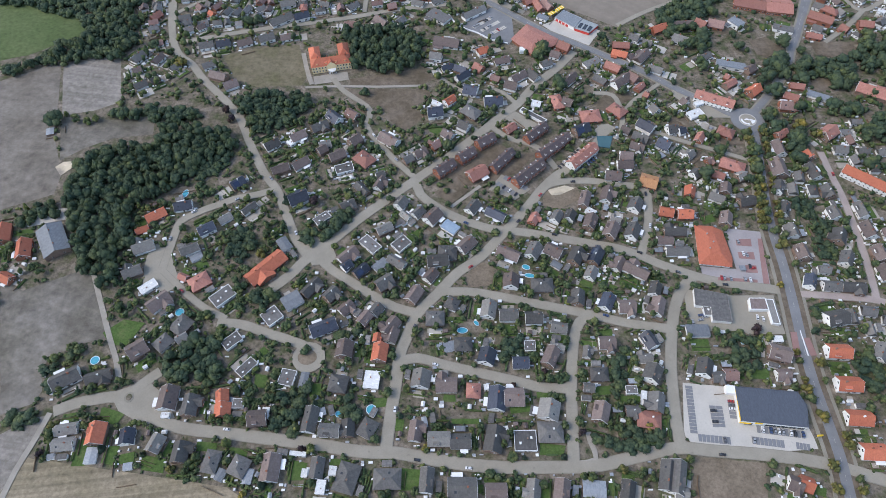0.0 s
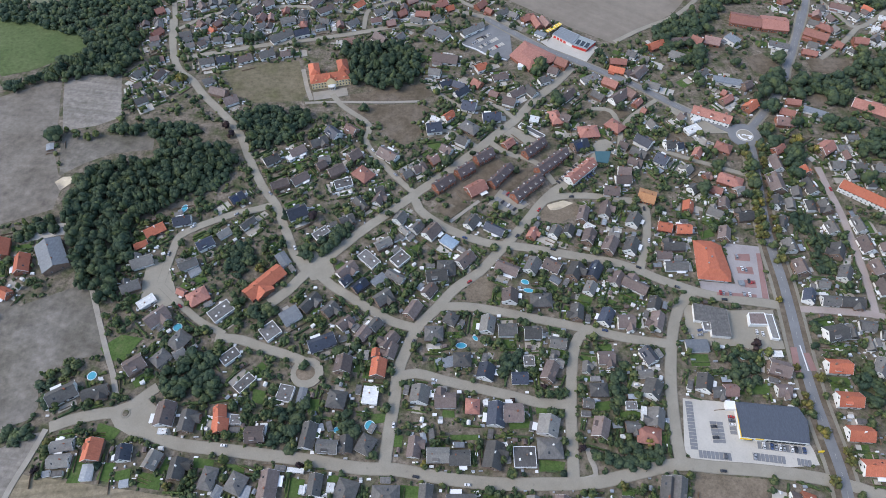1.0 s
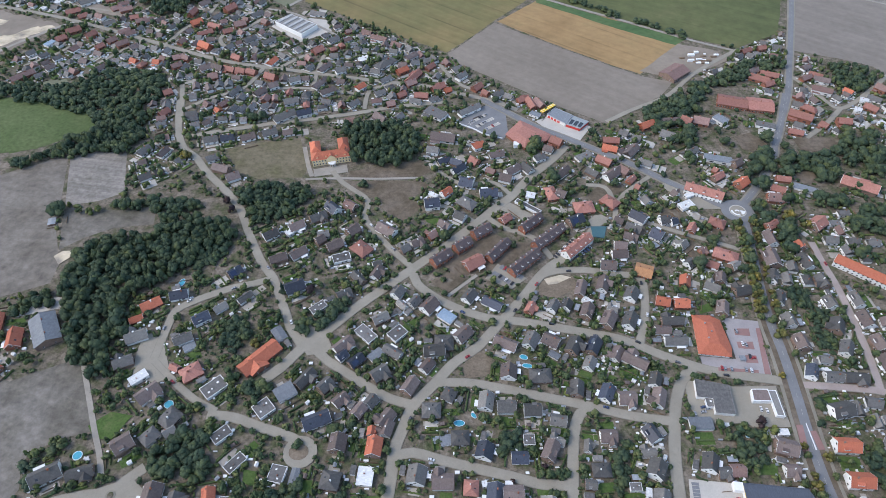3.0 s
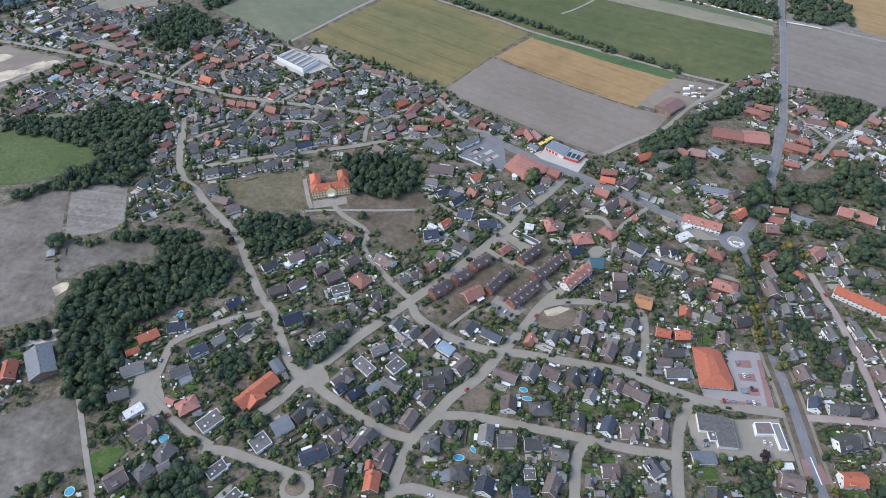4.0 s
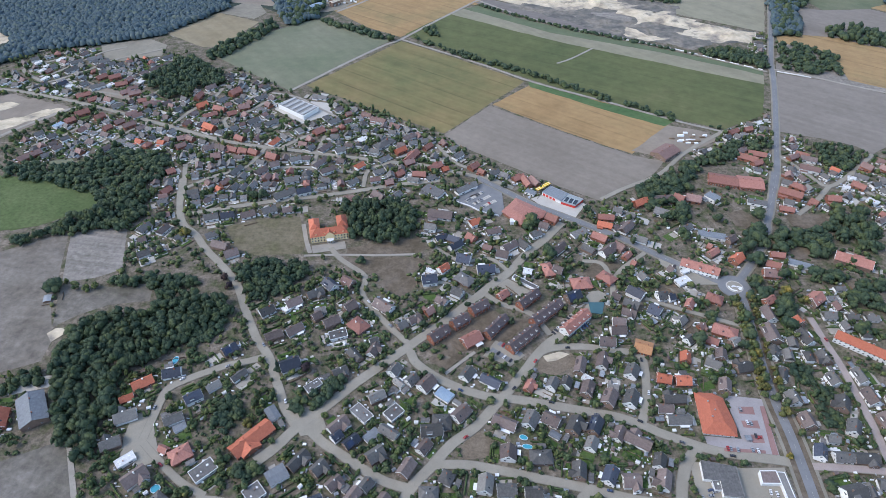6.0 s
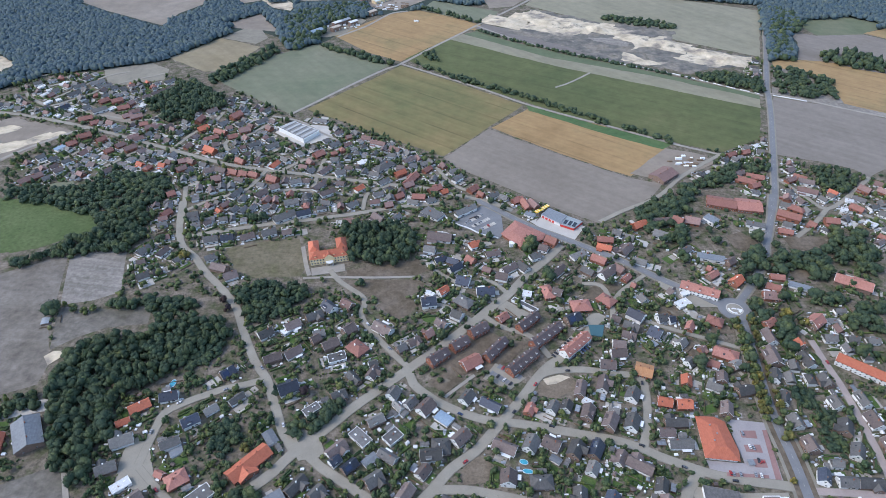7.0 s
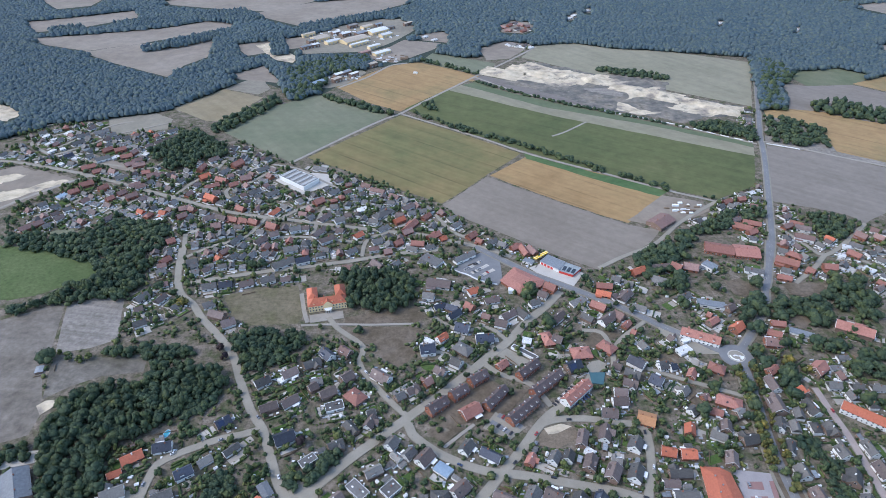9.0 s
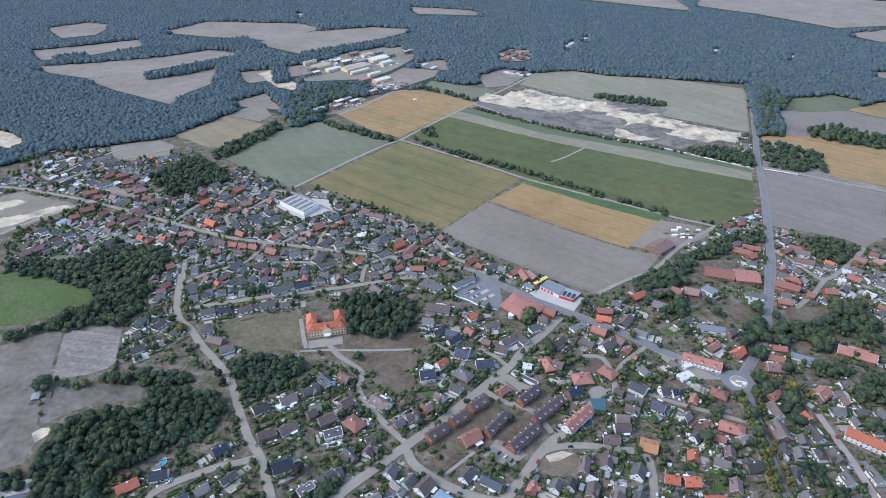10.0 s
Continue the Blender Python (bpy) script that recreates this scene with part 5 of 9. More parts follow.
# Brick terraces and long houses
terrace = "long red brick terrace with a dark purple-brown tiled roof and dormers"
for x0, y0, x1, y1, wd, n in ((86.4, 379, 114, 403, 10, 10), (62.7, 348.6, 88, 372, 10, 10), (44, 364.2, 62, 385, 9, 7), (76.5, 399.8, 95, 417, 9, 7), (-5.4, 360.1, 9.5, 372.5, 10, 5), (14.6, 376.3, 27.9, 386.4, 10, 4), (31.7, 393.2, 46.5, 403.6, 10, 5)):
    long_block("terrace", x0, y0, x1, y1, wd, 5.6, 4.2, ROOF["t"], BRICK, terrace, "terrace", 2, n, max(2, n // 2))
long_block("apartment_house", 112.6, 367.5, 136.7, 390.1, 10.5, 5.6, 4.4, ROOF["c"], WHITE, "long white apartment house with a red-brown roof", "apartment house", 2, 9, 5)
long_block("apartment_house", 351, 362, 386, 334, 11, 5.6, 4.4, ROOF["o"], WHITE, "long white apartment house with an orange roof", "apartment house", 2, 12, 0)
long_block("kindergarten", -151.5, 252.5, -128.5, 277.5, 13, 3.2, 4.0, ROOF["o"], BRICK, "kindergarten with a bright orange stepped roof", "kindergarten", 1, 8, 0)
long_block("kindergarten_wing", -146, 263, -137, 254, 15, 3.0, 3.4, ROOF["o"], BRICK, "orange-roofed cross wing of a kindergarten", "kindergarten", 1, 3, 0, doors=1)
long_block("inn", 243.5, 458.2, 276, 442.3, 12, 5.4, 4.0, ROOF["c"], WHITE, "long white inn with a red-brown roof", "inn", 2, 9, 3)
long_block("farm_barn", -325, 305, -309, 279, 20, 4.5, 4.0, ROOF["p"], BROWNBRICK, "large farm barn with a grey sheet roof", "barn", 1, 6, 0)
yard("farm_yard", YARD, [(-350, 307), (-300, 320), (-298, 330), (-345, 325)], "pale dusty farm yard")
flat_block("garage_row", [(73.5, 439.5), (94.5, 422.7), (98.0, 426.5), (76.7, 443.6)], 2.6, ROOF["f"], TRIM, "row of flat-roofed garages with white doors", "garage")
yard("garage_court", LANE, [(52, 446), (70, 440), (92, 421), (84, 412), (60, 430)], "grey paved court before garages")
long_block("village_hall", 172.0, 353.5, 185.5, 348.0, 14, 3.2, 2.6, roofing("ochre_tiles", (0.42, 0.20, 0.09), (0.50, 0.26, 0.13), spread=0.02), BRICK, "brick hall with an ochre orange roof", "hall", 1, 4, 0)

# Large market, filling station and their forecourts on the through road
yard("market_car_park", ASPHALT, [(19, 567), (55, 602), (76, 584), (76, 550), (69.7, 538)], "dark asphalt market car park")
for x0, y0, x1, y1 in ((34, 566, 54, 584), (42, 561, 62, 577), (52, 556, 68, 568)):
    bays_row(bpy.data.objects["market_car_park.002"], x0, y0, x1, y1, 9, 4.6, 0.45, 0.60, YARD)
RM = [(72.4, 542.7), (90.3, 567), (120.5, 542.2), (116.5, 532.4), (90.8, 519.4)]
mk = tagged(new("supermarket"), "large market with a mottled red tiled roof", "supermarket")
extruded("wall", shrunk(RM, 0.8), -0.3, 4.6, BRICK, mk)
bm = bmesh.new()
lo, hi = [bm.verts.new((*p, 4.2)) for p in shrunk(RM, -0.5)], [bm.verts.new((*p, 7.2)) for p in shrunk(RM, 9.0)]
for i in range(5):
    bm.faces.new((lo[i], lo[(i + 1) % 5], hi[(i + 1) % 5], hi[i]))
bm.faces.new(hi)
bm.faces.new(lo[::-1])
bmesh.ops.recalc_face_normals(bm, faces=bm.faces)
part("roof", bm, ROOF["c"], mk)
part("entrance", boxed(80, 90, 524, 530, 0, 4.4), TRIM, mk, "white entrance front")
mark_poly(RM, 2)
yard("station_forecourt", YARD, [(107.8, 570.6), (133.6, 586), (168, 560), (151.6, 535), (129.2, 545)], "pale filling station forecourt")
station = flat_block("filling_station", [(121.3, 578.6), (132.1, 590.8), (150.0, 576.1), (139.8, 561.0)], 4.0, ROOF["p"], WHITE, "filling station with a blue-grey sheet roof and red doors", "filling station", STEEL)
for k in range(4):
    bm = boxed(1.5 + 4.4 * k, 4.6 + 4.4 * k, -0.12, 0.1, 0.2, 3.2)
    bmesh.ops.transform(bm, matrix=pose(121.3, 578.6, 0, 0, 0, -43.6), verts=bm.verts)
    part("roller_door", bm, REDPAINT, station, "red roller door")
wash = flat_block("car_wash", [(140.3, 560.7), (150.5, 575.8), (166.0, 565.1), (154.2, 552.5)], 3.6, roofing("pale_grey_sheet", (0.27, 0.30, 0.30), (0.38, 0.41, 0.41), flat=True, spread=0.05), REDPAINT, "car wash with a pale grey roof and red front", "car wash", STEEL)
for k in range(3):
    bm = boxed(2 + 5.2 * k, 5.6 + 5.2 * k, 2.5, 11, 3.65, 4.05)
    bmesh.ops.transform(bm, matrix=pose(140.3, 560.7, 0, 0, 0, -31), verts=bm.verts)
    part("rooflight", bm, GLASS, wash)
canopy = tagged(new("station_canopy"), "narrow yellow filling station canopy", "canopy")
part("roof", boxed(-11, 11, -2.2, 2.2, 4.2, 4.8), YELLOW, canopy)
for x in (-9.5, -6, -2, 2, 6, 9.5):
    part("rib", boxed(x - 0.25, x + 0.25, -2.25, 2.25, 4.8, 5.0), TRIM, canopy)
for x, y in ((-8, -1.5), (8, -1.5), (-8, 1.5), (8, 1.5)):
    part("post", boxed(x - 0.15, x + 0.15, y - 0.15, y + 0.15, 0, 4.2), STEEL, canopy)
canopy.matrix_basis = pose(123.8, 589.6, 0, 0, 0, 40.6)
kerb_line = smooth_line([(6.1, 592.8), (18.0, 570.6), (37.9, 557.6), (51.1, 547.1), (69.2, 539.8)], 3.0)
tagged(ribbon("boundary_wall", kerb_line, 1.2, 1.3, TRIM), "curved white boundary wall of a car park", "wall", kind="structure")
STRIP = roofing("pale_grey_strip", (0.36, 0.36, 0.35), (0.46, 0.46, 0.45), 0.9, spread=0.03)
hall = flat_block("factory_hall", [(-216.4, 785.1), (-176.5, 751.7), (-159.3, 775.9), (-198.3, 803.9)], 6.5, ROOF["G"], WHITE, "large white factory hall with ribbed roof strips", "hall")
for k in range(5):
    t = (k + 0.5) / 5
    x, y = -216.4 + 40 * t, 785.1 - 33.4 * t
    bm = boxed(1.5, 27, -2.2, 2.2, 6.6, 7.5)
    bmesh.ops.transform(bm, matrix=pose(x, y, 0, 0, 0, 52), verts=bm.verts)
    part("skylight_strip", bm, STRIP, hall)
yard("factory_yard", YARD, [(-222, 783), (-178, 742), (-140, 770), (-150, 800), (-205, 812)], "pale factory yard")
long_block("school", 321, 607, 352, 597, 20, 4.2, 3.2, ROOF["c"], BRICK, "school wing with a broad red-brown roof", "school", 1, 9, 0)
long_block("school", 352.5, 598, 379.5, 592.8, 24, 4.2, 3.2, ROOF["c"], BRICK, "broad school block with a red-brown roof", "school", 1, 9, 0)
long_block("farm_barn", 274, 653, 298, 673, 22, 4.5, 3.4, ROOF["r"], BROWNBRICK, "broad farm barn with a dull red roof", "barn", 1, 6, 0)

# Roundabout
RX, RY = 286.5, 426.5
ring = bmesh.new()
bmesh.ops.create_cone(ring, cap_ends=True, segments=48, radius1=15.5, radius2=15.5, depth=0.6, matrix=Matrix.Translation((RX, RY, 0.55)))
ring = tagged(part("roundabout", ring, ASPHALT), "small asphalt roundabout with a paved island", "road", kind="structure")
bm = bmesh.new()
bmesh.ops.create_cone(bm, cap_ends=True, segments=40, radius1=8.1, radius2=8.0, depth=0.3, matrix=Matrix.Translation((RX, RY, 0.83)))
part("island_kerb", bm, YARD, ring, "pale stone island kerb")
bm = bmesh.new()
bmesh.ops.create_cone(bm, cap_ends=True, segments=40, radius1=7.2, radius2=7.0, depth=0.3, matrix=Matrix.Translation((RX, RY, 0.90)))
part("island", bm, LANE, ring)
for x, y, r0, r1, a0, a1 in ((0, 0, 6.6, 5.0, 170, 275), (1.0, 0.2, 6.0, 3.2, 290, 350), (-1.0, -1.2, 2.6, 1.0, 10, 160), (3.2, 0.5, 2.0, 0.5, 200, 330)):
    turn = [radians(a0 + (a1 - a0) * k / 7) for k in range(8)]
    bed = [(RX + x + r0 * math.cos(a), RY + y + r0 * math.sin(a)) for a in turn] + [(RX + x + r1 * math.cos(a), RY + y + r1 * math.sin(a)) for a in turn[::-1]]
    extruded("white_stone_bed", bed, 0.9, 1.25, TRIM, ring, "bed of white stones")
mark_disc(RX, RY, 17, 1)

# Paved squares, forecourts and parking courts
yard("turning_square", LANE, [(-239, 292), (-222, 285), (-205, 250), (-215, 244), (-235, 252), (-238, 268)], "grey paved turning square", 1)
yard("village_square", LANE, [(-235, 163), (-210, 172), (-195, 160), (-185, 145), (-205, 140), (-225, 150)], "grey paved junction square", 1)
island = yard("junction_island", KERB, [(-220.2 + 3.4 * math.cos(k * 0.4), 159.7 + 3.8 * math.sin(k * 0.4)) for k in range(16)], "oval stone island in a junction", 1, 0.3)
extruded("planted_bed", [(-220.2 + 2.1 * math.cos(k * 0.6), 159.7 + 2.4 * math.sin(k * 0.6)) for k in range(10)], 0.3, 1.1, LAND["garden"], island)
yard("junction", LANE, [(-114, 284), (-104, 268), (-84, 272), (-92, 292), (-104, 300)], "wide grey paved street junction", 1)
yard("parking_court", LANE, [(40, 345), (62, 333), (76, 345), (52, 362)], "pale paved parking court", 3)
bays_row(bpy.data.objects["parking_court"], 47, 352, 64, 338, 7, 4.8, 0.5, 0.62)
bays_row(bpy.data.objects["parking_court"], 54, 359, 73, 345, 7, 4.8, 0.5, 0.62)
yard("parking_strip", DRIVE, [(106, 366), (128, 390), (124, 394), (102, 370)], "parking strip beside terraces", 3)
for k in range(8):
    CAR_SPOTS.append((104 + 2.7 * k, 369.5 + 2.75 * k, 0.5, -42))
for k in range(6):
    CAR_SPOTS.append((124 + 2.6 * k, 367.5 + 2.6 * k, 0.5, -45))
yard("turning_loop", LANE, [(141, 415), (148, 422), (155, 423), (161, 418), (158, 411), (150, 409), (142, 409)], "grey paved turning loop", 1)
yard("inn_forecourt", LANE, [(222, 462), (250, 430), (285, 430), (276, 440), (240, 462), (226, 470)], "grey paved inn forecourt", 1)
for q in ([(257.0, 206.5), (261.6, 206.4), (258.6, 186.6), (253.7, 186.6)], [(265.1, 201.5), (269.3, 201.8), (270.4, 187.6), (265.6, 187.4)]):
    yard("red_crossing", REDPAVE, q, "red paved footway beside the crossing", 1, 0.35)
yard("lane_divider", TRIM, [(264.2, 207.8), (264.9, 207.8), (264.4, 187.4), (263.4, 187.4)], "broad white painted lane divider", 1, 0.36)
yard("turning_circle", LANE, [(-98 + 12 * math.cos(k * 0.4), 189 + 12 * math.sin(k * 0.4)) for k in range(16)], "round grey paved turning circle", 1, 0.2)
bed = yard("planted_island", LAND["bare"], [(-99 + 7 * math.cos(k * 0.4), 189 + 6 * math.sin(k * 0.4)) for k in range(16)], "bare brown planted island in a turning circle", 1, 0.35)
yard("ball_court", paving("teal_court_surface", (0.05, 0.12, 0.14), (0.075, 0.16, 0.18)), [(142, 407), (157, 407), (152, 392), (142, 394)], "fenced ball court with a dark teal surface", 3, 0.35)


# ---- works at the edge of the forest ----
def works_hall(x, y, turn, length, width, key):
    """A low-pitched hall with a sheet roof, a row of gates and a strip of rooflights."""
    pale = key in "wT"
    top = tagged(new("works_hall"), "long works hall with a pale sheet roof" if pale else "works hall with a coloured sheet roof", "hall", "works halls")
    a, b, eave = length / 2, width / 2, 5.5 + (length % 7) * 0.35
    bm = bmesh.new()
    prism(bm, [(-b, -0.3), (b, -0.3), (b, eave), (0, eave + b * 0.2), (-b, eave)], -a, a, "x")
    part("wall", bm, CREAM if pale and length > 26 else BROWNBRICK, top)
    bm = bmesh.new()
    prism(bm, [(-b - 0.5, eave - 0.05), (0, eave + b * 0.2 + 0.05), (b + 0.5, eave - 0.05), (b + 0.5, eave + 0.25), (0, eave + b * 0.2 + 0.4), (-b - 0.5, eave + 0.25)], -a - 0.4, a + 0.4, "x")
    part("roof", bm, ROOF[key], top)
    bm = bmesh.new()
    for k in range(max(2, int(length / 9))):
        gx = -a + (k + 0.5) * length / max(2, int(length / 9))
        box(bm, gx - 1.8, gx + 1.8, -b - 0.08, -b + 0.05, 0, 3.8)
    part("gate", bm, STEEL, top)
    top.matrix_basis = pose(x, y, 0, 0, 0, turn)
    mark_poly(corners(x, y, turn, length + 2, width + 2), 2)


WORKS = [
    (-258, 1462, 44, 38, 26, "T"),
    (-228, 1434, 44, 31, 15, "w"),
    (-179, 1452, 44, 64, 31, "T"),
    (-204, 1494, 44, 26, 14, "w"),
    (-168, 1503, 44, 30, 15, "p"),
    (-131, 1522, 44, 51, 26, "w"),
    (-159, 1558, 44, 30, 14, "T"),
    (-194, 1564, 44, 26, 12, "G"),
    (-109, 1488, 44, 31, 15, "w"),
    (-228, 1509, 44, 21, 12, "w"),
    (-278, 1396, 44, 30, 10, "p"),
    (-261, 1408, 44, 18, 10, "w"),
    (-289, 1490, 44, 34, 8, "T"),
    (-274, 1435, 44, 19, 12, "G"),
    (-164, 1420, 44, 51, 8, "w"),
    (-130, 1398, 44, 31, 10, "w"),
    (-133, 1579, 44, 21, 10, "p"),
    (-103, 1552, 44, 22, 12, "G"),
    (-110, 1356, 44, 42, 14, "w"),
    (-146, 1349, 44, 27, 10, "r"),
    (-123, 1272, 49, 20, 10, "T"),
    (-185, 1209, 49, 20, 9, "w"),
    (-171, 1223, 49, 20, 9, "p"),
    (-155, 1212, 49, 20, 8, "w"),
    (-185, 1183, 49, 20, 9, "T"),
    (-218, 1164, 49, 27, 12, "B"),
    (-60, 1583, 44, 26, 8, "T"),
]
for row in WORKS:
    works_hall(*row)
place_houses([
    (30.4, 361.0, 33, 17.9, 13, "c"),
    (-84.3, 147.8, 108, 5.5, 6, "p"), (-146.9, 155.7, 168, 7.9, 6, "p"), (-190.8, 146.0, 0, 5.8, 4, "w"), (40.8, 134.0, 99, 5.1, 5, "w"),
    (29.8, 164.6, 98, 4.2, 3.5, "w"), (-13.3, 140.4, 100, 7.1, 4, "p"), (-91.0, 106.8, 85, 5.4, 4, "w"), (-72.8, 108.1, 85, 6.1, 5, "w"),
])
place_houses([
    (151.2, 92.7, 175, 9, 7, "G"), (116.6, 93.6, 75, 14, 9, "g"), (32.7, 93.8, 180, 14, 11, "n"), (74.7, 94.6, 78, 14, 10, "n"),
    (56.8, 95.4, 80, 13, 9, "G"), (95.7, 95.6, 175, 15, 11, "p"), (11.2, 96.7, 180, 19, 13, "g"), (224.8, 97.7, 158, 9, 10, "n"),
    (231.7, 97.7, 158, 9, 10, "o"), (-79.6, 98, 85, 9, 6, "w"), (-11.6, 101.4, 85, 16, 9, "g"), (150, 102.1, 73, 22, 10, "g"),
    (-37, 102.6, 180, 18, 13, "h"), (144.1, 103.2, 73, 20, 10, "g"), (-63.2, 103.5, 74, 19, 14, "h"), (-128.1, 105.2, 84, 10, 7, "p"),
])
place_houses([
    (-145.9, 106.3, 68, 8, 6, "p"), (-83.2, 109.7, 86, 14, 9, "g"), (-113.3, 109.9, 88, 18, 12, "n"), (-134.1, 111.1, 67, 13, 12, "h"),
    (-207.6, 112.1, 10, 6, 5, "p"), (-153.1, 114.5, 80, 15, 10, "h"), (282.5, 117.7, 177, 17, 11, "q"), (-260.5, 118.7, 10, 5, 4, "p"),
    (-233.8, 119.2, 92, 11, 8, "p"), (-96.8, 119.3, 175, 11, 3, "w"), (-174.4, 120.5, 88, 14, 11, "g"), (-191.9, 126.2, 72, 12, 10, "G"),
    (-254, 126.6, 5, 14, 9, "G"), (10.8, 126.6, 180, 14, 10, "g"), (54.1, 126.8, 180, 15, 14, "f"), (33.3, 127.6, 77, 18, 12, "g"),
])
place_houses([
    (-3.5, 127.9, 180, 15, 10, "G"), (-212.8, 131.2, 96, 11, 10, "b"), (71.4, 132.3, 180, 17, 14, "h"), (-233.3, 132.9, 92, 15, 12, "o"),
    (-19.4, 133.7, 83, 14, 9, "n"), (-77.4, 134.5, 177, 14, 9, "g"), (-51.8, 135.8, 63, 13, 11, "h"), (-65.1, 135.9, 90, 12, 9, "g"),
    (-255.5, 136.9, 10, 15, 8, "G"), (139.1, 140.3, 169, 16, 12, "H"), (281.4, 140.4, 176, 17, 11, "q"), (-91.2, 141.9, 83, 18, 10, "g"),
    (-127, 142.9, 5, 13, 11, "n"), (107, 145.2, 72, 14, 11, "n"), (129.2, 146.6, 180, 10, 8, "g"), (-122.3, 147, 89, 8, 5, "w"),
])
place_houses([
    (71.8, 147.4, 75, 14, 14, "G"), (-152, 149, 96, 10, 11, "o"), (146.1, 152.1, 74, 14, 11, "g"), (-175.2, 152.4, 88, 15, 11, "g"),
    (-142.1, 153.9, 180, 8, 7, "f"), (138.5, 155.5, 78, 11, 4, "w"), (36.7, 155.7, 82, 17, 12, "b"), (48.5, 156.8, 180, 14, 13, "n"),
    (-191.6, 157.8, 89, 17, 13, "n"), (-153.9, 158.7, 101, 9, 9, "o"), (131, 161.7, 180, 8, 6, "f"), (20.6, 161.9, 86, 11, 10, "H"),
    (101.4, 163.4, 174, 8, 7, "G"), (282.6, 164.2, 176, 17, 11, "q"), (1.7, 166.2, 180, 15, 11, "n"), (-74.3, 167.6, 81, 13, 13, "h"),
])
place_houses([
    (-16.1, 170.5, 81, 13, 13, "G"), (-50.9, 170.6, 84, 13, 11, "w"), (-99.3, 171.1, 82, 12, 6, "p"), (194, 171.1, 5, 10, 8, "g"),
    (240, 172, 180, 10, 9, "n"), (203, 172.3, 180, 10, 9, "r"), (-111, 172.7, 78, 12, 11, "f"), (147.4, 173.1, 62, 13, 12, "g"),
    (-267.6, 173.2, 30, 20, 12, "g"), (110.3, 173.4, 180, 13, 10, "h"), (-244.9, 174.4, 17, 18, 9, "g"), (185.6, 177.5, 70, 13, 11, "g"),
    (-141.1, 180.6, 49, 15, 8, "f"), (55.2, 182.8, 180, 12, 9, "b"), (145, 185.7, 180, 11, 7, "G"), (77, 187, 64, 15, 10, "n"),
])
place_houses([
    (31.1, 187.4, 74, 12, 12, "b"), (241.7, 188, 162, 15, 12, "n"), (316, 188.8, 54, 15, 9, "G"), (284.4, 189, 176, 17, 11, "q"),
    (-46.2, 190.6, 84, 14, 11, "o"), (103.9, 190.8, 78, 9, 6, "G"), (-71.7, 193.5, 84, 13, 12, "n"), (-222.2, 194.6, 37, 14, 13, "n"),
    (82.7, 195, 168, 11, 7, "G"), (62.9, 195.8, 180, 8, 8, "f"), (4.9, 196.5, 10, 10, 8, "p"), (14.3, 197.3, 180, 13, 11, "h"),
    (119.3, 197.9, 180, 12, 10, "n"), (150.3, 199, 114, 13, 10, "b"), (244.4, 199.9, 180, 8, 5, "w"), (-205.6, 200.3, 50, 13, 11, "h"),
])
place_houses([
    (-155.5, 201.6, 42, 14, 9, "f"), (-48.5, 202.8, 84, 7, 7, "o"), (-192.9, 204.3, 36, 9, 8, "G"), (-38.2, 205, 74, 12, 9, "n"),
    (188, 207.4, 180, 17, 10, "p"), (85.7, 210.5, 168, 12, 9, "G"), (-89.1, 211.8, 23, 20, 11, "b"), (-39.3, 212.4, 56, 15, 10, "n"),
    (-195.2, 214.5, 56, 15, 13, "h"), (292.4, 215.9, 10, 17, 12, "g"), (67.5, 218.1, 180, 13, 10, "g"), (-59, 218.7, 56, 11, 9, "n"),
    (-6.3, 218.7, 180, 14, 12, "h"), (48.7, 220.7, 180, 14, 10, "g"), (-129.1, 221.9, 41, 13, 13, "f"), (34.1, 225.6, 80, 14, 11, "G"),
])
place_houses([
    (202.9, 226, 180, 14, 13, "f"), (-50.6, 226.7, 55, 10, 9, "g"), (162.2, 227.5, 69, 15, 10, "n"), (138.8, 227.6, 180, 13, 11, "n"),
    (-73.7, 228.4, 46, 12, 9, "n"), (6.9, 231.6, 64, 11, 10, "h"), (124.4, 231.7, 63, 14, 10, "b"), (-217, 234.4, 45, 18, 12, "n"),
    (-115.6, 235.2, 35, 15, 13, "p"), (102.8, 235.7, 79, 13, 10, "g"), (-22.3, 238.7, 59, 14, 10, "n"), (-169.5, 239.4, 43, 18, 12, "f"),
    (-86, 240.2, 49, 12, 10, "g"), (162.9, 242.2, 69, 12, 9, "g"), (316.2, 243.4, 176, 18, 9, "g"), (299.8, 244.6, 176, 14, 9, "g"),
])
place_houses([
    (-102.2, 246.4, 53, 18, 9, "g"), (76.6, 247, 180, 17, 12, "h"), (-228.9, 248.3, 41, 14, 8, "w"), (284.3, 248.3, 65, 12, 9, "b"),
    (-45.8, 250.1, 37, 14, 11, "g"), (52.8, 250.2, 82, 12, 12, "n"), (-189.8, 252.2, 35, 16, 13, "H"), (345.7, 255.6, 95, 14, 10, "n"),
    (-9.8, 256.4, 54, 12, 9, "n"), (-203.6, 256.8, 154, 8, 6, "c"), (-342.7, 257.1, 155, 12, 9, "o"), (116, 257.4, 62, 11, 9, "G"),
    (151.8, 259.8, 148, 20, 10, "n"), (-64.7, 261.6, 44, 13, 9, "b"), (-244.7, 262, 25, 15, 10, "g"), (138.6, 265.7, 58, 13, 9, "n"),
])
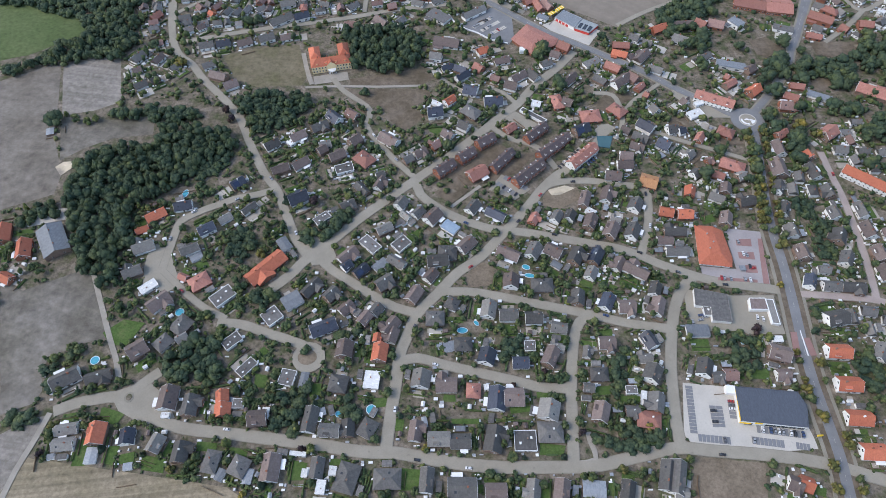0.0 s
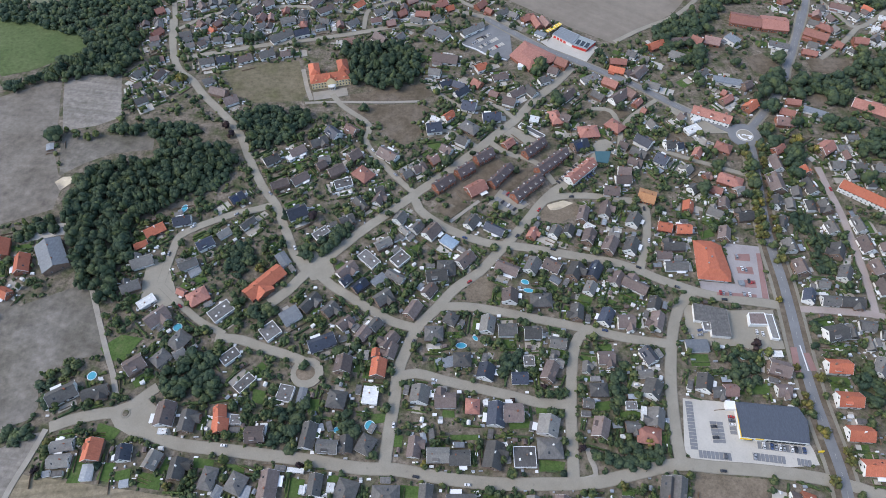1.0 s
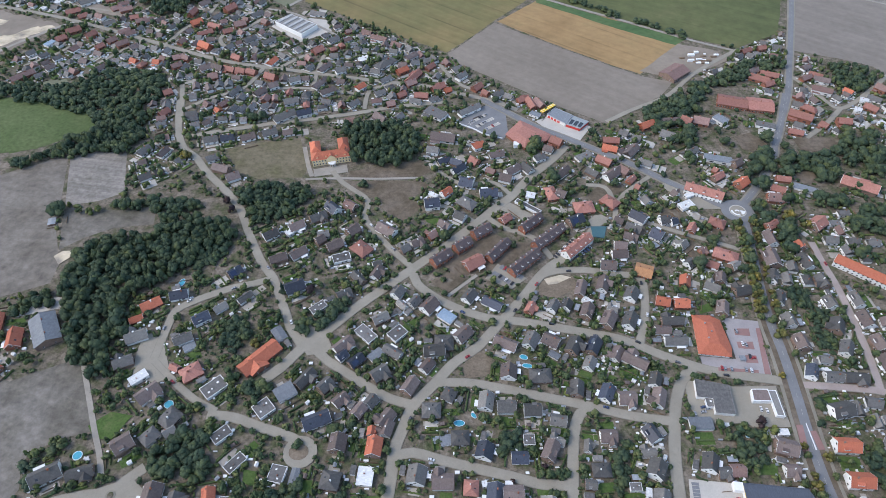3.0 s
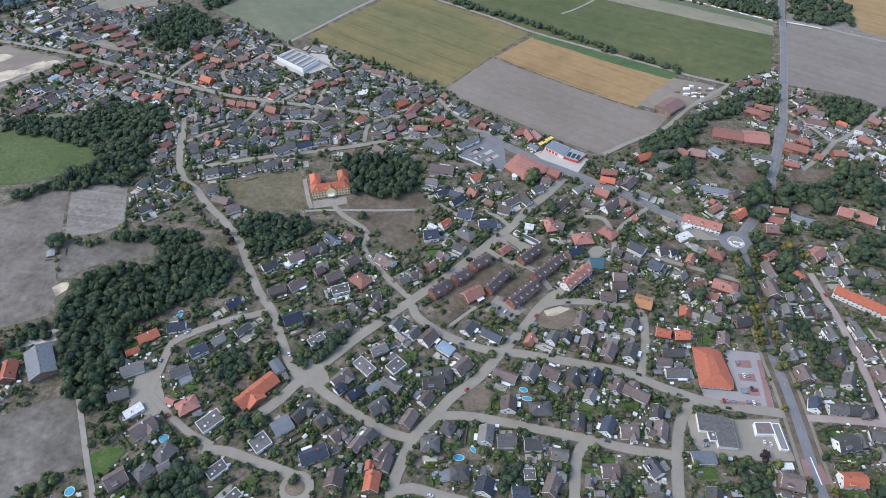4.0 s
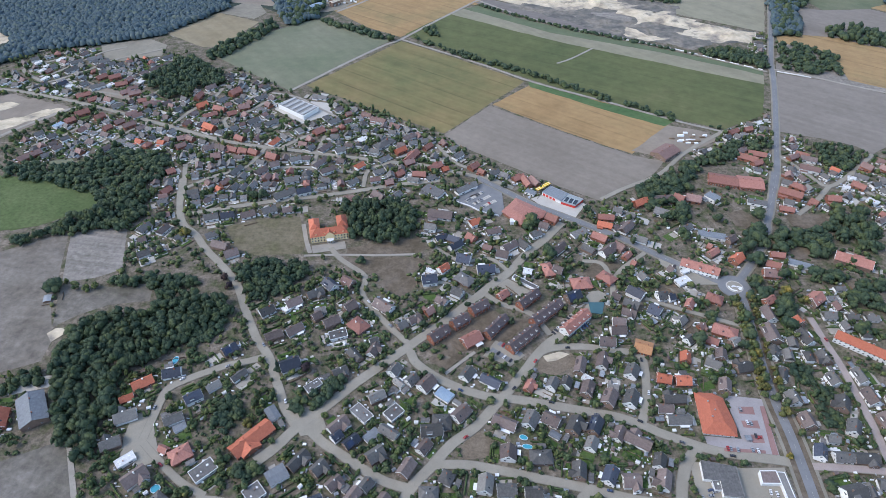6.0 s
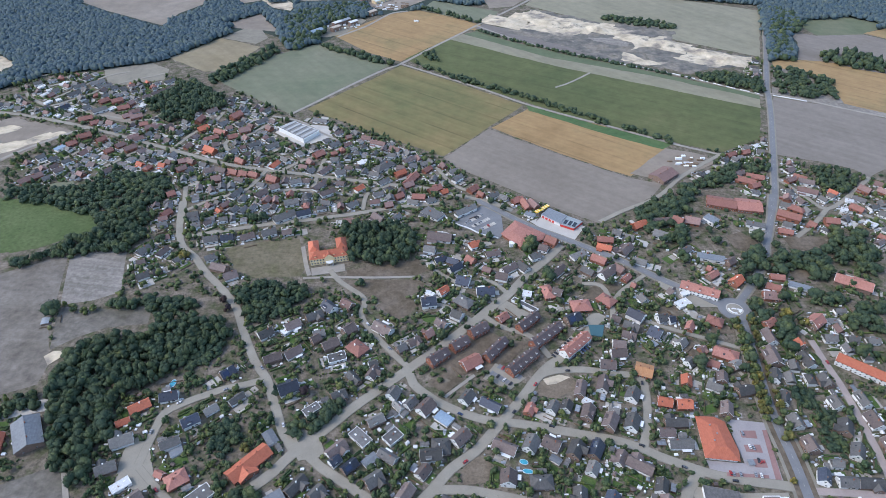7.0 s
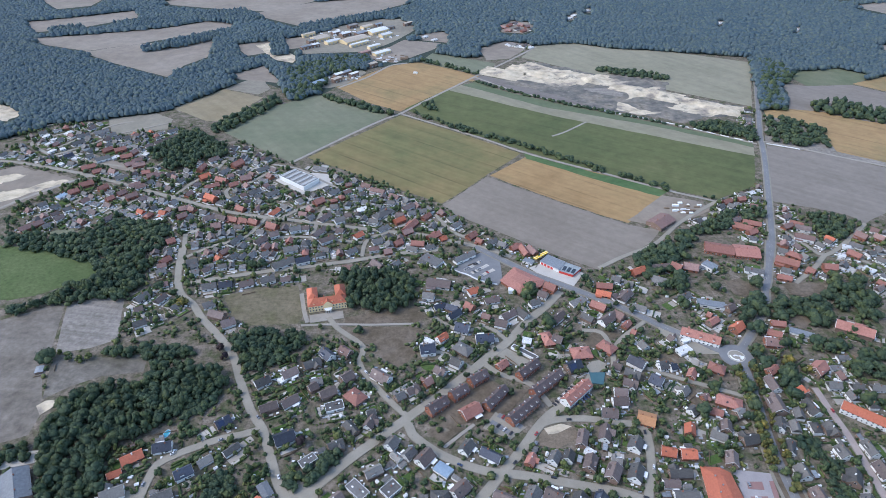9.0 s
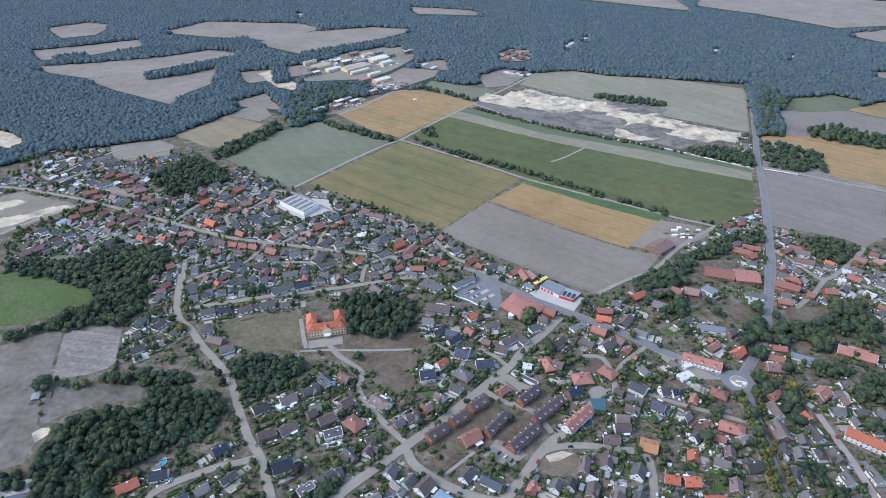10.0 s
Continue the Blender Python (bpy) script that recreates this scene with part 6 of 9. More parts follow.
place_houses([
    (-76.2, 266.2, 45, 9, 8, "b"), (89.9, 266.3, 143, 9, 6, "p"), (-49.8, 267.4, 44, 13, 8, "p"), (320.3, 268.9, 59, 14, 10, "g"),
    (-4.1, 269.5, 5, 17, 11, "g"), (-36.8, 269.8, 146, 16, 8, "g"), (347.9, 273, 95, 14, 11, "n"), (121.8, 273.3, 62, 15, 10, "b"),
    (106.1, 273.4, 60, 15, 11, "g"), (286.4, 274.6, 93, 13, 11, "n"), (-76.2, 276, 45, 17, 10, "n"), (-197.8, 276.2, 32, 10, 7, "p"),
    (52.3, 276.6, 155, 19, 10, "n"), (3.6, 277.5, 180, 15, 14, "h"), (188.1, 278.1, 180, 19, 9, "g"), (72.8, 278.6, 62, 14, 11, "g"),
])
place_houses([
    (88.7, 279, 149, 14, 11, "n"), (-204, 282.5, 28, 15, 9, "g"), (-338.4, 283.7, 104, 18, 12, "o"), (18.7, 285, 46, 15, 11, "n"),
    (-242, 285.6, 23, 17, 11, "G"), (-59, 286.7, 136, 18, 10, "f"), (-33.8, 287.1, 44, 14, 11, "f"), (-128.8, 287.7, 125, 14, 9, "p"),
    (180.3, 288.7, 180, 13, 8, "n"), (321.9, 290.8, 63, 14, 11, "g"), (285.1, 296.2, 93, 12, 11, "G"), (348.4, 296.6, 95, 15, 11, "n"),
    (155.3, 297.3, 65, 15, 11, "g"), (137.7, 297.5, 62, 15, 11, "n"), (190, 297.6, 180, 18, 9, "g"), (-360.5, 299.5, 104, 18, 11, "o"),
])
place_houses([
    (-48.1, 301.4, 30, 14, 9, "G"), (-194.5, 302.6, 33, 14, 10, "b"), (-248, 303.1, 27, 11, 7, "o"), (6.2, 303.7, 142, 14, 10, "B"),
    (121.9, 306.8, 67, 14, 10, "n"), (234.4, 308.7, 72, 13, 10, "n"), (143.4, 309.5, 167, 9, 7, "G"), (75.7, 311.3, 63, 11, 8, "c"),
    (94.5, 312.3, 60, 11, 9, "g"), (-100.6, 313.4, 40, 14, 8, "f"), (105.9, 313.4, 66, 10, 9, "g"), (-8.3, 313.8, 51, 15, 12, "n"),
    (326, 313.8, 96, 12, 10, "g"), (-181.8, 314.1, 40, 12, 8, "G"), (202.1, 314.9, 179, 13, 10, "o"), (-30.9, 315.7, 134, 10, 6, "G"),
])
place_houses([
    (44.5, 316.3, 148, 18, 9, "b"), (350, 317.1, 95, 15, 9, "g"), (187.1, 317.4, 166, 12, 10, "o"), (-240, 317.6, 34, 17, 10, "o"),
    (123.8, 318.5, 141, 8, 6, "w"), (-20.6, 318.6, 49, 11, 9, "g"), (287, 320.1, 66, 14, 8, "g"), (25.4, 323.6, 55, 13, 10, "g"),
    (-163.3, 324.1, 46, 14, 7, "g"), (162.4, 324.2, 61, 13, 11, "g"), (-219.3, 327.5, 13, 15, 10, "b"), (-80.4, 327.5, 28, 13, 9, "g"),
    (-35, 327.7, 58, 11, 10, "g"), (257.1, 328.2, 11, 14, 10, "g"), (120.4, 330.6, 71, 16, 9, "n"), (233.4, 332.7, 152, 13, 9, "G"),
])
place_houses([
    (-122.7, 334, 26, 17, 13, "b"), (140.4, 336, 70, 16, 10, "n"), (329.6, 337.4, 96, 13, 10, "g"), (211.8, 339.1, 74, 11, 9, "o"),
    (242.8, 341.3, 72, 11, 9, "n"), (288.3, 342.7, 66, 13, 9, "g"), (-69.6, 344.7, 130, 15, 8, "g"), (-54.3, 350.3, 68, 13, 9, "n"),
    (-177.7, 352, 41, 13, 10, "b"), (259.4, 355.3, 26, 8.6, 9, "G"), (148.8, 357.1, 174, 14, 11, "n"), (241.4, 357.7, 154, 10.3, 8, "c"),
    (221.5, 359.2, 38, 9.2, 9, "g"), (-54.3, 359.6, 22, 8.2, 8, "g"), (324.3, 360.1, 101, 16.5, 10, "g"), (294.3, 363.4, 90, 19.5, 14, "n"),
])
place_houses([
    (-142.7, 367.4, 24, 15.7, 9, "n"), (255.9, 368.2, 154, 21.5, 13, "H"), (-86.7, 368.4, 18, 16, 10, "f"), (161.4, 370.2, 2, 14.1, 10, "n"),
    (-125.9, 374.1, 38, 16, 10, "n"), (237.4, 374.7, 28, 7, 7, "r"), (325.1, 377.9, 96, 8.9, 10, "o"), (-69.7, 378.4, 137, 17.9, 14, "H"),
    (-30.6, 378.7, 34, 9.4, 9, "g"), (164.3, 380.6, 173, 11.9, 10, "n"), (196.5, 381.6, 124, 5.8, 6, "p"), (221.1, 382, 39, 8.7, 9, "G"),
    (-94.1, 382.7, 31, 15.3, 10, "n"), (-19.8, 386, 34, 12, 9, "n"), (303.3, 388.1, 92, 16.8, 10, "n"), (-108.2, 389.7, 37, 9.1, 9, "n"),
])
place_houses([
    (176.2, 391.9, 157, 13.1, 9, "n"), (200.5, 394.1, 143, 11.8, 13, "b"), (-6.2, 395.6, 38, 9.1, 9, "r"), (-106.4, 397, 18, 10.8, 9, "G"),
    (-154.7, 397.2, 36, 14.2, 10, "g"), (-137.9, 399.8, 135, 7.1, 6, "w"), (-79.1, 400.6, 43, 12.3, 11, "n"), (-48.4, 401.7, 144, 19.5, 12, "n"),
    (235.3, 402.3, 58, 11.9, 8, "c"), (181, 402.9, 150, 14.7, 10, "g"), (353.1, 405.8, 35, 16.4, 13, "c"), (310.5, 406.2, 31, 12.5, 9, "c"),
    (-132.3, 407.6, 34, 15.2, 10, "n"), (260.5, 408.6, 150, 15.1, 12, "H"), (5.2, 408.7, 144, 11.5, 9, "n"), (220.3, 410.8, 18, 6.8, 8, "b"),
])
place_houses([
    (169.2, 412.5, 149, 8.7, 9, "n"), (211.9, 412.8, 16, 10.2, 10, "g"), (128.3, 412.9, 28, 15.3, 12, "b"), (62.7, 415.8, 41, 11.3, 9, "c"),
    (188, 416, 139, 16.2, 11, "b"), (-363.7, 416.7, 106, 9, 7, "p"), (20.2, 418.5, 147, 11.2, 10, "g"), (-113.8, 419.6, 30, 16.3, 10, "g"),
    (-100.9, 429.7, 134, 15.1, 11, "b"), (139.2, 430.2, 6, 19.3, 15, "H"), (238.3, 433.4, 25, 14.8, 9, "w"), (-84.3, 434.1, 142, 12.7, 10, "r"),
    (-6.6, 436, 9, 14.8, 13, "b"), (27.5, 436.9, 141, 18.8, 13, "h"), (165.4, 437.8, 133, 17, 13, "H"), (201.4, 439.4, 113, 9.5, 9, "G"),
])
place_houses([
    (328.5, 442.1, 171, 17.3, 12, "r"), (244.7, 446.9, 21, 8.8, 5, "w"), (119.5, 447.9, 150, 9.9, 11, "n"), (89.8, 448.1, 164, 8.9, 8, "w"),
    (231.4, 448.8, 124, 6.9, 9, "n"), (-5.3, 449.5, 147, 9.2, 5, "w"), (110.2, 450.1, 102, 18.6, 11, "H"), (48.9, 451.1, 5, 17.9, 12, "b"),
    (7.4, 452.3, 42, 12.1, 9, "q"), (335.2, 455.2, 155, 14, 9, "c"), (363.7, 456.5, 153, 22.6, 9, "p"), (416.8, 459, 150, 34.1, 15, "c"),
    (197.2, 459.5, 141, 5.4, 6, "c"), (301.8, 463.9, 39, 14.7, 11, "o"), (27.9, 466.7, 162, 14.1, 13, "b"), (346, 470.3, 169, 14, 8, "c"),
])
place_houses([
    (192.9, 470.6, 48, 11.6, 7, "c"), (67.4, 473.1, 160, 12.9, 11, "n"), (281.1, 473.6, 34, 13.7, 8, "c"), (-206.8, 477.2, 29, 14.2, 11, "n"),
    (-295.2, 478.1, 33, 12.5, 9, "g"), (175.6, 478.6, 40, 21.4, 11, "n"), (155.9, 481.4, 139, 13.7, 9, "g"), (125.8, 481.8, 45, 17.4, 10, "n"),
    (188, 482.9, 131, 11.8, 10, "r"), (282, 484.6, 138, 5.4, 7, "c"), (53.1, 484.7, 152, 9.5, 8, "r"), (75.2, 485.8, 36, 17.8, 10, "n"),
    (-283.5, 485.8, 35, 9, 8, "g"), (20.3, 486.8, 38, 15.7, 9, "b"), (90.4, 487.9, 126, 14.5, 10, "g"), (-220.7, 489.2, 160, 18.3, 10, "n"),
])
place_houses([
    (306.9, 494.3, 31, 10.6, 9, "n"), (212.5, 495.7, 154, 15.1, 9, "G"), (18.6, 498.1, 154, 12.9, 9, "b"), (170.9, 499.4, 145, 16.3, 10, "c"),
    (36.8, 499.8, 137, 10.8, 10, "c"), (-304.7, 500.4, 24, 8.7, 8, "n"), (289.3, 501.3, 164, 28.7, 10, "p"), (5.7, 501.4, 21, 12.6, 8, "b"),
    (104.7, 504.2, 23, 11.6, 9, "g"), (-234.4, 506.6, 30, 12.8, 9, "g"), (151.4, 507.3, 29, 19, 9, "f"), (60.9, 510.7, 13, 15.6, 9, "n"),
    (263.2, 512.6, 32, 21.2, 9, "G"), (202.6, 515.1, 49, 20.2, 10, "n"), (191.4, 515.2, 31, 7.3, 8, "n"), (-287.9, 516.1, 65, 14.6, 9, "n"),
])
place_houses([
    (-5.8, 516.6, 167, 12.9, 10, "g"), (115.6, 518.3, 153, 10.7, 10, "n"), (-308.8, 519.1, 60, 15.3, 10, "G"), (181, 520.1, 158, 16.2, 9, "o"),
    (41.9, 523.9, 24, 11.6, 10, "q"), (125.3, 529.5, 144, 13.6, 11, "c"), (184.4, 532.8, 173, 17.5, 9, "c"), (-242.7, 537, 15, 15.2, 10, "g"),
    (212.8, 537.1, 149, 10, 8, "G"), (5.2, 539.6, 167, 27.1, 14, "n"), (248, 540.3, 152, 17.7, 12, "g"), (-226, 540.3, 12, 14.2, 10, "b"),
    (-204.3, 541.6, 22, 15.7, 10, "n"), (200, 543.3, 149, 10.2, 9, "g"), (387.9, 545.7, 160, 15.5, 8, "c"), (-182.4, 548, 26, 16.2, 11, "g"),
])
place_houses([
    (-162.1, 549.9, 13, 12.8, 9, "n"), (423.9, 557.9, 128, 9.6, 9, "c"), (360.1, 558.7, 159, 21.3, 10, "f"), (228.5, 559.2, 27, 18.1, 10, "o"),
    (447.3, 562.5, 171, 15, 10, "c"), (273.5, 564.7, 142, 12.4, 13, "c"), (290.1, 565.6, 161, 17, 13, "r"), (-305.2, 565.9, 29, 10.9, 8, "g"),
    (253.5, 567, 6, 26.6, 8, "n"), (-255.2, 567.5, 38, 8.5, 8, "n"), (312.2, 567.8, 126, 14.8, 12, "p"), (-96.6, 569.6, 179, 13, 9, "r"),
    (403.1, 572.8, 148, 25.6, 11, "c"), (-64.1, 574.9, 132, 17.7, 10, "n"), (-271.8, 575.7, 29, 8.7, 8, "g"), (-43.7, 576.9, 53, 11, 9, "g"),
])
place_houses([
    (-171.2, 578.1, 35, 26.2, 11, "G"), (108.5, 581.2, 146, 12.2, 8, "p"), (-2.9, 583.4, 142, 25.5, 15, "f"), (-150.1, 583.4, 23, 16.4, 10, "b"),
    (429.6, 584.2, 117, 8.9, 9, "G"), (-307.5, 587.1, 57, 13.2, 9, "c"), (419.1, 587.7, 138, 17.9, 11, "H"), (35, 587.9, 35, 28.7, 9, "g"),
    (475.6, 587.9, 146, 8.3, 7, "w"), (490.1, 588.8, 132, 15.5, 9, "c"), (-231.7, 592, 69, 12, 8, "g"), (-221.6, 593, 68, 12.1, 8, "g"),
    (409.2, 595.8, 148, 11, 9, "G"), (-211.7, 596.4, 71, 12, 8, "g"), (-196.3, 597.3, 41, 10.3, 8, "G"), (106.2, 600.4, 107, 19.5, 9, "c"),
])
place_houses([
    (-54, 601.2, 19, 10.2, 9, "r"), (-96.6, 601.8, 42, 13.7, 9, "g"), (115.6, 602, 116, 16.9, 9, "r"), (491.2, 606.3, 150, 9.6, 7, "w"),
    (-25.6, 606.7, 165, 13.8, 8, "G"), (-168.1, 606.9, 19, 17, 10, "G"), (502.9, 607.4, 141, 15.4, 8, "g"), (97.4, 609.8, 29, 14.5, 9, "c"),
    (-5, 610.7, 24, 11.6, 8, "g"), (-19.1, 617.3, 175, 16.1, 9, "c"), (69, 617.8, 35, 14.6, 9, "g"), (-42.6, 619.4, 38, 11.5, 9, "c"),
    (55.1, 621.5, 139, 9.3, 7, "c"), (538.8, 622.2, 131, 11.7, 9, "r"), (448.5, 623.5, 154, 22.9, 9, "R"), (-67.7, 623.8, 27, 13.1, 8, "G"),
])
place_houses([
    (519, 625.9, 127, 14, 10, "r"), (-237.5, 625.9, 65, 20.1, 9, "g"), (-207.3, 626, 48, 16.1, 10, "n"), (-128.2, 626.1, 32, 18.2, 9, "n"),
    (-315, 626.9, 35, 10.5, 9, "c"), (11.5, 629.2, 26, 8.3, 8, "o"), (46, 633.2, 44, 14, 10, "c"), (0, 634.3, 38, 18.1, 10, "c"),
    (-91, 634.8, 45, 12.3, 9, "q"), (-194, 637.5, 31, 12, 10, "n"), (391, 638.3, 26, 14.3, 9, "c"), (-139.9, 643.2, 57, 22.5, 9, "n"),
    (-32.3, 643.9, 33, 13.7, 10, "r"), (457.4, 645.6, 155, 18.9, 9, "n"), (383.6, 648.6, 148, 23, 10, "c"), (-170.7, 649.9, 26, 14.1, 9, "g"),
])
place_houses([
    (440.4, 650.4, 25, 15.2, 8, "r"), (-62.7, 651.6, 41, 15.7, 8, "g"), (452.9, 653.7, 146, 16, 9, "c"), (27.8, 656.5, 46, 15, 9, "g"),
    (-29.3, 656.5, 60, 27, 10, "c"), (-199.9, 656.8, 154, 15.5, 11, "c"), (399.4, 658.5, 158, 22, 9, "c"), (-270, 659.1, 18, 12, 11, "r"),
    (-497.3, 660.6, 47, 28, 9, "r"), (383.3, 668, 22, 14, 8, "n"), (-225.6, 668.4, 156, 13.8, 9, "c"), (-43.2, 669.3, 37, 15.5, 9, "o"),
    (-118.1, 669.6, 25, 12.5, 10, "g"), (-239.2, 672, 161, 13.1, 9, "c"), (449.9, 674.1, 27, 13, 9, "n"), (-347.9, 674.1, 43, 11.6, 9, "w"),
])
place_houses([
    (-253.6, 675.6, 158, 15.3, 9, "c"), (-268.4, 677.8, 155, 16.4, 10, "n"), (-283.3, 678, 29, 13.9, 10, "n"), (-138.4, 678.1, 55, 19.8, 9, "n"),
    (-156.7, 678.3, 64, 12.1, 8, "g"), (-9.6, 679, 50, 14.3, 8, "c"), (-319.4, 682, 39, 13, 9, "r"), (-64.5, 686.8, 44, 29.7, 13, "h"),
    (-204.3, 691.5, 63, 15.7, 9, "q"), (-91.8, 697.5, 31, 13.7, 10, "w"), (-33.2, 700.5, 40, 17.7, 9, "n"), (-250.2, 701.4, 149, 14.1, 9, "c"),
    (-323.6, 703.1, 24, 13.9, 9, "r"), (-492.4, 708.3, 49, 11.3, 8, "g"), (-510.8, 713, 50, 11.2, 9, "g"), (389.6, 713.1, 28, 15.4, 8, "c"),
])
place_houses([
    (-151.5, 717.6, 43, 15.1, 11, "c"), (410.3, 718.1, 16, 12, 8, "c"), (-264.7, 725.9, 54, 11.1, 9, "g"), (-295.3, 727.1, 146, 19.2, 11, "o"),
    (-52.2, 728.2, 149, 15.4, 9, "R"), (-386, 728.3, 42, 11.2, 9, "n"), (-430.2, 729.7, 54, 11.1, 8, "c"), (-403.4, 734.6, 42, 15.6, 9, "r"),
    (433.7, 735.9, 17, 9, 7, "w"), (-189.9, 737.8, 51, 9.8, 8, "R"), (-497.5, 737.9, 61, 13.9, 9, "B"), (-217.7, 740.6, 41, 18.7, 9, "G"),
    (-134.8, 743.3, 43, 15.9, 9, "g"), (-242.1, 744, 45, 17.4, 9, "g"), (-75.6, 744.1, 158, 22.1, 9, "R"), (-420.8, 744.9, 48, 12.4, 9, "r"),
])
place_houses([
    (-487.1, 748.9, 45, 13.1, 9, "c"), (-450.8, 757.2, 54, 13.8, 9, "c"), (-92.4, 761.1, 153, 14.7, 9, "R"), (-402.2, 761.3, 36, 13.4, 9, "R"),
    (-304.8, 763.2, 33, 20.2, 8, "c"), (-410.8, 765.5, 39, 15.1, 9, "R"), (-275.9, 766.9, 29, 13.2, 9, "c"), (-478.8, 768.8, 37, 18.7, 10, "c"),
    (-295.9, 779.6, 154, 19.4, 9, "c"), (-263.3, 783.4, 25, 15.6, 11, "r"), (-321.5, 787.5, 42, 15.1, 10, "o"), (-439.5, 790, 31, 16.3, 8, "G"),
    (-397.7, 794.6, 33, 15.3, 9, "r"), (-373.5, 796, 46, 11.8, 9, "n"), (-387.9, 796.1, 41, 12.9, 8, "R"), (-298.8, 804.6, 59, 16.2, 9, "g"),
])
place_houses([
    (-481.9, 809.6, 42, 13.1, 8, "c"), (-315.7, 810.1, 55, 12.9, 8, "g"), (-246, 811.8, 42, 18.3, 9, "g"), (-162.8, 813.4, 161, 22.8, 8, "g"),
    (-334.5, 815.7, 79, 18.2, 9, "c"), (-499.8, 821.5, 33, 19.4, 9, "c"), (-428.3, 825.1, 30, 17.7, 9, "r"), (-285.4, 825.9, 53, 18.2, 11, "c"),
    (-443.3, 830.7, 39, 14.4, 9, "r"), (-437, 840.9, 30, 14.8, 8, "R"), (-324.9, 843.2, 43, 16.2, 10, "n"), (-489.5, 846.3, 39, 20.6, 9, "G"),
    (-572.1, 853.1, 64, 14.8, 8, "g"), (-474.9, 854.7, 51, 12.3, 8, "w"), (-546.9, 855.6, 52, 19.3, 9, "b"), (-513.6, 856.1, 55, 11.6, 8, "G"),
])
place_houses([
    (-458.7, 856.4, 26, 17.2, 9, "c"), (-579.6, 876.5, 66, 12.9, 7, "w"), (-476.1, 877.2, 35, 17, 9, "c"), (-496, 878.5, 49, 15.7, 9, "c"),
    (-438, 891.9, 39, 12.9, 8, "n"), (-426.4, 903.1, 43, 15.2, 8, "n"), (-552.4, 903.8, 55, 20.1, 9, "G"), (-597, 904.1, 59, 12, 8, "w"),
    (-419.1, 914.7, 45, 12, 8, "n"), (-411.6, 925.4, 42, 12.9, 8, "n"), (-555.6, 929.4, 43, 18.8, 9, "g"), (-615.2, 932.1, 57, 12.9, 8, "w"),
    (-513.8, 932.2, 43, 15.8, 8, "G"), (-585.9, 943.8, 65, 14.7, 8, "w"), (-533.6, 944.6, 37, 22.1, 9, "g"), (-420.7, 947.7, 51, 17.3, 8, "g"),
])
place_houses([
    (-423.4, 1201.8, 31, 14, 5, "w"), (-34.2, 1231.1, 157, 9, 4, "w"), (-321.5, 1498.8, 179, 16, 6, "w"), (84.5, 1559.3, 179, 18, 6, "w"),
    (52.4, 1651.7, 33, 28, 9, "w"),
])
place_houses([
    (348, 1638, 40, 20, 10, "w"), (367, 1666, 40, 20, 10, "w"), (409, 1713, 40, 20, 10, "w"), (716, 1590, 40, 20, 10, "w"),
    (882, 1531, 40, 20, 10, "w"), (-406, 2013, 40, 20, 10, "w"), (173, 1555, 134, 18, 9, "r"), (189, 1570, 50, 18, 9, "c"),
    (204, 1591, 50, 17, 9, "n"), (218, 1575, 134, 18, 9, "r"), (231, 1559, 44, 14, 9, "r"), (204, 1539, 44, 16, 9, "n"),
    (183, 1529, 134, 17, 9, "r"), (218, 1524, 44, 18, 9, "c"), (240, 1539, 50, 17, 9, "n"), (171, 1412, 134, 17, 9, "w"),
])
place_houses([
    (182, 1408, 134, 16, 9, "g"), (193, 1403, 134, 15, 9, "w"), (205, 1399, 50, 15, 9, "n"), (218, 1395, 44, 15, 9, "w"),
    (-17, 1478, 50, 16, 9, "w"), (5, 1454, 44, 17, 9, "w"), (251, 1601, 134, 14, 9, "g"), (72, 1642, 44, 48, 16, "w"),
    (86, 1556, 44, 26, 10, "w"),
])


# ---- trees, hedges, woods ----
def ico(level):
    bm = bmesh.new()
    bmesh.ops.create_icosphere(bm, subdivisions=level, radius=1.0)
    v, f = np.array([q.co[:] for q in bm.verts]), np.array([[q.index for q in p.verts] for p in bm.faces])
    bm.free()
    return v, f


BALL = {n: ico(n) for n in (1, 2)}


def crown(seed, lobes, level, leaves, spread=0.62, squash=0.8, lobe=0.5, leaf=0.07):
    """A crown of unit radius and unit height from 0 to about 1.6: ragged lobes with leaf sprays standing out of them."""
    r = np.random.RandomState(seed)
    bv, bf = BALL[level]
    V, F, n = [], [], 0
    for i in range(lobes):
        a, u = r.uniform(0, 6.28), r.uniform(0, 1) ** 0.6
        c = np.array([math.cos(a) * u * spread, math.sin(a) * u * spread, 0.75 + (1 - u * u) * 0.45 * r.uniform(0.4, 1.2) - 0.25 * u])
        if i == 0:
            c = np.array([0, 0, 0.8])
        s = lobe * r.uniform(0.7, 1.3) if i else max(0.55, lobe * 1.25)
        v = bv * (1 + r.normal(0, 0.2, (len(bv), 1))) * [s, s, s * squash] + r.normal(0, 0.02, bv.shape) + c
        V.append(v)
        F.append(bf + n)
        n += len(v)
    base = np.concatenate(V)
    if leaves:
        k = r.randint(0, len(base), leaves)
        p = base[k] * [1.03, 1.03, 1.02] + r.normal(0, 0.05, (leaves, 3))
        d = leaf
        tri = np.stack([p + r.normal(0, d, (leaves, 3)), p + r.normal(0, d, (leaves, 3)), p + r.normal(0, d, (leaves, 3))], 1).reshape(-1, 3)
        V.append(tri)
        F.append(np.arange(leaves * 3).reshape(-1, 3) + n)
    v = np.concatenate(V)
    v[:, 2] = np.maximum(v[:, 2], 0.12)
    return v, np.concatenate(F)


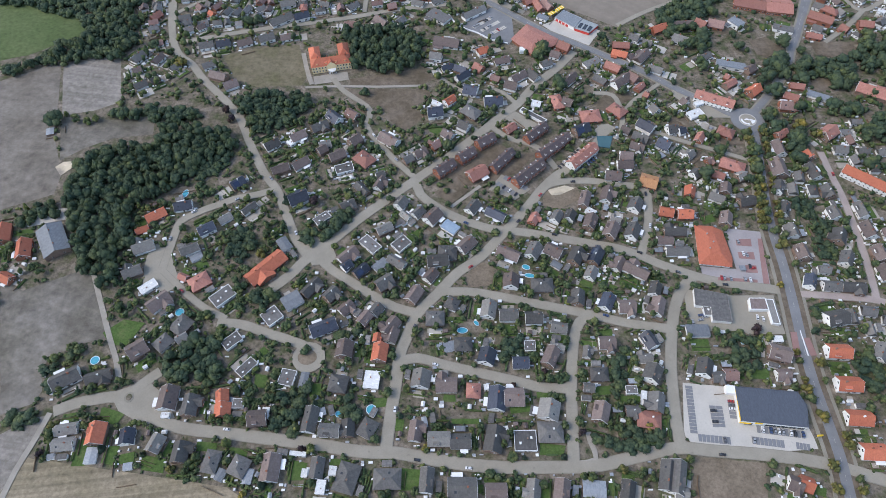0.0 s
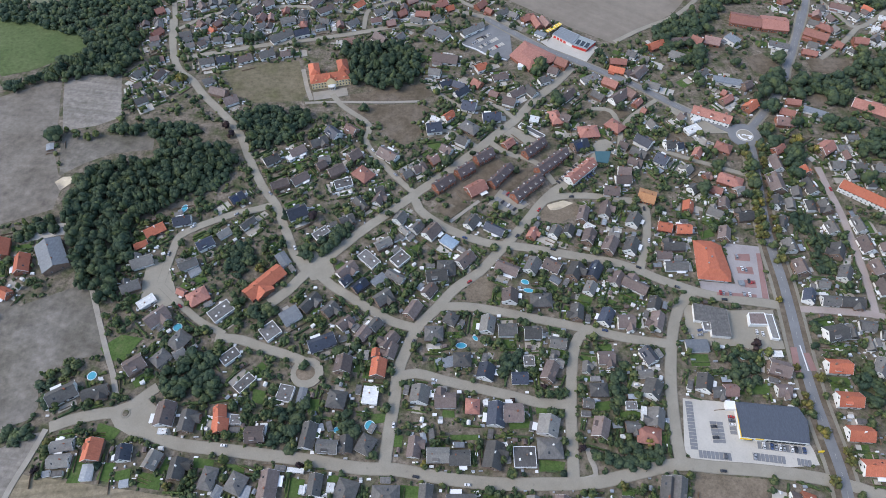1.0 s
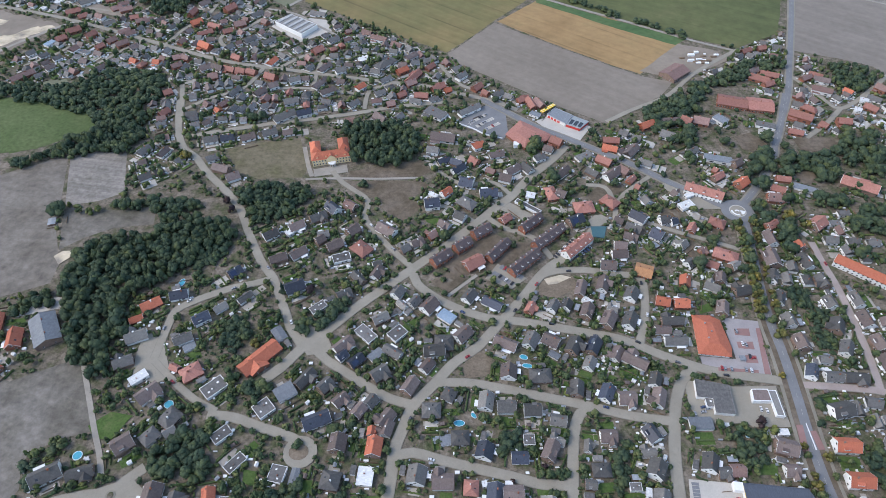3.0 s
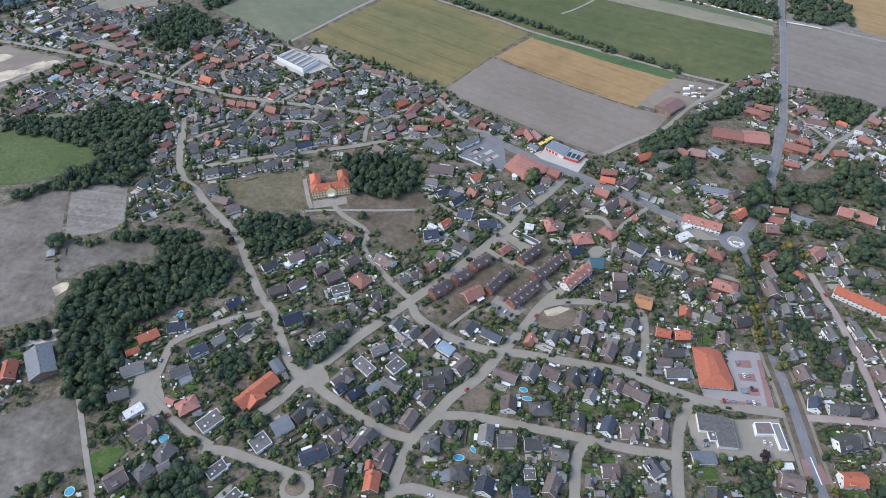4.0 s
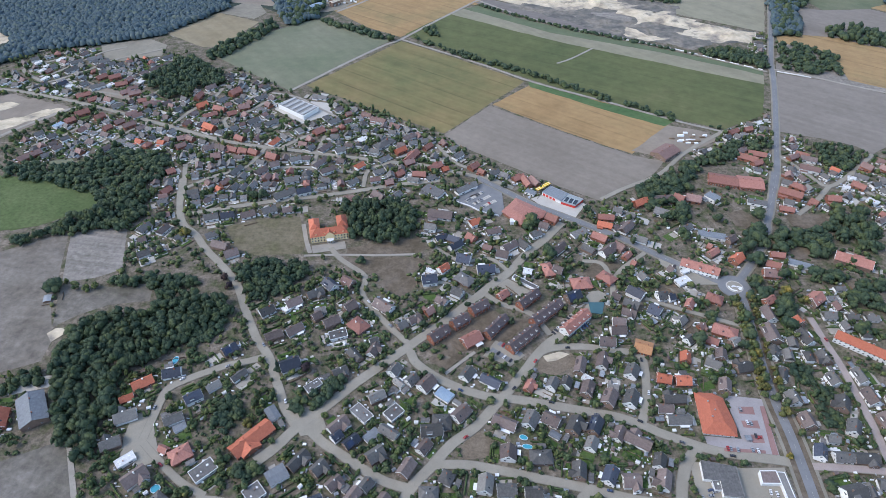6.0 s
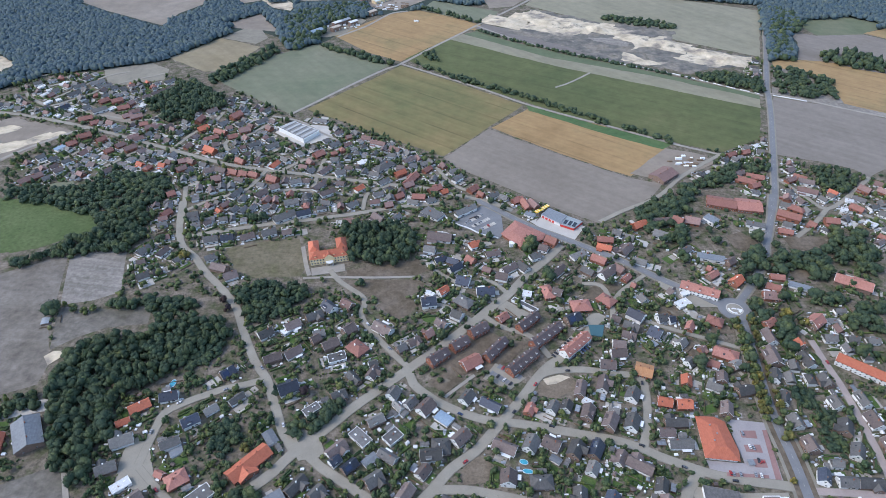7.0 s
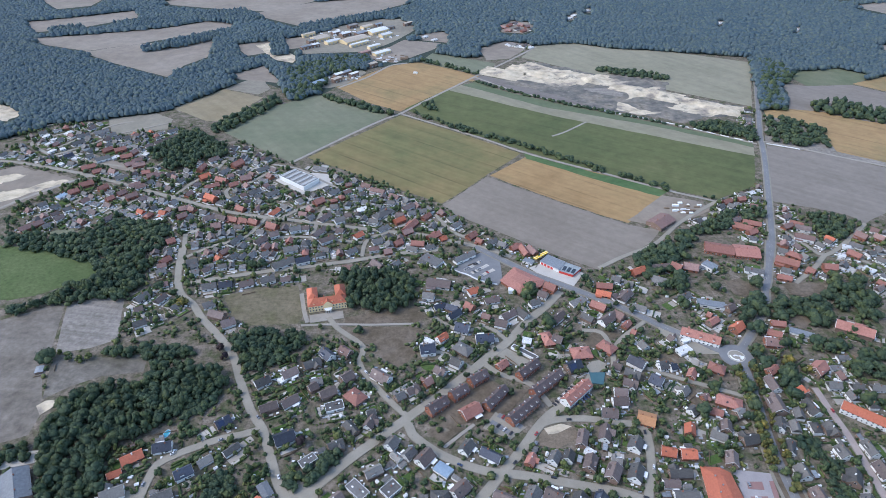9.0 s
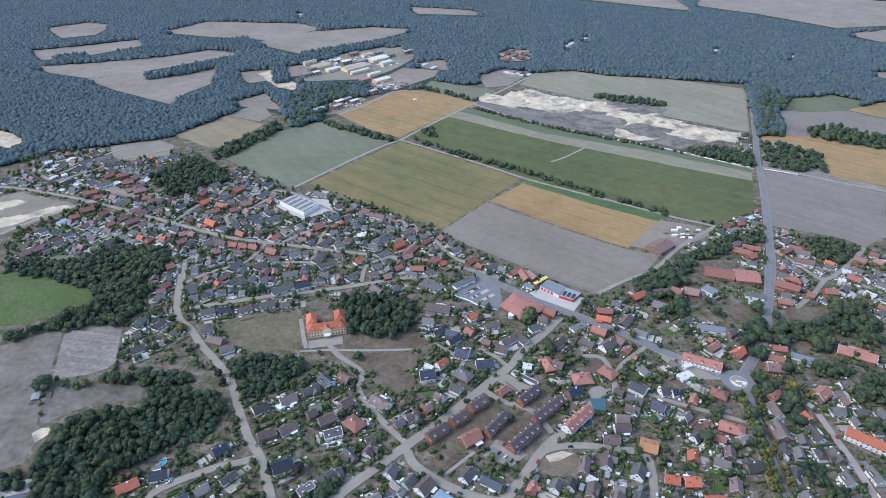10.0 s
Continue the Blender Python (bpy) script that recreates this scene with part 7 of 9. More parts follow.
def spire(seed, tiers=6):
    """A conifer of ragged tiers."""
    r = np.random.RandomState(seed)
    V, F, n = [], [], 0
    for i in range(tiers):
        z, rad = 0.15 + 1.75 * i / tiers, 0.75 * (1 - i / tiers) + 0.08
        k = 11
        a = np.arange(k) / k * 6.283 + r.uniform(0, 1)
        rr = rad * r.uniform(0.65, 1.2, k)
        v = np.concatenate([np.stack([np.cos(a) * rr, np.sin(a) * rr, np.full(k, z) + r.normal(0, 0.04, k)], 1), [[0, 0, z + 0.62]], [[0, 0, z + 0.08]]])
        f = [[j, (j + 1) % k, k] for j in range(k)] + [[(j + 1) % k, j, k + 1] for j in range(k)]
        V.append(v)
        F.append(np.array(f) + n)
        n += len(v)
    return np.concatenate(V), np.concatenate(F)


def pine(seed):
    """A plain forest pine: a ragged skirt, a broad shoulder and a blunt top."""
    r = np.random.RandomState(seed)
    k = 6
    a = np.arange(k) / k * 6.283
    rows = []
    for rad, z in ((1.0, 0.5), (0.74, 1.12)):
        rr = rad * r.uniform(0.7, 1.25, k)
        rows.append(np.stack([np.cos(a) * rr, np.sin(a) * rr, z + r.normal(0, 0.09, k)], 1))
    v = np.concatenate(rows + [[[r.normal(0, 0.1), r.normal(0, 0.1), 1.5]]])
    f = [q for j in range(k) for q in ([j, (j + 1) % k, k + (j + 1) % k], [j, k + (j + 1) % k, k + j], [k + j, k + (j + 1) % k, 2 * k])]
    return v, np.array(f)


PINES = [pine(s) for s in range(6)]
NEAR_CROWNS = [crown(s, 14, 1, 520, lobe=0.42, spread=0.74, leaf=0.06) for s in range(6)]
WOOD_CROWNS = [crown(20 + s, 13, 1, 560, lobe=0.44, spread=0.76, leaf=0.05) for s in range(6)]
MID_CROWNS = [crown(40 + s, 11, 1, 50, spread=0.72, lobe=0.40, leaf=0.09) for s in range(5)]
LOW_CROWNS = [crown(100 + s, 4, 1, 12, spread=0.45, lobe=0.6) for s in range(5)]
ONE_CROWNS = [crown(120 + s, 1, 1, 0, lobe=0.8) for s in range(5)]
SMALL_CROWNS = [crown(80 + s, 6, 1, 10, spread=0.72, lobe=0.46, squash=0.9, leaf=0.10) for s in range(6)]


def scattered(name, places, shapes, material, label, category, seed=0, smooth=False):
    """Many plants joined into one object. places: rows of x, y, radius, height, base."""
    if not len(places):
        return None
    r = np.random.RandomState(seed + len(places))
    V, F, n = [], [], 0
    for x, y, rad, hgt, base in places:
        v, f = shapes[r.randint(len(shapes))]
        a = r.uniform(0, 6.283)
        c, s = math.cos(a), math.sin(a)
        w = np.empty_like(v)
        w[:, 0], w[:, 1], w[:, 2] = (v[:, 0] * c - v[:, 1] * s) * rad + x, (v[:, 0] * s + v[:, 1] * c) * rad + y, v[:, 2] * hgt / 1.6 + base
        V.append(w)
        F.append(f + n)
        n += len(v)
    ob = shaped(name, np.concatenate(V), np.concatenate(F), material, smooth=smooth)
    return tagged(ob, label, category, kind="stuff")


def grown(poly, spacing, height, seed):
    """Tree places over a polygon: a jittered grid."""
    r = np.random.RandomState(seed)
    xs, ys = [p[0] for p in poly], [p[1] for p in poly]
    gx, gy = np.meshgrid(np.arange(min(xs), max(xs) + spacing, spacing), np.arange(min(ys), max(ys) + spacing, spacing))
    gx, gy = gx.ravel() + r.uniform(-0.42, 0.42, gx.size) * spacing, gy.ravel() + r.uniform(-0.42, 0.42, gy.size) * spacing
    keep = inside(poly, gx, gy)
    gx, gy = gx[keep], gy[keep]
    size = r.uniform(0.75, 1.3, len(gx))
    return np.stack([gx, gy, size * spacing * 0.72, height * r.uniform(0.75, 1.2, len(gx)), -0.5 + 0 * gx], 1)


WOODS = []
WOOD_LABEL = {
    "oak_wood": ("dense dark green oak wood with rounded crowns", "oak"), "park_wood": ("tall dark park trees standing close together", "oak"),
    "garden_wood": ("dense garden trees and tall shrubs", "oak"), "street_wood": ("yellowing avenue trees along the main road", "yellow"),
    "far_hedge": ("hedgerow of small trees between fields", "oak"), "far_wood": ("dark green mixed wood beside fields", "oak"), "plantation": ("even-aged conifer plantation block, tinted haze-blue", "conifer"),
}


def wood(name, spacing, height, poly):
    places = grown(poly, spacing, height, len(WOODS) + 5)
    places = np.array([p for k, p in enumerate(places) if at_cell(p[0], p[1]) not in (1, 2) and (spacing < 9 or k % 5)]) if name not in ("plantation",) else places
    label, leaf = WOOD_LABEL[name]
    mean = np.mean([p[1] for p in poly])
    # plantations and the farthest woods take the pine colour with haze painted in
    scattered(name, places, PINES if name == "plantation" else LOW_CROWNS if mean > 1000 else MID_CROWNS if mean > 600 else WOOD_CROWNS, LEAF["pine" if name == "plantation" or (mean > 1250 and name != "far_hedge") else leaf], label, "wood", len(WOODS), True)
    mark_poly(poly, 4)
    WOODS.append(poly)


wood("oak_wood", 8, 13, [(-327, 353), (-319, 386), (-298, 399), (-265, 401), (-260, 423), (-227, 417), (-193, 413), (-189, 397), (-207, 382), (-221, 364), (-234, 348), (-250, 336), (-265, 331), (-251, 292), (-259, 273), (-259, 252), (-268, 249), (-284, 265), (-299, 292), (-312, 315), (-323, 336)])
wood("oak_wood", 8, 11, [(-321, 439), (-274, 446), (-235, 450), (-229, 435), (-253, 424), (-292, 432)])
wood("oak_wood", 7, 9, [(-357, 310), (-345, 328), (-325, 334), (-320, 322), (-340, 314), (-351, 306)])
wood("oak_wood", 7, 10, [(-202, 462), (-171, 467), (-129, 464), (-123, 442), (-142, 423), (-166, 411), (-180, 426), (-191, 443)])
wood("park_wood", 8, 14, [(-100, 555), (-78, 566), (-45, 564), (-25, 547), (-19, 507), (-43, 496), (-74, 496), (-90, 505), (-105, 538)])
wood("oak_wood", 8, 12, [(-404, 524), (-395, 543), (-372, 554), (-353, 571), (-351, 615), (-326, 580), (-316, 533), (-333, 519), (-382, 513), (-408, 506), (-435, 490), (-442, 507), (-412, 518)])
wood("garden_wood", 7, 9, [(-202, 184), (-188, 202), (-171, 209), (-160, 184), (-153, 175), (-156, 167), (-177, 169), (-195, 172)])
wood("garden_wood", 7, 9, [(-112, 284), (-113, 301), (-87, 318), (-69, 322), (-73, 309), (-92, 291), (-105, 283)])
wood("garden_wood", 6, 7, [(-116, 133), (-121, 143), (-113, 163), (-101, 161), (-98, 143), (-101, 131)])
wood("garden_wood", 6, 6, [(-61, 209), (-77, 202), (-82, 211)])
wood("garden_wood", 6, 6, [(97, 128), (110, 134), (127, 136), (145, 132), (149, 124), (124, 119), (102, 117)])
wood("garden_wood", 6, 7, [(-177, 294), (-165, 305), (-145, 299), (-156, 282), (-163, 266)])
wood("garden_wood", 6, 7, [(-149, 240), (-133, 250), (-128, 240), (-143, 228)])
wood("garden_wood", 6, 6, [(-231, 367), (-204, 408), (-189, 387), (-208, 354)])
wood("park_wood", 9, 12, [(312, 484), (335, 513), (349, 513), (334, 483), (312, 456)])
wood("park_wood", 9, 12, [(248, 532), (275, 550), (272, 522), (250, 514)])
wood("park_wood", 9, 11, [(345, 492), (375, 513), (407, 509), (420, 513), (418, 492), (393, 483), (392, 451), (377, 456), (383, 488), (353, 480)])
wood("park_wood", 9, 11, [(297, 441), (312, 456), (325, 452), (311, 433), (322, 418), (340, 411), (332, 400), (309, 411)])
wood("park_wood", 9, 12, [(416, 517), (443, 543), (482, 552), (449, 474), (420, 483)])
wood("park_wood", 9, 11, [(367, 429), (394, 444), (397, 418), (383, 400), (392, 386), (415, 392), (430, 428), (402, 436)])
wood("park_wood", 9, 11, [(228, 546), (236, 594), (258, 604), (286, 594), (276, 564)])
wood("park_wood", 9, 11, [(305, 380), (329, 407), (334, 393), (318, 373)])
wood("street_wood", 9, 10, [(278, 391), (288, 391), (279, 348), (272, 306), (264, 306), (273, 348)])
wood("far_hedge", 8, 9, [(-205, 1115), (-149, 1080), (-59, 1017), (-63, 1005), (-146, 1058), (-197, 1097)])
wood("far_hedge", 8, 9, [(-40, 1030), (32, 974), (145, 892), (270, 792), (329, 749), (325, 741), (267, 781), (144, 880), (32, 960)])
wood("far_hedge", 6, 5, [(81, 1189), (144, 1134), (239, 1067), (328, 1016), (421, 959), (424, 952), (326, 1009), (236, 1060), (142, 1127), (79, 1181)])
wood("far_hedge", 8, 8, [(338, 1257), (409, 1238), (467, 1203), (459, 1183), (379, 1211), (334, 1239)])
wood("far_wood", 8, 11, [(419, 966), (473, 983), (525, 946), (515, 913), (508, 898), (469, 924)])
wood("far_wood", 9, 12, [(668, 1302), (698, 1301), (729, 1227), (685, 1161), (655, 1145), (617, 1030), (577, 1031), (611, 1130)])
wood("far_wood", 9, 12, [(675, 1065), (731, 1064), (803, 1015), (772, 965), (710, 991), (665, 1017)])
wood("far_wood", 9, 12, [(566, 992), (607, 979), (638, 939), (610, 878), (562, 889), (532, 911)])
wood("far_wood", 8, 13, [(-426, 870), (-414, 911), (-389, 955), (-320, 889), (-312, 859), (-348, 840), (-356, 813), (-391, 822)])
wood("far_wood", 9, 12, [(-267, 1141), (-293, 1246), (-232, 1304), (-140, 1338), (-128, 1266), (-197, 1214), (-206, 1125), (-250, 1076), (-280, 1126)])
wood("far_wood", 8, 10, [(-367, 959), (-349, 994), (-285, 1100), (-269, 1071), (-324, 970), (-351, 936)])
wood("far_wood", 8, 10, [(225, 571), (255, 604), (300, 640), (333, 653), (352, 666), (335, 640), (301, 604), (280, 581), (243, 565)])
wood("far_wood", 8, 11, [(480, 677), (527, 670), (522, 649), (494, 624), (473, 637)])
wood("far_wood", 8, 10, [(-528, 650), (-485, 645), (-441, 638), (-382, 676), (-335, 662), (-314, 624), (-345, 601), (-353, 558), (-376, 543), (-381, 579), (-443, 603), (-512, 621)])
wood("far_wood", 8, 10, [(333, 653), (382, 687), (422, 693), (423, 679), (395, 666), (349, 640)])
wood("far_hedge", 7, 7, [(-30, 1305), (30, 1267), (94, 1212), (100, 1219), (32, 1276), (-25, 1313)])
wood("far_hedge", 7, 7, [(-20, 1068), (-2, 1073), (12, 1032), (-10, 1036)])
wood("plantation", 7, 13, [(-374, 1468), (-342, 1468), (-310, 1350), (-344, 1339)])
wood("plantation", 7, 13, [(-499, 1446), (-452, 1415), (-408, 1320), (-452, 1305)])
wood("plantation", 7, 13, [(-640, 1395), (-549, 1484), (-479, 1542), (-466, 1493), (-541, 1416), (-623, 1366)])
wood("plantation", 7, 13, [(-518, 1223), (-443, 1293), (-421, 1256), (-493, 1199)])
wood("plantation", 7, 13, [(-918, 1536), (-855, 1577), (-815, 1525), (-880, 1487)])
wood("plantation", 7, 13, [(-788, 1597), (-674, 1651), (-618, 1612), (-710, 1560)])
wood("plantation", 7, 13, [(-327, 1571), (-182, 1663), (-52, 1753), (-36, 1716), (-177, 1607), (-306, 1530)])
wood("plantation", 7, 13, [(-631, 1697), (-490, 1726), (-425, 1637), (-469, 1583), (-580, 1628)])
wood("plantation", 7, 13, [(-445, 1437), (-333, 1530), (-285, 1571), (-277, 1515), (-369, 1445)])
wood("oak_wood", 6, 5, [(-299, 135), (-304, 147), (-286, 151), (-279, 143), (-289, 137)])
wood("far_hedge", 7, 7, [(-405, 680), (-357, 666), (-327, 659), (-322, 646), (-383, 659)])
wood("garden_wood", 6, 6, [(-105, 163), (-95, 167), (-94, 153), (-101, 145)])
wood("garden_wood", 6, 6, [(-73, 163), (-63, 159), (-56, 141), (-70, 143)])
wood("garden_wood", 6, 6, [(43, 201), (58, 206), (59, 183), (48, 179), (38, 183)])
wood("garden_wood", 6, 6, [(126, 200), (132, 200), (128, 166), (117, 157)])
wood("garden_wood", 6, 6, [(211, 200), (230, 202), (224, 173), (207, 180)])
wood("garden_wood", 6, 6, [(276, 228), (283, 225), (277, 195), (270, 199)])
wood("garden_wood", 6, 6, [(293, 181), (310, 195), (314, 177), (306, 156), (293, 160)])
wood("garden_wood", 5, 5, [(309, 313), (321, 307), (314, 274), (299, 271)])
wood("garden_wood", 5, 5, [(298, 331), (320, 331), (314, 313), (295, 313)])
wood("garden_wood", 6, 5, [(-280, 165), (-287, 182), (-281, 188), (-270, 197), (-267, 194), (-278, 184), (-275, 165)])


# ---- further houses: joined, in rows along the streets and over whole quarters ----
def house_shape(key, variant):
    """A plain house as corners, faces and material numbers."""
    form = STYLE[key][0]
    half, eave, rise = 5.0, (3.0, 3.6, 4.6)[variant], 4.2
    if form == "flat":
        eave, rise = 3.2, 0.5
    bm = bmesh.new()
    if form == "gable":
        prism(bm, [(-half + 0.4, -0.3), (half - 0.4, -0.3), (half - 0.4, eave + 0.3), (0, eave + rise - 0.15), (-half + 0.4, eave + 0.3)], -6.1, 6.1, "x")
    else:
        box(bm, -6.1, 6.1, -4.6, 4.6, -0.3, eave)
    if variant != 1:
        box(bm, 1.0, 5.6, 4.4, 8.0, -0.3, 2.4)
    n0 = len(bm.faces)
    if variant != 1:
        box(bm, 0.8, 5.8, 4.6, 8.2, 2.4, 2.65)
    if form == "gable":
        t = 0.28
        prism(bm, [(-half - 0.25, eave - 0.2), (0, eave + rise), (half + 0.25, eave - 0.2), (half + 0.25, eave - 0.2 + t), (0, eave + rise + t), (-half - 0.25, eave - 0.2 + t)], -6.5, 6.5, "x")
    elif form == "hip":
        lo = [bm.verts.new((x, y, eave)) for x, y in ((-6.6, -5.2), (6.6, -5.2), (6.6, 5.2), (-6.6, 5.2))]
        r0, r1 = bm.verts.new((-2, 0, eave + 3.2)), bm.verts.new((2, 0, eave + 3.2))
        for q in ((lo[0], lo[1], r1, r0), (lo[1], lo[2], r1), (lo[2], lo[3], r0, r1), (lo[3], lo[0], r0)):
            bm.faces.new(q)
    else:
        box(bm, -6.4, 6.4, -4.9, 4.9, eave, eave + 0.3)
    n1 = len(bm.faces)
    box(bm, 1.6, 2.4, -0.9, -0.2, eave + rise - 1.2, eave + rise + 1.0)
    n2 = len(bm.faces)
    for s in (-1, 1):
        box(bm, *sorted((s * 6.05, s * 6.17)), -0.9, 0.9, eave + 0.5, eave + 1.7) if form == "gable" else None
        for x in (-3, 2.6):
            box(bm, x - 0.9, x + 0.9, *sorted((s * (half - 0.45), s * (half - 0.32))), 0.9, 2.3)
    n3 = len(bm.faces)
    bmesh.ops.recalc_face_normals(bm, faces=bm.faces)
    bm.faces.ensure_lookup_table()
    mats = []
    tri = []
    verts = [v.co[:] for v in bm.verts]
    bm.verts.index_update()
    for i, f in enumerate(bm.faces):
        k = 0 if i < n0 else 1 if i < n1 else 2 if i < n2 else 3
        ids = [v.index for v in f.verts]
        for j in range(1, len(ids) - 1):
            tri.append((ids[0], ids[j], ids[j + 1]))
            mats.append(k)
    bm.free()
    return np.array(verts), np.array(tri), np.array(mats)


joined = {}
shapes = {}


def far_house(x, y, turn, length, width, key):
    variant = rnd.randint(0, 2)
    if (key, variant) not in shapes:
        shapes[key, variant] = house_shape(key, variant)
    v, f, m = shapes[key, variant]
    lot = joined.setdefault(key, [[], [], [], 0])
    c, s = math.cos(radians(turn)), math.sin(radians(turn))
    a, b = v[:, 0] * length / 13, v[:, 1] * width / 10
    lot[0].append(np.stack([x + c * a - s * b, y + s * a + c * b, v[:, 2] * min(1.1, max(0.8, width / 10))], 1))
    lot[1].append(f + lot[3])
    lot[2].append(m)
    lot[3] += len(v)
    mark_poly(corners(x, y, turn, length + 1.5, width + 1.5), 2)
    HOUSES.append((x, y, turn, length, width))


def try_house(x, y, turn, length, width, key, gap=5):
    spots = [at_cell(*q) for q in corners(x, y, turn, length + gap, width + gap) + corners(x, y, turn, length * 0.6, width * 0.6) + [(x, y)]]
    if any(spots):
        return False
    far_house(x, y, turn, length, width, key)
    return True


def any_key(reds):
    return rnd.choice("rrrRRRRcqH") if rnd.random() < reds else rnd.choice("gggnnGGGhf" if reds > 0.15 else "gGGGhffwwqR" + ("w" if rnd.random() < 0.4 else ""))


rnd = random.Random(4)
for row in FURTHER:
    far_house(*row)
for width, line in STREETS:
    seg = np.linalg.norm(np.diff(line, axis=0), axis=1)
    run, total = 6.0, seg.sum()
    while run < total:
        k = min(int(np.searchsorted(np.cumsum(seg), run)), len(line) - 2)
        p, d = line[k], line[k + 1] - line[k]
        d = d / (np.linalg.norm(d) + 1e-9)
        for side in (-1, 1):
            x, y = p + np.array([-d[1], d[0]]) * side * (width / 2 + 12 + rnd.uniform(-2, 3))
            if y < 1300 and (y > 590 or (y > 330 and (x > 300 or x < -262))) and rnd.random() > 0.1:
                turn = math.degrees(math.atan2(d[1], d[0])) + rnd.choice((0, 90)) + rnd.uniform(-4, 4)
                try_house(float(x), float(y), turn, rnd.uniform(9.5, 13.5), rnd.uniform(7.5, 9.5), any_key(0.22 if y > 560 else 0.15), 4)
        run += rnd.uniform(15, 20)


def quarter(kind, poly):
    """Houses over a quarter, each turned with the nearest street."""
    xs, ys = [p[0] for p in poly], [p[1] for p in poly]
    step = 7.5
    for gx in np.arange(min(xs), max(xs), step):
        for gy in np.arange(min(ys), max(ys), step):
            x, y = gx + rnd.uniform(-4, 4), gy + rnd.uniform(-4, 4)
            if not inside(poly, np.array(x), np.array(y)) or rnd.random() < 0.05:
                continue
            best, turn = 1e9, 40
            for width, line in STREETS:
                d2 = ((line - [x, y]) ** 2).sum(1)
                k = min(int(d2.argmin()), len(line) - 2)
                if d2[k] < best:
                    best, dd = d2[k], line[k + 1] - line[k]
                    turn = math.degrees(math.atan2(dd[1], dd[0]))
            turn += rnd.choice((0, 90)) + rnd.uniform(-5, 5)
            try_house(float(x), float(y), turn, rnd.uniform(8, 12.5), rnd.uniform(6.5, 9), any_key({"grey": 0.12, "mix": 0.2, "grey2": 0.16}[kind]), 3.4)


quarter("grey", [(-620, 835), (-618, 893), (-580, 980), (-546, 987), (-514, 934), (-431, 955), (-410, 922), (-431, 880), (-414, 814), (-512, 834), (-545, 816)])
quarter("mix", [(-492, 806), (-409, 823), (-385, 823), (-349, 841), (-324, 900), (-283, 879), (-205, 829), (-224, 803), (-215, 722), (-214, 686), (-327, 723), (-383, 752)])
quarter("mix", [(-506, 670), (-492, 711), (-476, 756), (-378, 739), (-325, 716), (-265, 687), (-266, 640), (-330, 667), (-406, 682), (-464, 656)])
quarter("mix", [(-263, 545), (-296, 629), (-259, 666), (-211, 672), (-53, 637), (9, 612), (-83, 590), (-158, 575), (-230, 560)])
quarter("mix", [(-167, 802), (-101, 781), (17, 687), (26, 624), (-54, 648), (-169, 676), (-209, 693), (-151, 744)])
quarter("mix", [(-342, 629), (-309, 647), (-278, 550), (-328, 572)])
quarter("mix", [(447, 705), (459, 676), (461, 624), (498, 617), (568, 654), (484, 519), (431, 520), (382, 521), (372, 541)])
quarter("mix", [(367, 714), (409, 752), (455, 756), (432, 698), (389, 684)])
quarter("grey2", [(341, 407), (417, 432), (389, 362), (358, 369), (343, 383)])
quarter("grey2", [(297, 373), (339, 379), (332, 245), (273, 245), (277, 302)])
quarter("grey2", [(359, 301), (379, 301), (329, 181), (296, 199), (306, 228), (331, 227)])
for key, (vs, fs, ms, n) in joined.items():
    ob = shaped("further_houses", np.concatenate(vs), np.concatenate(fs), WALLS[STYLE[key][2]][0])
    for m in (ROOF[STYLE[key][1]], BRICK, GLASS):
        ob.data.materials.append(m)
    ob.data.polygons.foreach_set("material_index", np.concatenate(ms).astype(np.int32))
    tagged(ob, STYLE[key][3].replace("house", "far houses", 1), "house", kind="stuff")


# ---- garages and sheds beside the nearer houses ----
def make_garage(roof, door):
    top = tagged(new("garage"), "flat-roofed garage with a white door" if door is TRIM else "brick garage with a dark door", "garage", "garages")
    part("wall", boxed(-3.2, 3.2, -1.7, 1.7, -0.2, 2.5), WHITE if door is TRIM else BROWNBRICK, top)
    part("roof", boxed(-3.4, 3.4, -1.9, 1.9, 2.5, 2.72), roof, top)
    part("garage_door", boxed(3.2, 3.27, -1.3, 1.3, 0, 2.2), door, top)
    return top


def make_shed(roof, wall):
    top = tagged(new("garden_shed"), "small timber garden shed with a pitched roof" if wall is TIMBER else "small pale garden shed with a felt roof", "shed", "garden sheds")
    part("wall", boxed(-1.5, 1.5, -1.1, 1.1, -0.1, 2.0), wall, top)
    bm = bmesh.new()
    prism(bm, [(-1.35, 1.95), (0, 2.65), (1.35, 1.95), (1.35, 2.05), (0, 2.76), (-1.35, 2.05)], -1.7, 1.7, "x")
    part("roof", bm, roof, top)
    return top


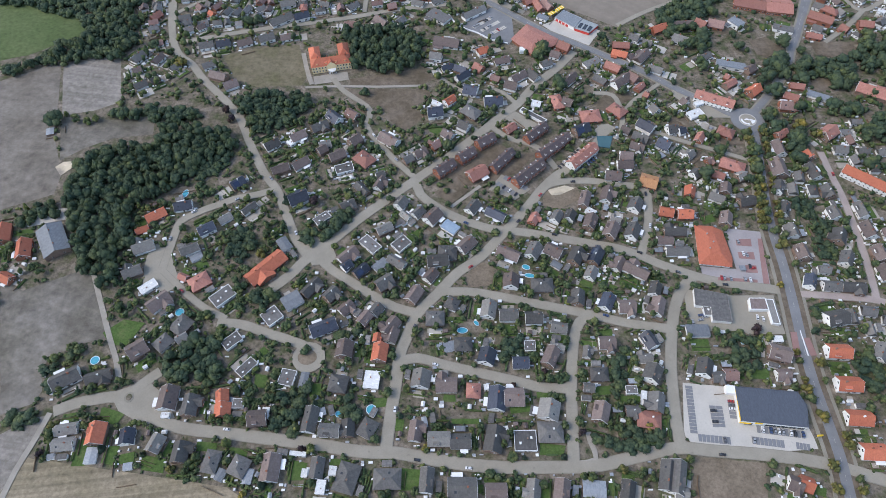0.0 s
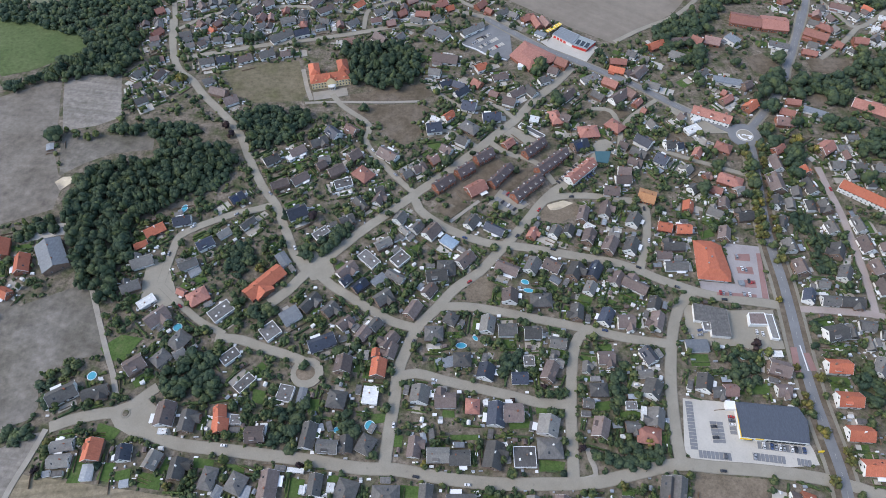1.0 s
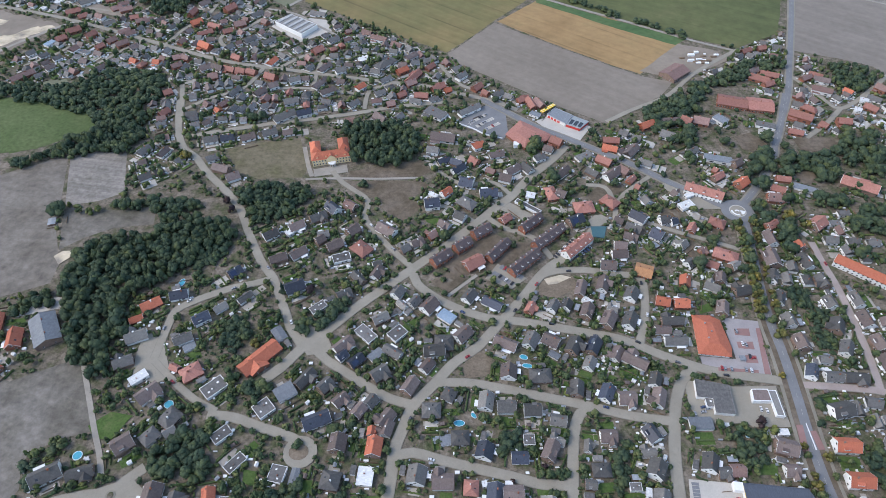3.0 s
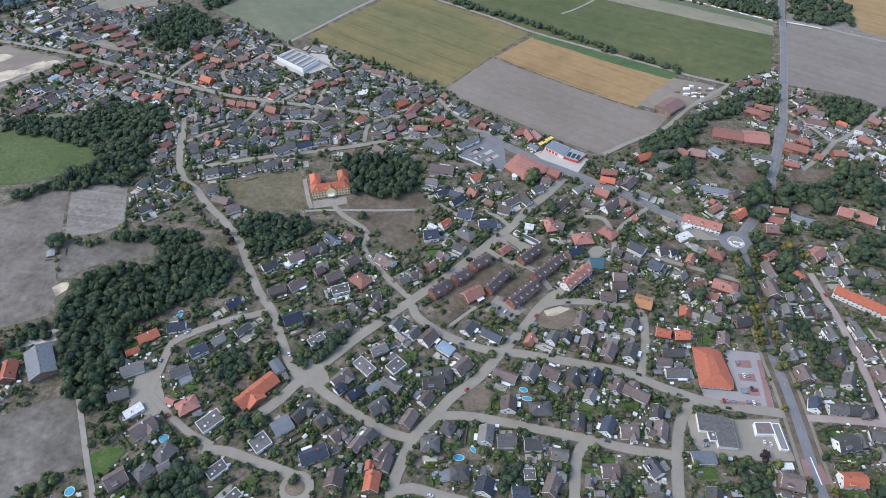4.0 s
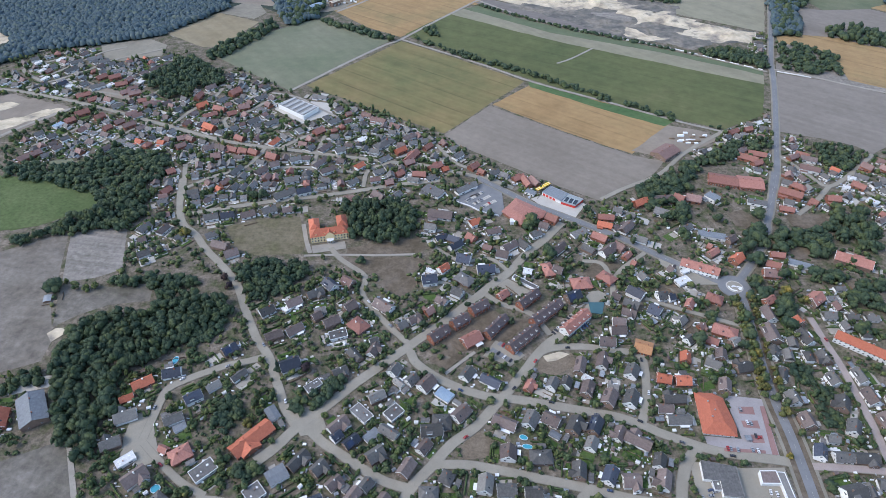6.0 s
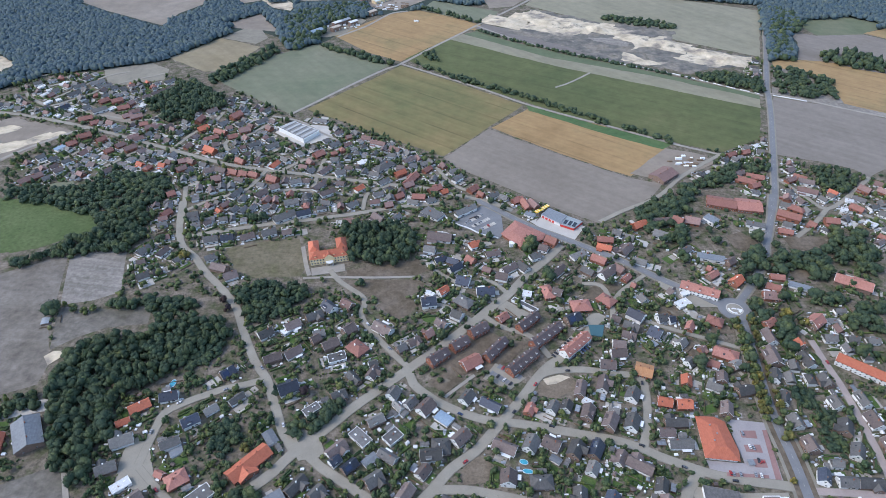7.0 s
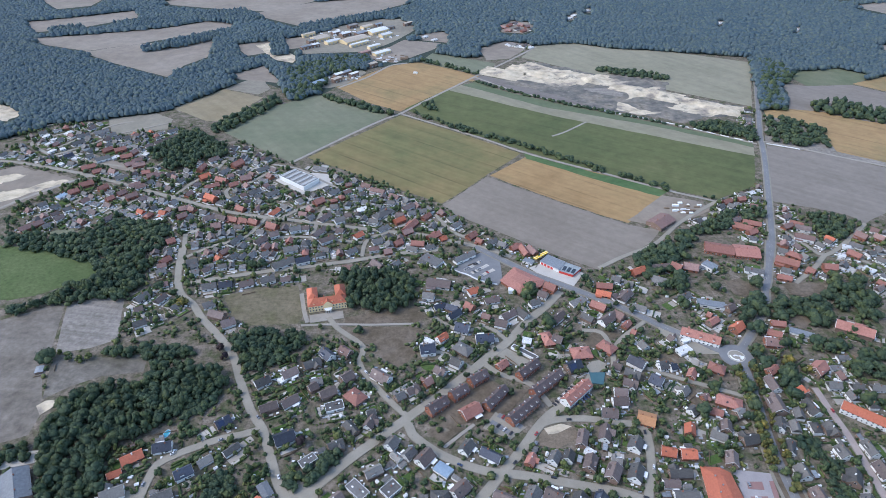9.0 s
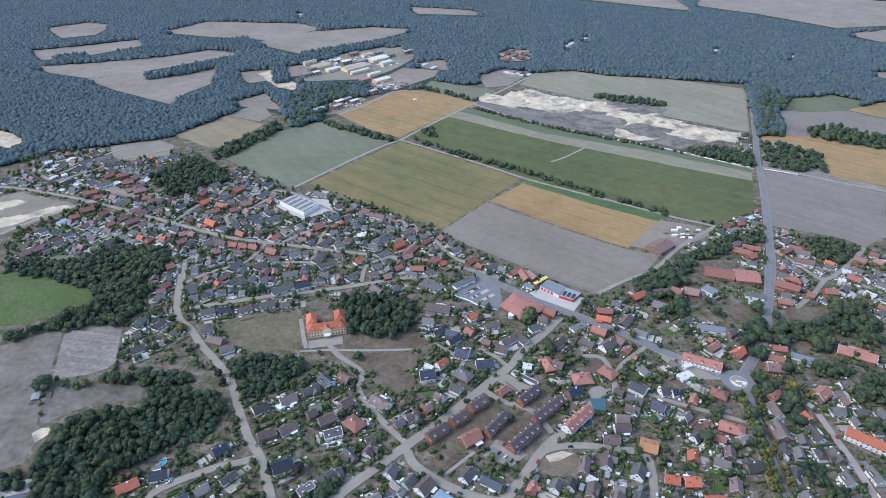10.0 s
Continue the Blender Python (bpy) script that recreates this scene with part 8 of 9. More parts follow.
rnd = random.Random(31)
made = {}
for x, y, turn, L, W in list(HOUSES):
    if y > 345:
        continue
    c, s = math.cos(radians(turn)), math.sin(radians(turn))
    for what, chance in (("garage", 0.42), ("shed", 0.5)):
        if rnd.random() > chance:
            continue
        for _ in range(6):
            side = rnd.choice(((0, 1), (0, -1), (1, 0), (-1, 0)))
            gap = 2.6 if what == "garage" else rnd.uniform(4, 11)
            a, b = (6.8, 3.8) if what == "garage" else (3.4, 2.7)
            if side[0]:
                ox, oy = side[0] * (L / 2 + gap + a / 2 - (0.8 if what == "garage" else 0)), rnd.uniform(-W / 3, W / 3)
            else:
                ox, oy = rnd.uniform(-L / 3, L / 3), side[1] * (W / 2 + gap + b / 2 - (0.8 if what == "garage" else 0))
            px, py = x + c * ox - s * oy, y + s * ox + c * oy
            if all(at_cell(*q) == 0 for q in corners(px, py, turn, a - 0.5, b - 0.5) + [(px, py)]):
                k = rnd.randint(0, 2)
                m = pose(px, py, 0, 0, 0, turn + 180 * rnd.randint(0, 1))
                if (what, k) in made:
                    copy_thing(made[what, k], m)
                else:
                    ob = make_garage((ROOF["f"], ROOF["p"], ROOF["G"])[k], (TRIM, DOORWOOD, TRIM)[k]) if what == "garage" else make_shed((ROOF["n"], ROOF["p"], ROOF["w"])[k], (TIMBER, TIMBER, TRIM)[k])
                    ob.matrix_basis = m
                    made[what, k] = ob
                mark_poly(corners(px, py, turn, a, b), 2)
                break


# ---- garden pools ----
def pool(x, y, a, b, turn, label, deep=0.5):
    top = tagged(new("garden_pool"), label, "pool", "garden pools")
    for name, k, z0, z1, mat in (("rim", 1.0, -0.2, 0.75 * deep + 0.3, POOLRIM), ("water", 0.86, 0.0, 0.75 * deep + 0.32, WATER)):
        bm = bmesh.new()
        bmesh.ops.create_cone(bm, cap_ends=True, segments=28, radius1=k, radius2=k, depth=z1 - z0, matrix=Matrix.Translation((0, 0, (z0 + z1) / 2)))
        bmesh.ops.scale(bm, vec=(a, b, 1), verts=bm.verts)
        part(name, bm, mat, top)
    top.matrix_basis = pose(x, y, 0, 0, 0, turn)
    mark_disc(x, y, max(a, b) + 1, 3)


pool(-252.7, 187.8, 3.4, 3.4, 0, "round blue garden pool with water")
pool(-50.3, 149.7, 3.6, 3.6, 0, "round garden pool with a white rim")
pool(-72.7, 146.7, 2.2, 2.2, 0, "small round blue garden pool")
pool(13.9, 209.8, 4.2, 2.4, 0, "oval turquoise garden pool")
pool(24.6, 215.8, 2.6, 1.5, -50, "small blue garden pool")
# the next two stand for blue tarps, made with the pool shape
pool(65.8, 265.1, 3.4, 2.2, -20, "blue garden tarp built as a pool")
pool(67.9, 257.2, 4.2, 2, -10, "bright blue garden tarp built as a pool")
pool(-200.3, 226.7, 3.6, 3.4, 0, "round garden pool with a pale rim")
pool(-222.0, 342.5, 2.6, 4.4, -10, "rectangular blue garden pool")
pool(299.9, 258.4, 2.2, 2, 0, "small turquoise garden pool")
pool(219.9, 199.0, 2.2, 2.2, 0, "small blue paddling pool")


# ---- gardens: lawns, drives, hedges, shrubs and trees round the houses ----
rnd = random.Random(9)
lawns, drives, terraces = bmesh.new(), bmesh.new(), bmesh.new()
hedge_v, hedge_f, hedge_n = [], [], 0
count = 0


def patch(bm, x, y, turn, a, b, z):
    vs = [bm.verts.new((*q, z)) for q in corners(x, y, turn, a, b)]
    bm.faces.new(vs)


def free(x, y, turn, a, b):
    return all(at_cell(*q) == 0 for q in corners(x, y, turn, a, b) + corners(x, y, turn, a * 0.5, b * 0.5))


for x, y, turn, L, W in HOUSES:
    count += 1
    for _ in range(11 if y < 330 and x < 130 else 17):
        c, s = math.cos(radians(turn)), math.sin(radians(turn))
        side = rnd.choice(((0, 1), (0, -1), (1, 0), (-1, 0)))
        a, b = rnd.uniform(3, 15), rnd.uniform(3, 11)
        ox, oy = side[0] * (L / 2 + a / 2 + 1), side[1] * (W / 2 + b / 2 + 1)
        px, py = x + c * ox - s * oy, y + s * ox + c * oy
        if free(px, py, turn, a, b):
            z = 0.03 + 0.3 * rnd.random()
            patch(lawns if rnd.random() < (0.70 if x < 150 and y < 300 else 0.36) else terraces if rnd.random() < (0.25 if y < 330 and x < 130 else 0.6) else drives, px, py, turn, a, b, z)
    for _ in range(4 if y < 400 else 2):
        c, s = math.cos(radians(turn)), math.sin(radians(turn))
        along = rnd.random() < 0.5
        n = rnd.uniform(9, 20)
        ox, oy = (rnd.choice((-1, 1)) * (L / 2 + rnd.uniform(4, 8)), 0) if along else (0, rnd.choice((-1, 1)) * (W / 2 + rnd.uniform(5, 10)))
        hx, hy = x + c * ox - s * oy, y + s * ox + c * oy
        d = np.array([-s, c]) if along else np.array([c, s])
        k = int(n / 1.0)
        line = [np.array([hx, hy]) + d * (i - k / 2) for i in range(k)]
        runs, run = [], []
        for q in line + [None]:
            if q is None or at_cell(*q) in (1, 2, 3, 9):
                if len(run) > 2:
                    runs.append(run)
                run = []
            else:
                run.append(q)
        across = np.array([-d[1], d[0]])
        tall_hedge = rnd.uniform(1.0, 2.0)
        for run in runs:
            rs = np.random.RandomState(hedge_n % 9973)
            m = len(run)
            base = np.array(run)
            rows = []
            for u, z in ((-0.55, 0), (-0.6, 0.7), (-0.25, 1.0), (0.25, 1.0), (0.6, 0.7), (0.55, 0)):
                p = base + across * u * rnd.uniform(0.8, 1.2)
                rows.append(np.column_stack([p, np.full(m, z * tall_hedge)]) + rs.normal(0, 0.13, (m, 3)) * (z > 0))
            w = np.concatenate(rows)
            for a in range(5):
                i = np.arange(m - 1)
                quad = np.stack([a * m + i, a * m + i + 1, (a + 1) * m + i + 1, (a + 1) * m + i], 1)
                hedge_f.append(np.concatenate([quad[:, [0, 1, 2]], quad[:, [0, 2, 3]]]) + hedge_n)
            hedge_v.append(w)
            hedge_n += len(w)
for bm, name, mat, label in ((lawns, "lawns", LAND["lawn"], "small mown garden lawns between houses"), (drives, "drives", DRIVE, "paved garden drives and paths"), (terraces, "terraces", TERRACE, "pale slab terraces and forecourts by houses")):
    tagged(part(name, bm, mat), label, "garden", kind="stuff")
tagged(shaped("hedges", np.concatenate(hedge_v), np.concatenate(hedge_f), LEAF["hedge"]), "clipped green garden hedges along plots", "hedge", kind="stuff")

# Shrubs: dense near houses, in drifts
near_house = np.zeros_like(taken, dtype=bool)
for x, y, turn, L, W in HOUSES:
    i, j = cell(x, y)
    near_house[max(0, i - 18):i + 19, max(0, j - 18):j + 19] = True
r = np.random.RandomState(12)
shrubs, tall = [], []
ii, jj = np.nonzero(near_house & (taken == 0))
pick = r.permutation(len(ii))
for n in pick:
    x, y = X0 + (ii[n] + r.uniform()) * CELL, Y0 + (jj[n] + r.uniform()) * CELL
    drift = noise.noise((x / 17, y / 17, 0.3)) + 0.5 * noise.noise((x / 6, y / 6, 4.1))
    chance = 0.036 + 0.16 * max(0, drift + 0.10)
    if y > 480:
        chance *= 0.55
    if y > 800:
        chance *= 0.6
    if x > 220:
        chance *= 0.55
    if r.uniform() > chance * (1.8 if y < 300 else 1.65 if y < 420 else 1.75):
        continue
    if r.uniform() < 0.17 and at_cell(x, y) == 0:
        tall.append((x, y, r.uniform(1.8, 4.0), r.uniform(4.5, 9.5), -0.2))
    else:
        q = 0.7 + 2.3 * r.uniform() ** 1.8
        shrubs.append((x, y, q, q * r.uniform(1.0, 1.6), -0.1))
scattered("shrubs", [p for p in shrubs if p[1] < 400], SMALL_CROWNS, LEAF["garden"], "mixed garden shrubs and bushes", "shrub", 1, True)
scattered("shrubs", [p for p in shrubs if p[1] >= 400], ONE_CROWNS, LEAF["garden"], "garden shrubs among the further houses", "shrub", 6, True)
TREE_SPOTS = sorted((p for p in tall if p[1] < 330), key=lambda p: p[1] - 8 * p[2])
rest = [p for p in tall if p[1] >= 330] + TREE_SPOTS[170:]
scattered("garden_trees", [p for p in rest if p[1] < 480], MID_CROWNS, LEAF["garden"], "garden trees among the further houses", "tree", 2, True)
scattered("garden_trees", [p for p in rest if p[1] >= 480], LOW_CROWNS, LEAF["garden"], "garden trees among the far houses", "tree", 2, True)

kinds = [("garden", c, "leafy green broadleaf garden tree") for c in NEAR_CROWNS] + [("yellow", NEAR_CROWNS[1], "yellowing broadleaf garden tree"), ("copper", NEAR_CROWNS[2], "dark copper-leaved garden tree"), ("conifer", spire(3), "dark green garden conifer"), ("conifer", spire(4), "slender dark green conifer"), ("oak", WOOD_CROWNS[0], "tall dark green village oak"), ("oak", WOOD_CROWNS[3], "broad dark green village oak")]
tree_protos = []
for leaf, (v, f), label in kinds:
    top = tagged(new("tree"), label, "tree", "garden trees")
    bm = bmesh.new()
    bmesh.ops.create_cone(bm, cap_ends=True, segments=7, radius1=0.09, radius2=0.035, depth=1.0, matrix=Matrix.Translation((0, 0, 0.45)))
    for k in range(4):
        turned = pose(0, 0, 0.55, 0, 0, 90 * k + 20) @ pose(0, 0, 0, 45, 0, 0) @ Matrix.Translation((0, 0, 0.25))
        bmesh.ops.create_cone(bm, cap_ends=True, segments=5, radius1=0.035, radius2=0.012, depth=0.5, matrix=turned)
    part("trunk", bm, BARK, top)
    shaped("crown", v, f, LEAF[leaf], top, smooth=True)
    tree_protos.append(top)
used = set()
for n, (x, y, rad, hgt, base) in enumerate(TREE_SPOTS[:170]):
    k = int(abs(x * 3.7 + y * 1.9)) % 14
    k = k if k < 10 else k % 6
    if k == 7 and n % 3:
        k = 0
    m = pose(x, y, base, 0, 0, (n * 47) % 360) @ Matrix.Diagonal((rad, rad, hgt / 1.6, 1))
    if k in used:
        first = tree_protos[k]
        copy_thing(first, m @ Matrix.Diagonal((*(1 / s for s in first.scale), 1)))
    else:
        tree_protos[k].matrix_basis = m
        used.add(k)
for k, ob in enumerate(tree_protos):
    if k not in used:
        ob.matrix_basis = pose((-133.3, -158.2, -171.9, -74.7)[k % 4], (239.7, 246.4, 281.9, 464.7)[k % 4], 0) @ Matrix.Diagonal((4.5, 4.5, 5.5, 1))

# ---- the wide forest behind the fields ----
r = np.random.RandomState(5)
near, far = [], []
for low, high, step, lot in ((700, 1450, 6.2, near), (1450, 2700, 8.4, far)):
    gx, gy = np.meshgrid(np.arange(-2300, 2300, step), np.arange(low, high, step))
    gx, gy = gx.ravel() + r.uniform(-0.48, 0.48, gx.size) * step, gy.ravel() + r.uniform(-0.48, 0.48, gy.size) * step
    keep = inside(FOREST, gx, gy) & (np.abs(gx) < 0.86 * gy + 120)
    for poly in FIELDS:
        # leaves out trees whose tops would cover a field in the camera's view
        keep &= ~(inside(poly, gx, gy) | inside(poly, gx * 1.026, gy * 1.026))
    for x, y in zip(gx[keep], gy[keep]):
        if y < 1380 and at_cell(x, y) in (1, 2):
            continue
        s = r.uniform(0.85, 1.15)
        lot.append((x, y, 0.92 * step * s, r.uniform(10.0, 12.5) + 2.5 * noise.noise((x / 60, y / 60, 1.7)), -1.0))
# the whole forest wears the bluish colour that stands in for distant haze
scattered("forest", near, PINES[:4] + ONE_CROWNS[:3], LEAF["pine"], "wide dark pine forest behind the village, tinted haze-blue", "forest", 3, True)
scattered("forest", far, PINES, LEAF["pine"], "wide dark pine forest towards the horizon, tinted haze-blue", "forest", 4, True)


# ---- avenue and single street trees ----
def tree_at(k, x, y, rad, hgt, turn=0.0, base=-0.1):
    first = tree_protos[k]
    return copy_thing(first, pose(x, y, base, 0, 0, turn) @ Matrix.Diagonal((rad / first.scale[0], rad / first.scale[1], hgt / 1.6 / first.scale[2], 1)))


rnd = random.Random(77)
line = MAIN[0]
for i in range(len(line) - 1):
    p, q = line[i], line[i + 1]
    d = (q - p) / (np.linalg.norm(q - p) + 1e-9)
    for side in (-1, 1):
        if rnd.random() < (0.75 if p[1] > 290 else 0.28):
            x, y = p + np.array([-d[1], d[0]]) * side * rnd.uniform(6.5, 8)
            tree_at(rnd.choice((6, 6, 0, 3)), x, y, rnd.uniform(2.6, 4.2), rnd.uniform(6, 10), rnd.uniform(0, 360))
tree_at(11, 5.1, 392.5, 6.2, 11, 53)
tree_at(10, 28.6, 402.8, 3.4, 8, 106)
tree_at(11, 49.9, 442.0, 3.5, 8, 159)
tree_at(10, 58.3, 437.1, 2.0, 6, 212)
tree_at(11, -12.1, 378.3, 4.2, 9, 265)
tree_at(10, 67.7, 382.8, 3.3, 8, 318)
tree_at(11, 88.0, 468.0, 3.2, 8, 11)
tree_at(10, 118.9, 437.3, 4.1, 9, 64)
tree_at(11, 175.6, 463.7, 4.8, 10, 117)
tree_at(10, 204.9, 460.9, 3.8, 8, 170)
tree_at(11, 242.5, 404.2, 3.7, 8, 223)
tree_at(10, 250.4, 386.4, 5.7, 11, 276)
tree_at(11, 229.1, 356.7, 7.9, 13, 329)
tree_at(10, 114.1, 476.3, 8.5, 14, 22)
tree_at(11, 320.3, 459.7, 9.3, 15, 75)
tree_at(10, 336.7, 439.0, 7.5, 13, 128)
tree_at(6, 344.3, 404.6, 5.0, 10, 181)
tree_at(10, 372.2, 442.7, 7.1, 12, 234)
tree_at(11, 378.0, 433.0, 6.5, 11, 287)
tree_at(10, 295.8, 412.4, 5.5, 10, 340)
tree_at(11, 320.5, 396.2, 8.7, 14, 33)
tree_at(10, 314.9, 375.4, 8.0, 13, 86)
tree_at(11, 281.8, 384.0, 6.3, 11, 139)
tree_at(10, 276.8, 362.6, 6.7, 12, 192)
tree_at(11, 265.4, 351.3, 5.5, 10, 245)
tree_at(10, 379.1, 369.4, 7.8, 13, 298)
tree_at(11, 350.2, 532.9, 8.9, 14, 351)
tree_at(10, 332.4, 496.6, 10.0, 15, 44)
tree_at(11, 338.3, 483.8, 6.6, 12, 97)
tree_at(10, 305.3, 528.4, 6.1, 11, 150)
tree_at(11, 303.2, 548.7, 4.4, 9, 203)
tree_at(10, 367.5, 522.8, 4.4, 9, 256)
tree_at(11, 358.2, 494.5, 8.6, 14, 309)
tree_at(10, 385.0, 476.2, 9.8, 15, 2)
tree_at(11, 399.4, 476.1, 7.5, 13, 55)
tree_at(10, 443.7, 522.1, 9.3, 15, 108)
tree_at(11, 441.7, 542.2, 8.1, 13, 161)
tree_at(10, 463.9, 536.9, 7.5, 13, 214)
tree_at(11, 243.0, 581.6, 6.9, 12, 267)
tree_at(10, 256.8, 591.6, 6.4, 11, 320)
tree_at(11, 275.2, 591.4, 9.0, 14, 13)
tree_at(10, 288.2, 586.8, 7.7, 13, 66)
tree_at(11, 266.5, 541.8, 5.5, 10, 119)
tree_at(10, 261.9, 498.2, 6.4, 11, 172)
tree_at(11, 166.8, 546.9, 5.3, 10, 225)
tree_at(10, 169.3, 534.7, 4.1, 9, 278)
tree_at(11, 204.1, 491.4, 3.9, 9, 331)
tree_at(10, 226.6, 477.8, 3.4, 8, 24)
tree_at(11, 190.2, 502.6, 2.8, 7, 77)
tree_at(10, 25.6, 612.3, 3.1, 8, 130)
tree_at(11, 29.8, 600.6, 3.6, 8, 183)
tree_at(10, 66.7, 608.4, 4.3, 9, 236)
tree_at(11, 78.7, 593.2, 4.2, 9, 289)
tree_at(10, 59.3, 541.8, 4.6, 9, 342)
tree_at(11, 103.0, 525.4, 9.0, 14, 35)
tree_at(10, -207.4, 575.8, 6.8, 12, 88)
tree_at(11, -194.8, 576.8, 6.1, 11, 141)
tree_at(10, -155.2, 550.0, 4.7, 9, 194)
tree_at(6, -263.3, 509.9, 6.5, 11, 247)
tree_at(10, -296.6, 539.2, 5.6, 10, 300)
tree_at(0, 277.6, 407.3, 4.3, 9, 67)
tree_at(6, 278.7, 398.5, 4.8, 10, 134)
tree_at(3, 281.4, 391.3, 3.8, 8, 201)
tree_at(6, 279.9, 381.4, 4.3, 9, 268)
tree_at(0, 278.4, 371.8, 4.8, 10, 335)
tree_at(6, 277.3, 361.8, 3.8, 8, 42)
tree_at(3, 275.7, 352.0, 4.3, 9, 109)
tree_at(6, 274.1, 342.5, 4.8, 10, 176)
tree_at(0, 272.5, 333.2, 3.8, 8, 243)
tree_at(6, 271.0, 324.2, 4.3, 9, 310)
tree_at(3, 270.0, 316.5, 4.8, 10, 17)
tree_at(6, 268.8, 308.4, 3.8, 8, 84)
tree_at(0, 272.3, 297.1, 4.3, 9, 151)
tree_at(6, 273.9, 283.0, 4.8, 10, 218)
tree_at(10, -362.0, 430.9, 9, 15, 305)
tree_at(1, -332.5, 429.1, 4, 8, 330)
tree_at(2, -343.0, 429.2, 3.5, 7, 190)
tree_at(3, -325.5, 432.0, 4, 8, 75)
tree_at(8, -132.6, 331.3, 4.5, 11, 30)
tree_at(7, -108.4, 330.7, 5.5, 11, 250)
tree_at(7, -203.7, 441.6, 4.5, 10, 280)
tree_at(7, -197.3, 430.3, 4, 9, 336)
tree_at(0, -100.3, 193.5, 4, 7, 180)
tree_at(6, 258.0, 142.0, 4.5, 8, 140)
tree_at(7, 231.1, 208.2, 4.5, 8, 20)
tree_at(2, 111.2, 472.5, 7, 12, 55)
tree_at(3, 99.0, 519.4, 8, 12, 205)
tree_at(4, 49.6, 523.8, 4.5, 9, 316)
tree_at(6, -263.9, 512.2, 5, 9, 66)
tree_at(0, -133.3, 239.7, 6, 11, 85)
tree_at(1, -158.2, 246.4, 5, 9, 60)
tree_at(7, 72.2, 176.9, 2.5, 4, 275)
tree_at(7, 49.3, 166.5, 2.2, 4, 250)
tree_at(0, 352.7, 324.1, 3, 6, 235)
tree_at(4, 310.5, 432.7, 6, 10, 230)
tree_at(6, 332.0, 417.8, 6, 10, 220)
tree_at(1, 414.8, 457.5, 7, 11, 50)
tree_at(2, 258.4, 504.2, 7, 11, 40)
tree_at(6, 138.4, 137.0, 4, 7, 130)
tree_at(6, -146.5, 279.0, 4, 8, 340)
tree_at(1, -171.9, 281.9, 4, 8, 315)
tree_at(2, 3.6, 375.1, 5, 9, 130)
tree_at(3, -68.9, 333.9, 3.5, 6, 160)
tree_at(2, -44.8, 332.9, 4, 7, 150)
tree_at(1, 170.9, 415.1, 3, 6, 210)
tree_at(4, 3.3, 342.6, 3, 5, 130)
tree_at(1, 148.2, 340.5, 4, 7, 70)
tree_at(2, 168.6, 346.5, 4, 7, 350)
tree_at(1, -74.7, 464.7, 5, 8, 195)
tree_at(2, -113.9, 471.3, 3, 6, 65)


# ---- cars ----
def make_car(colour, label):
    top = tagged(new("car"), label, "car", "parked cars")
    paint = plain("car_paint", colour, 0.3, 0.1, 0.6, 0.03)
    bm = bmesh.new()
    prism(bm, [(-2.15, 0.28), (2.15, 0.28), (2.2, 0.62), (2.05, 0.85), (0.95, 0.98), (-2.0, 1.0), (-2.2, 0.7)], -0.88, 0.88)
    bmesh.ops.bevel(bm, geom=[e for e in bm.edges if abs(e.verts[0].co.y - e.verts[1].co.y) < 0.01], offset=0.07, segments=1, affect="EDGES")
    part("body", bm, paint, top)
    bm = bmesh.new()
    prism(bm, [(-1.85, 0.97), (1.0, 0.97), (0.35, 1.42), (-1.45, 1.42)], -0.76, 0.76)
    part("window", bm, GLASS, top)
    bm = bmesh.new()
    prism(bm, [(-1.4, 1.40), (0.28, 1.40), (0.2, 1.48), (-1.3, 1.48)], -0.72, 0.72)
    part("roof", bm, paint, top)
    for x in (-1.35, 1.35):
        for y in (-0.82, 0.82):
            bm = bmesh.new()
            bmesh.ops.create_cone(bm, cap_ends=True, segments=12, radius1=0.32, radius2=0.32, depth=0.22, matrix=pose(x, y, 0.32, 90, 0, 0))
            part("wheel", bm, RUBBER, top)
    return top


paints = [((0.72, 0.72, 0.72), "white parked hatchback car"), ((0.30, 0.31, 0.33), "silver grey parked car beside a kerb"), ((0.03, 0.03, 0.035), "black parked car on paving"), ((0.40, 0.03, 0.03), "red parked hatchback car"), ((0.04, 0.07, 0.16), "dark blue parked estate car"), ((0.10, 0.10, 0.11), "dark grey parked estate car")]
for i, (width, line) in enumerate(STREETS[:19]):
    rr = random.Random(i)
    for k in range(4, len(line) - 4, 5):
        p, d = line[k], line[k + 1] - line[k]
        if p[1] > 420 or rr.random() > 0.38:
            continue
        d = d / (np.linalg.norm(d) + 1e-9)
        off = rr.choice((-1, 1)) * (width / 2 - 1.3)
        CAR_SPOTS.append((p[0] - d[1] * off, p[1] + d[0] * off, 0.70, math.degrees(math.atan2(d[1], d[0])) + 180 * rr.randint(0, 1)))
cars = {}
rr = random.Random(5)
for x, y, z, turn in CAR_SPOTS[:128]:
    k = rr.choice((0, 0, 1, 1, 2, 2, 3, 4, 5))
    m = pose(x, y, z + 0.01, 0, 0, turn)
    if k in cars:
        copy_thing(cars[k], m)
    else:
        cars[k] = make_car(*paints[k])
        cars[k].matrix_basis = m

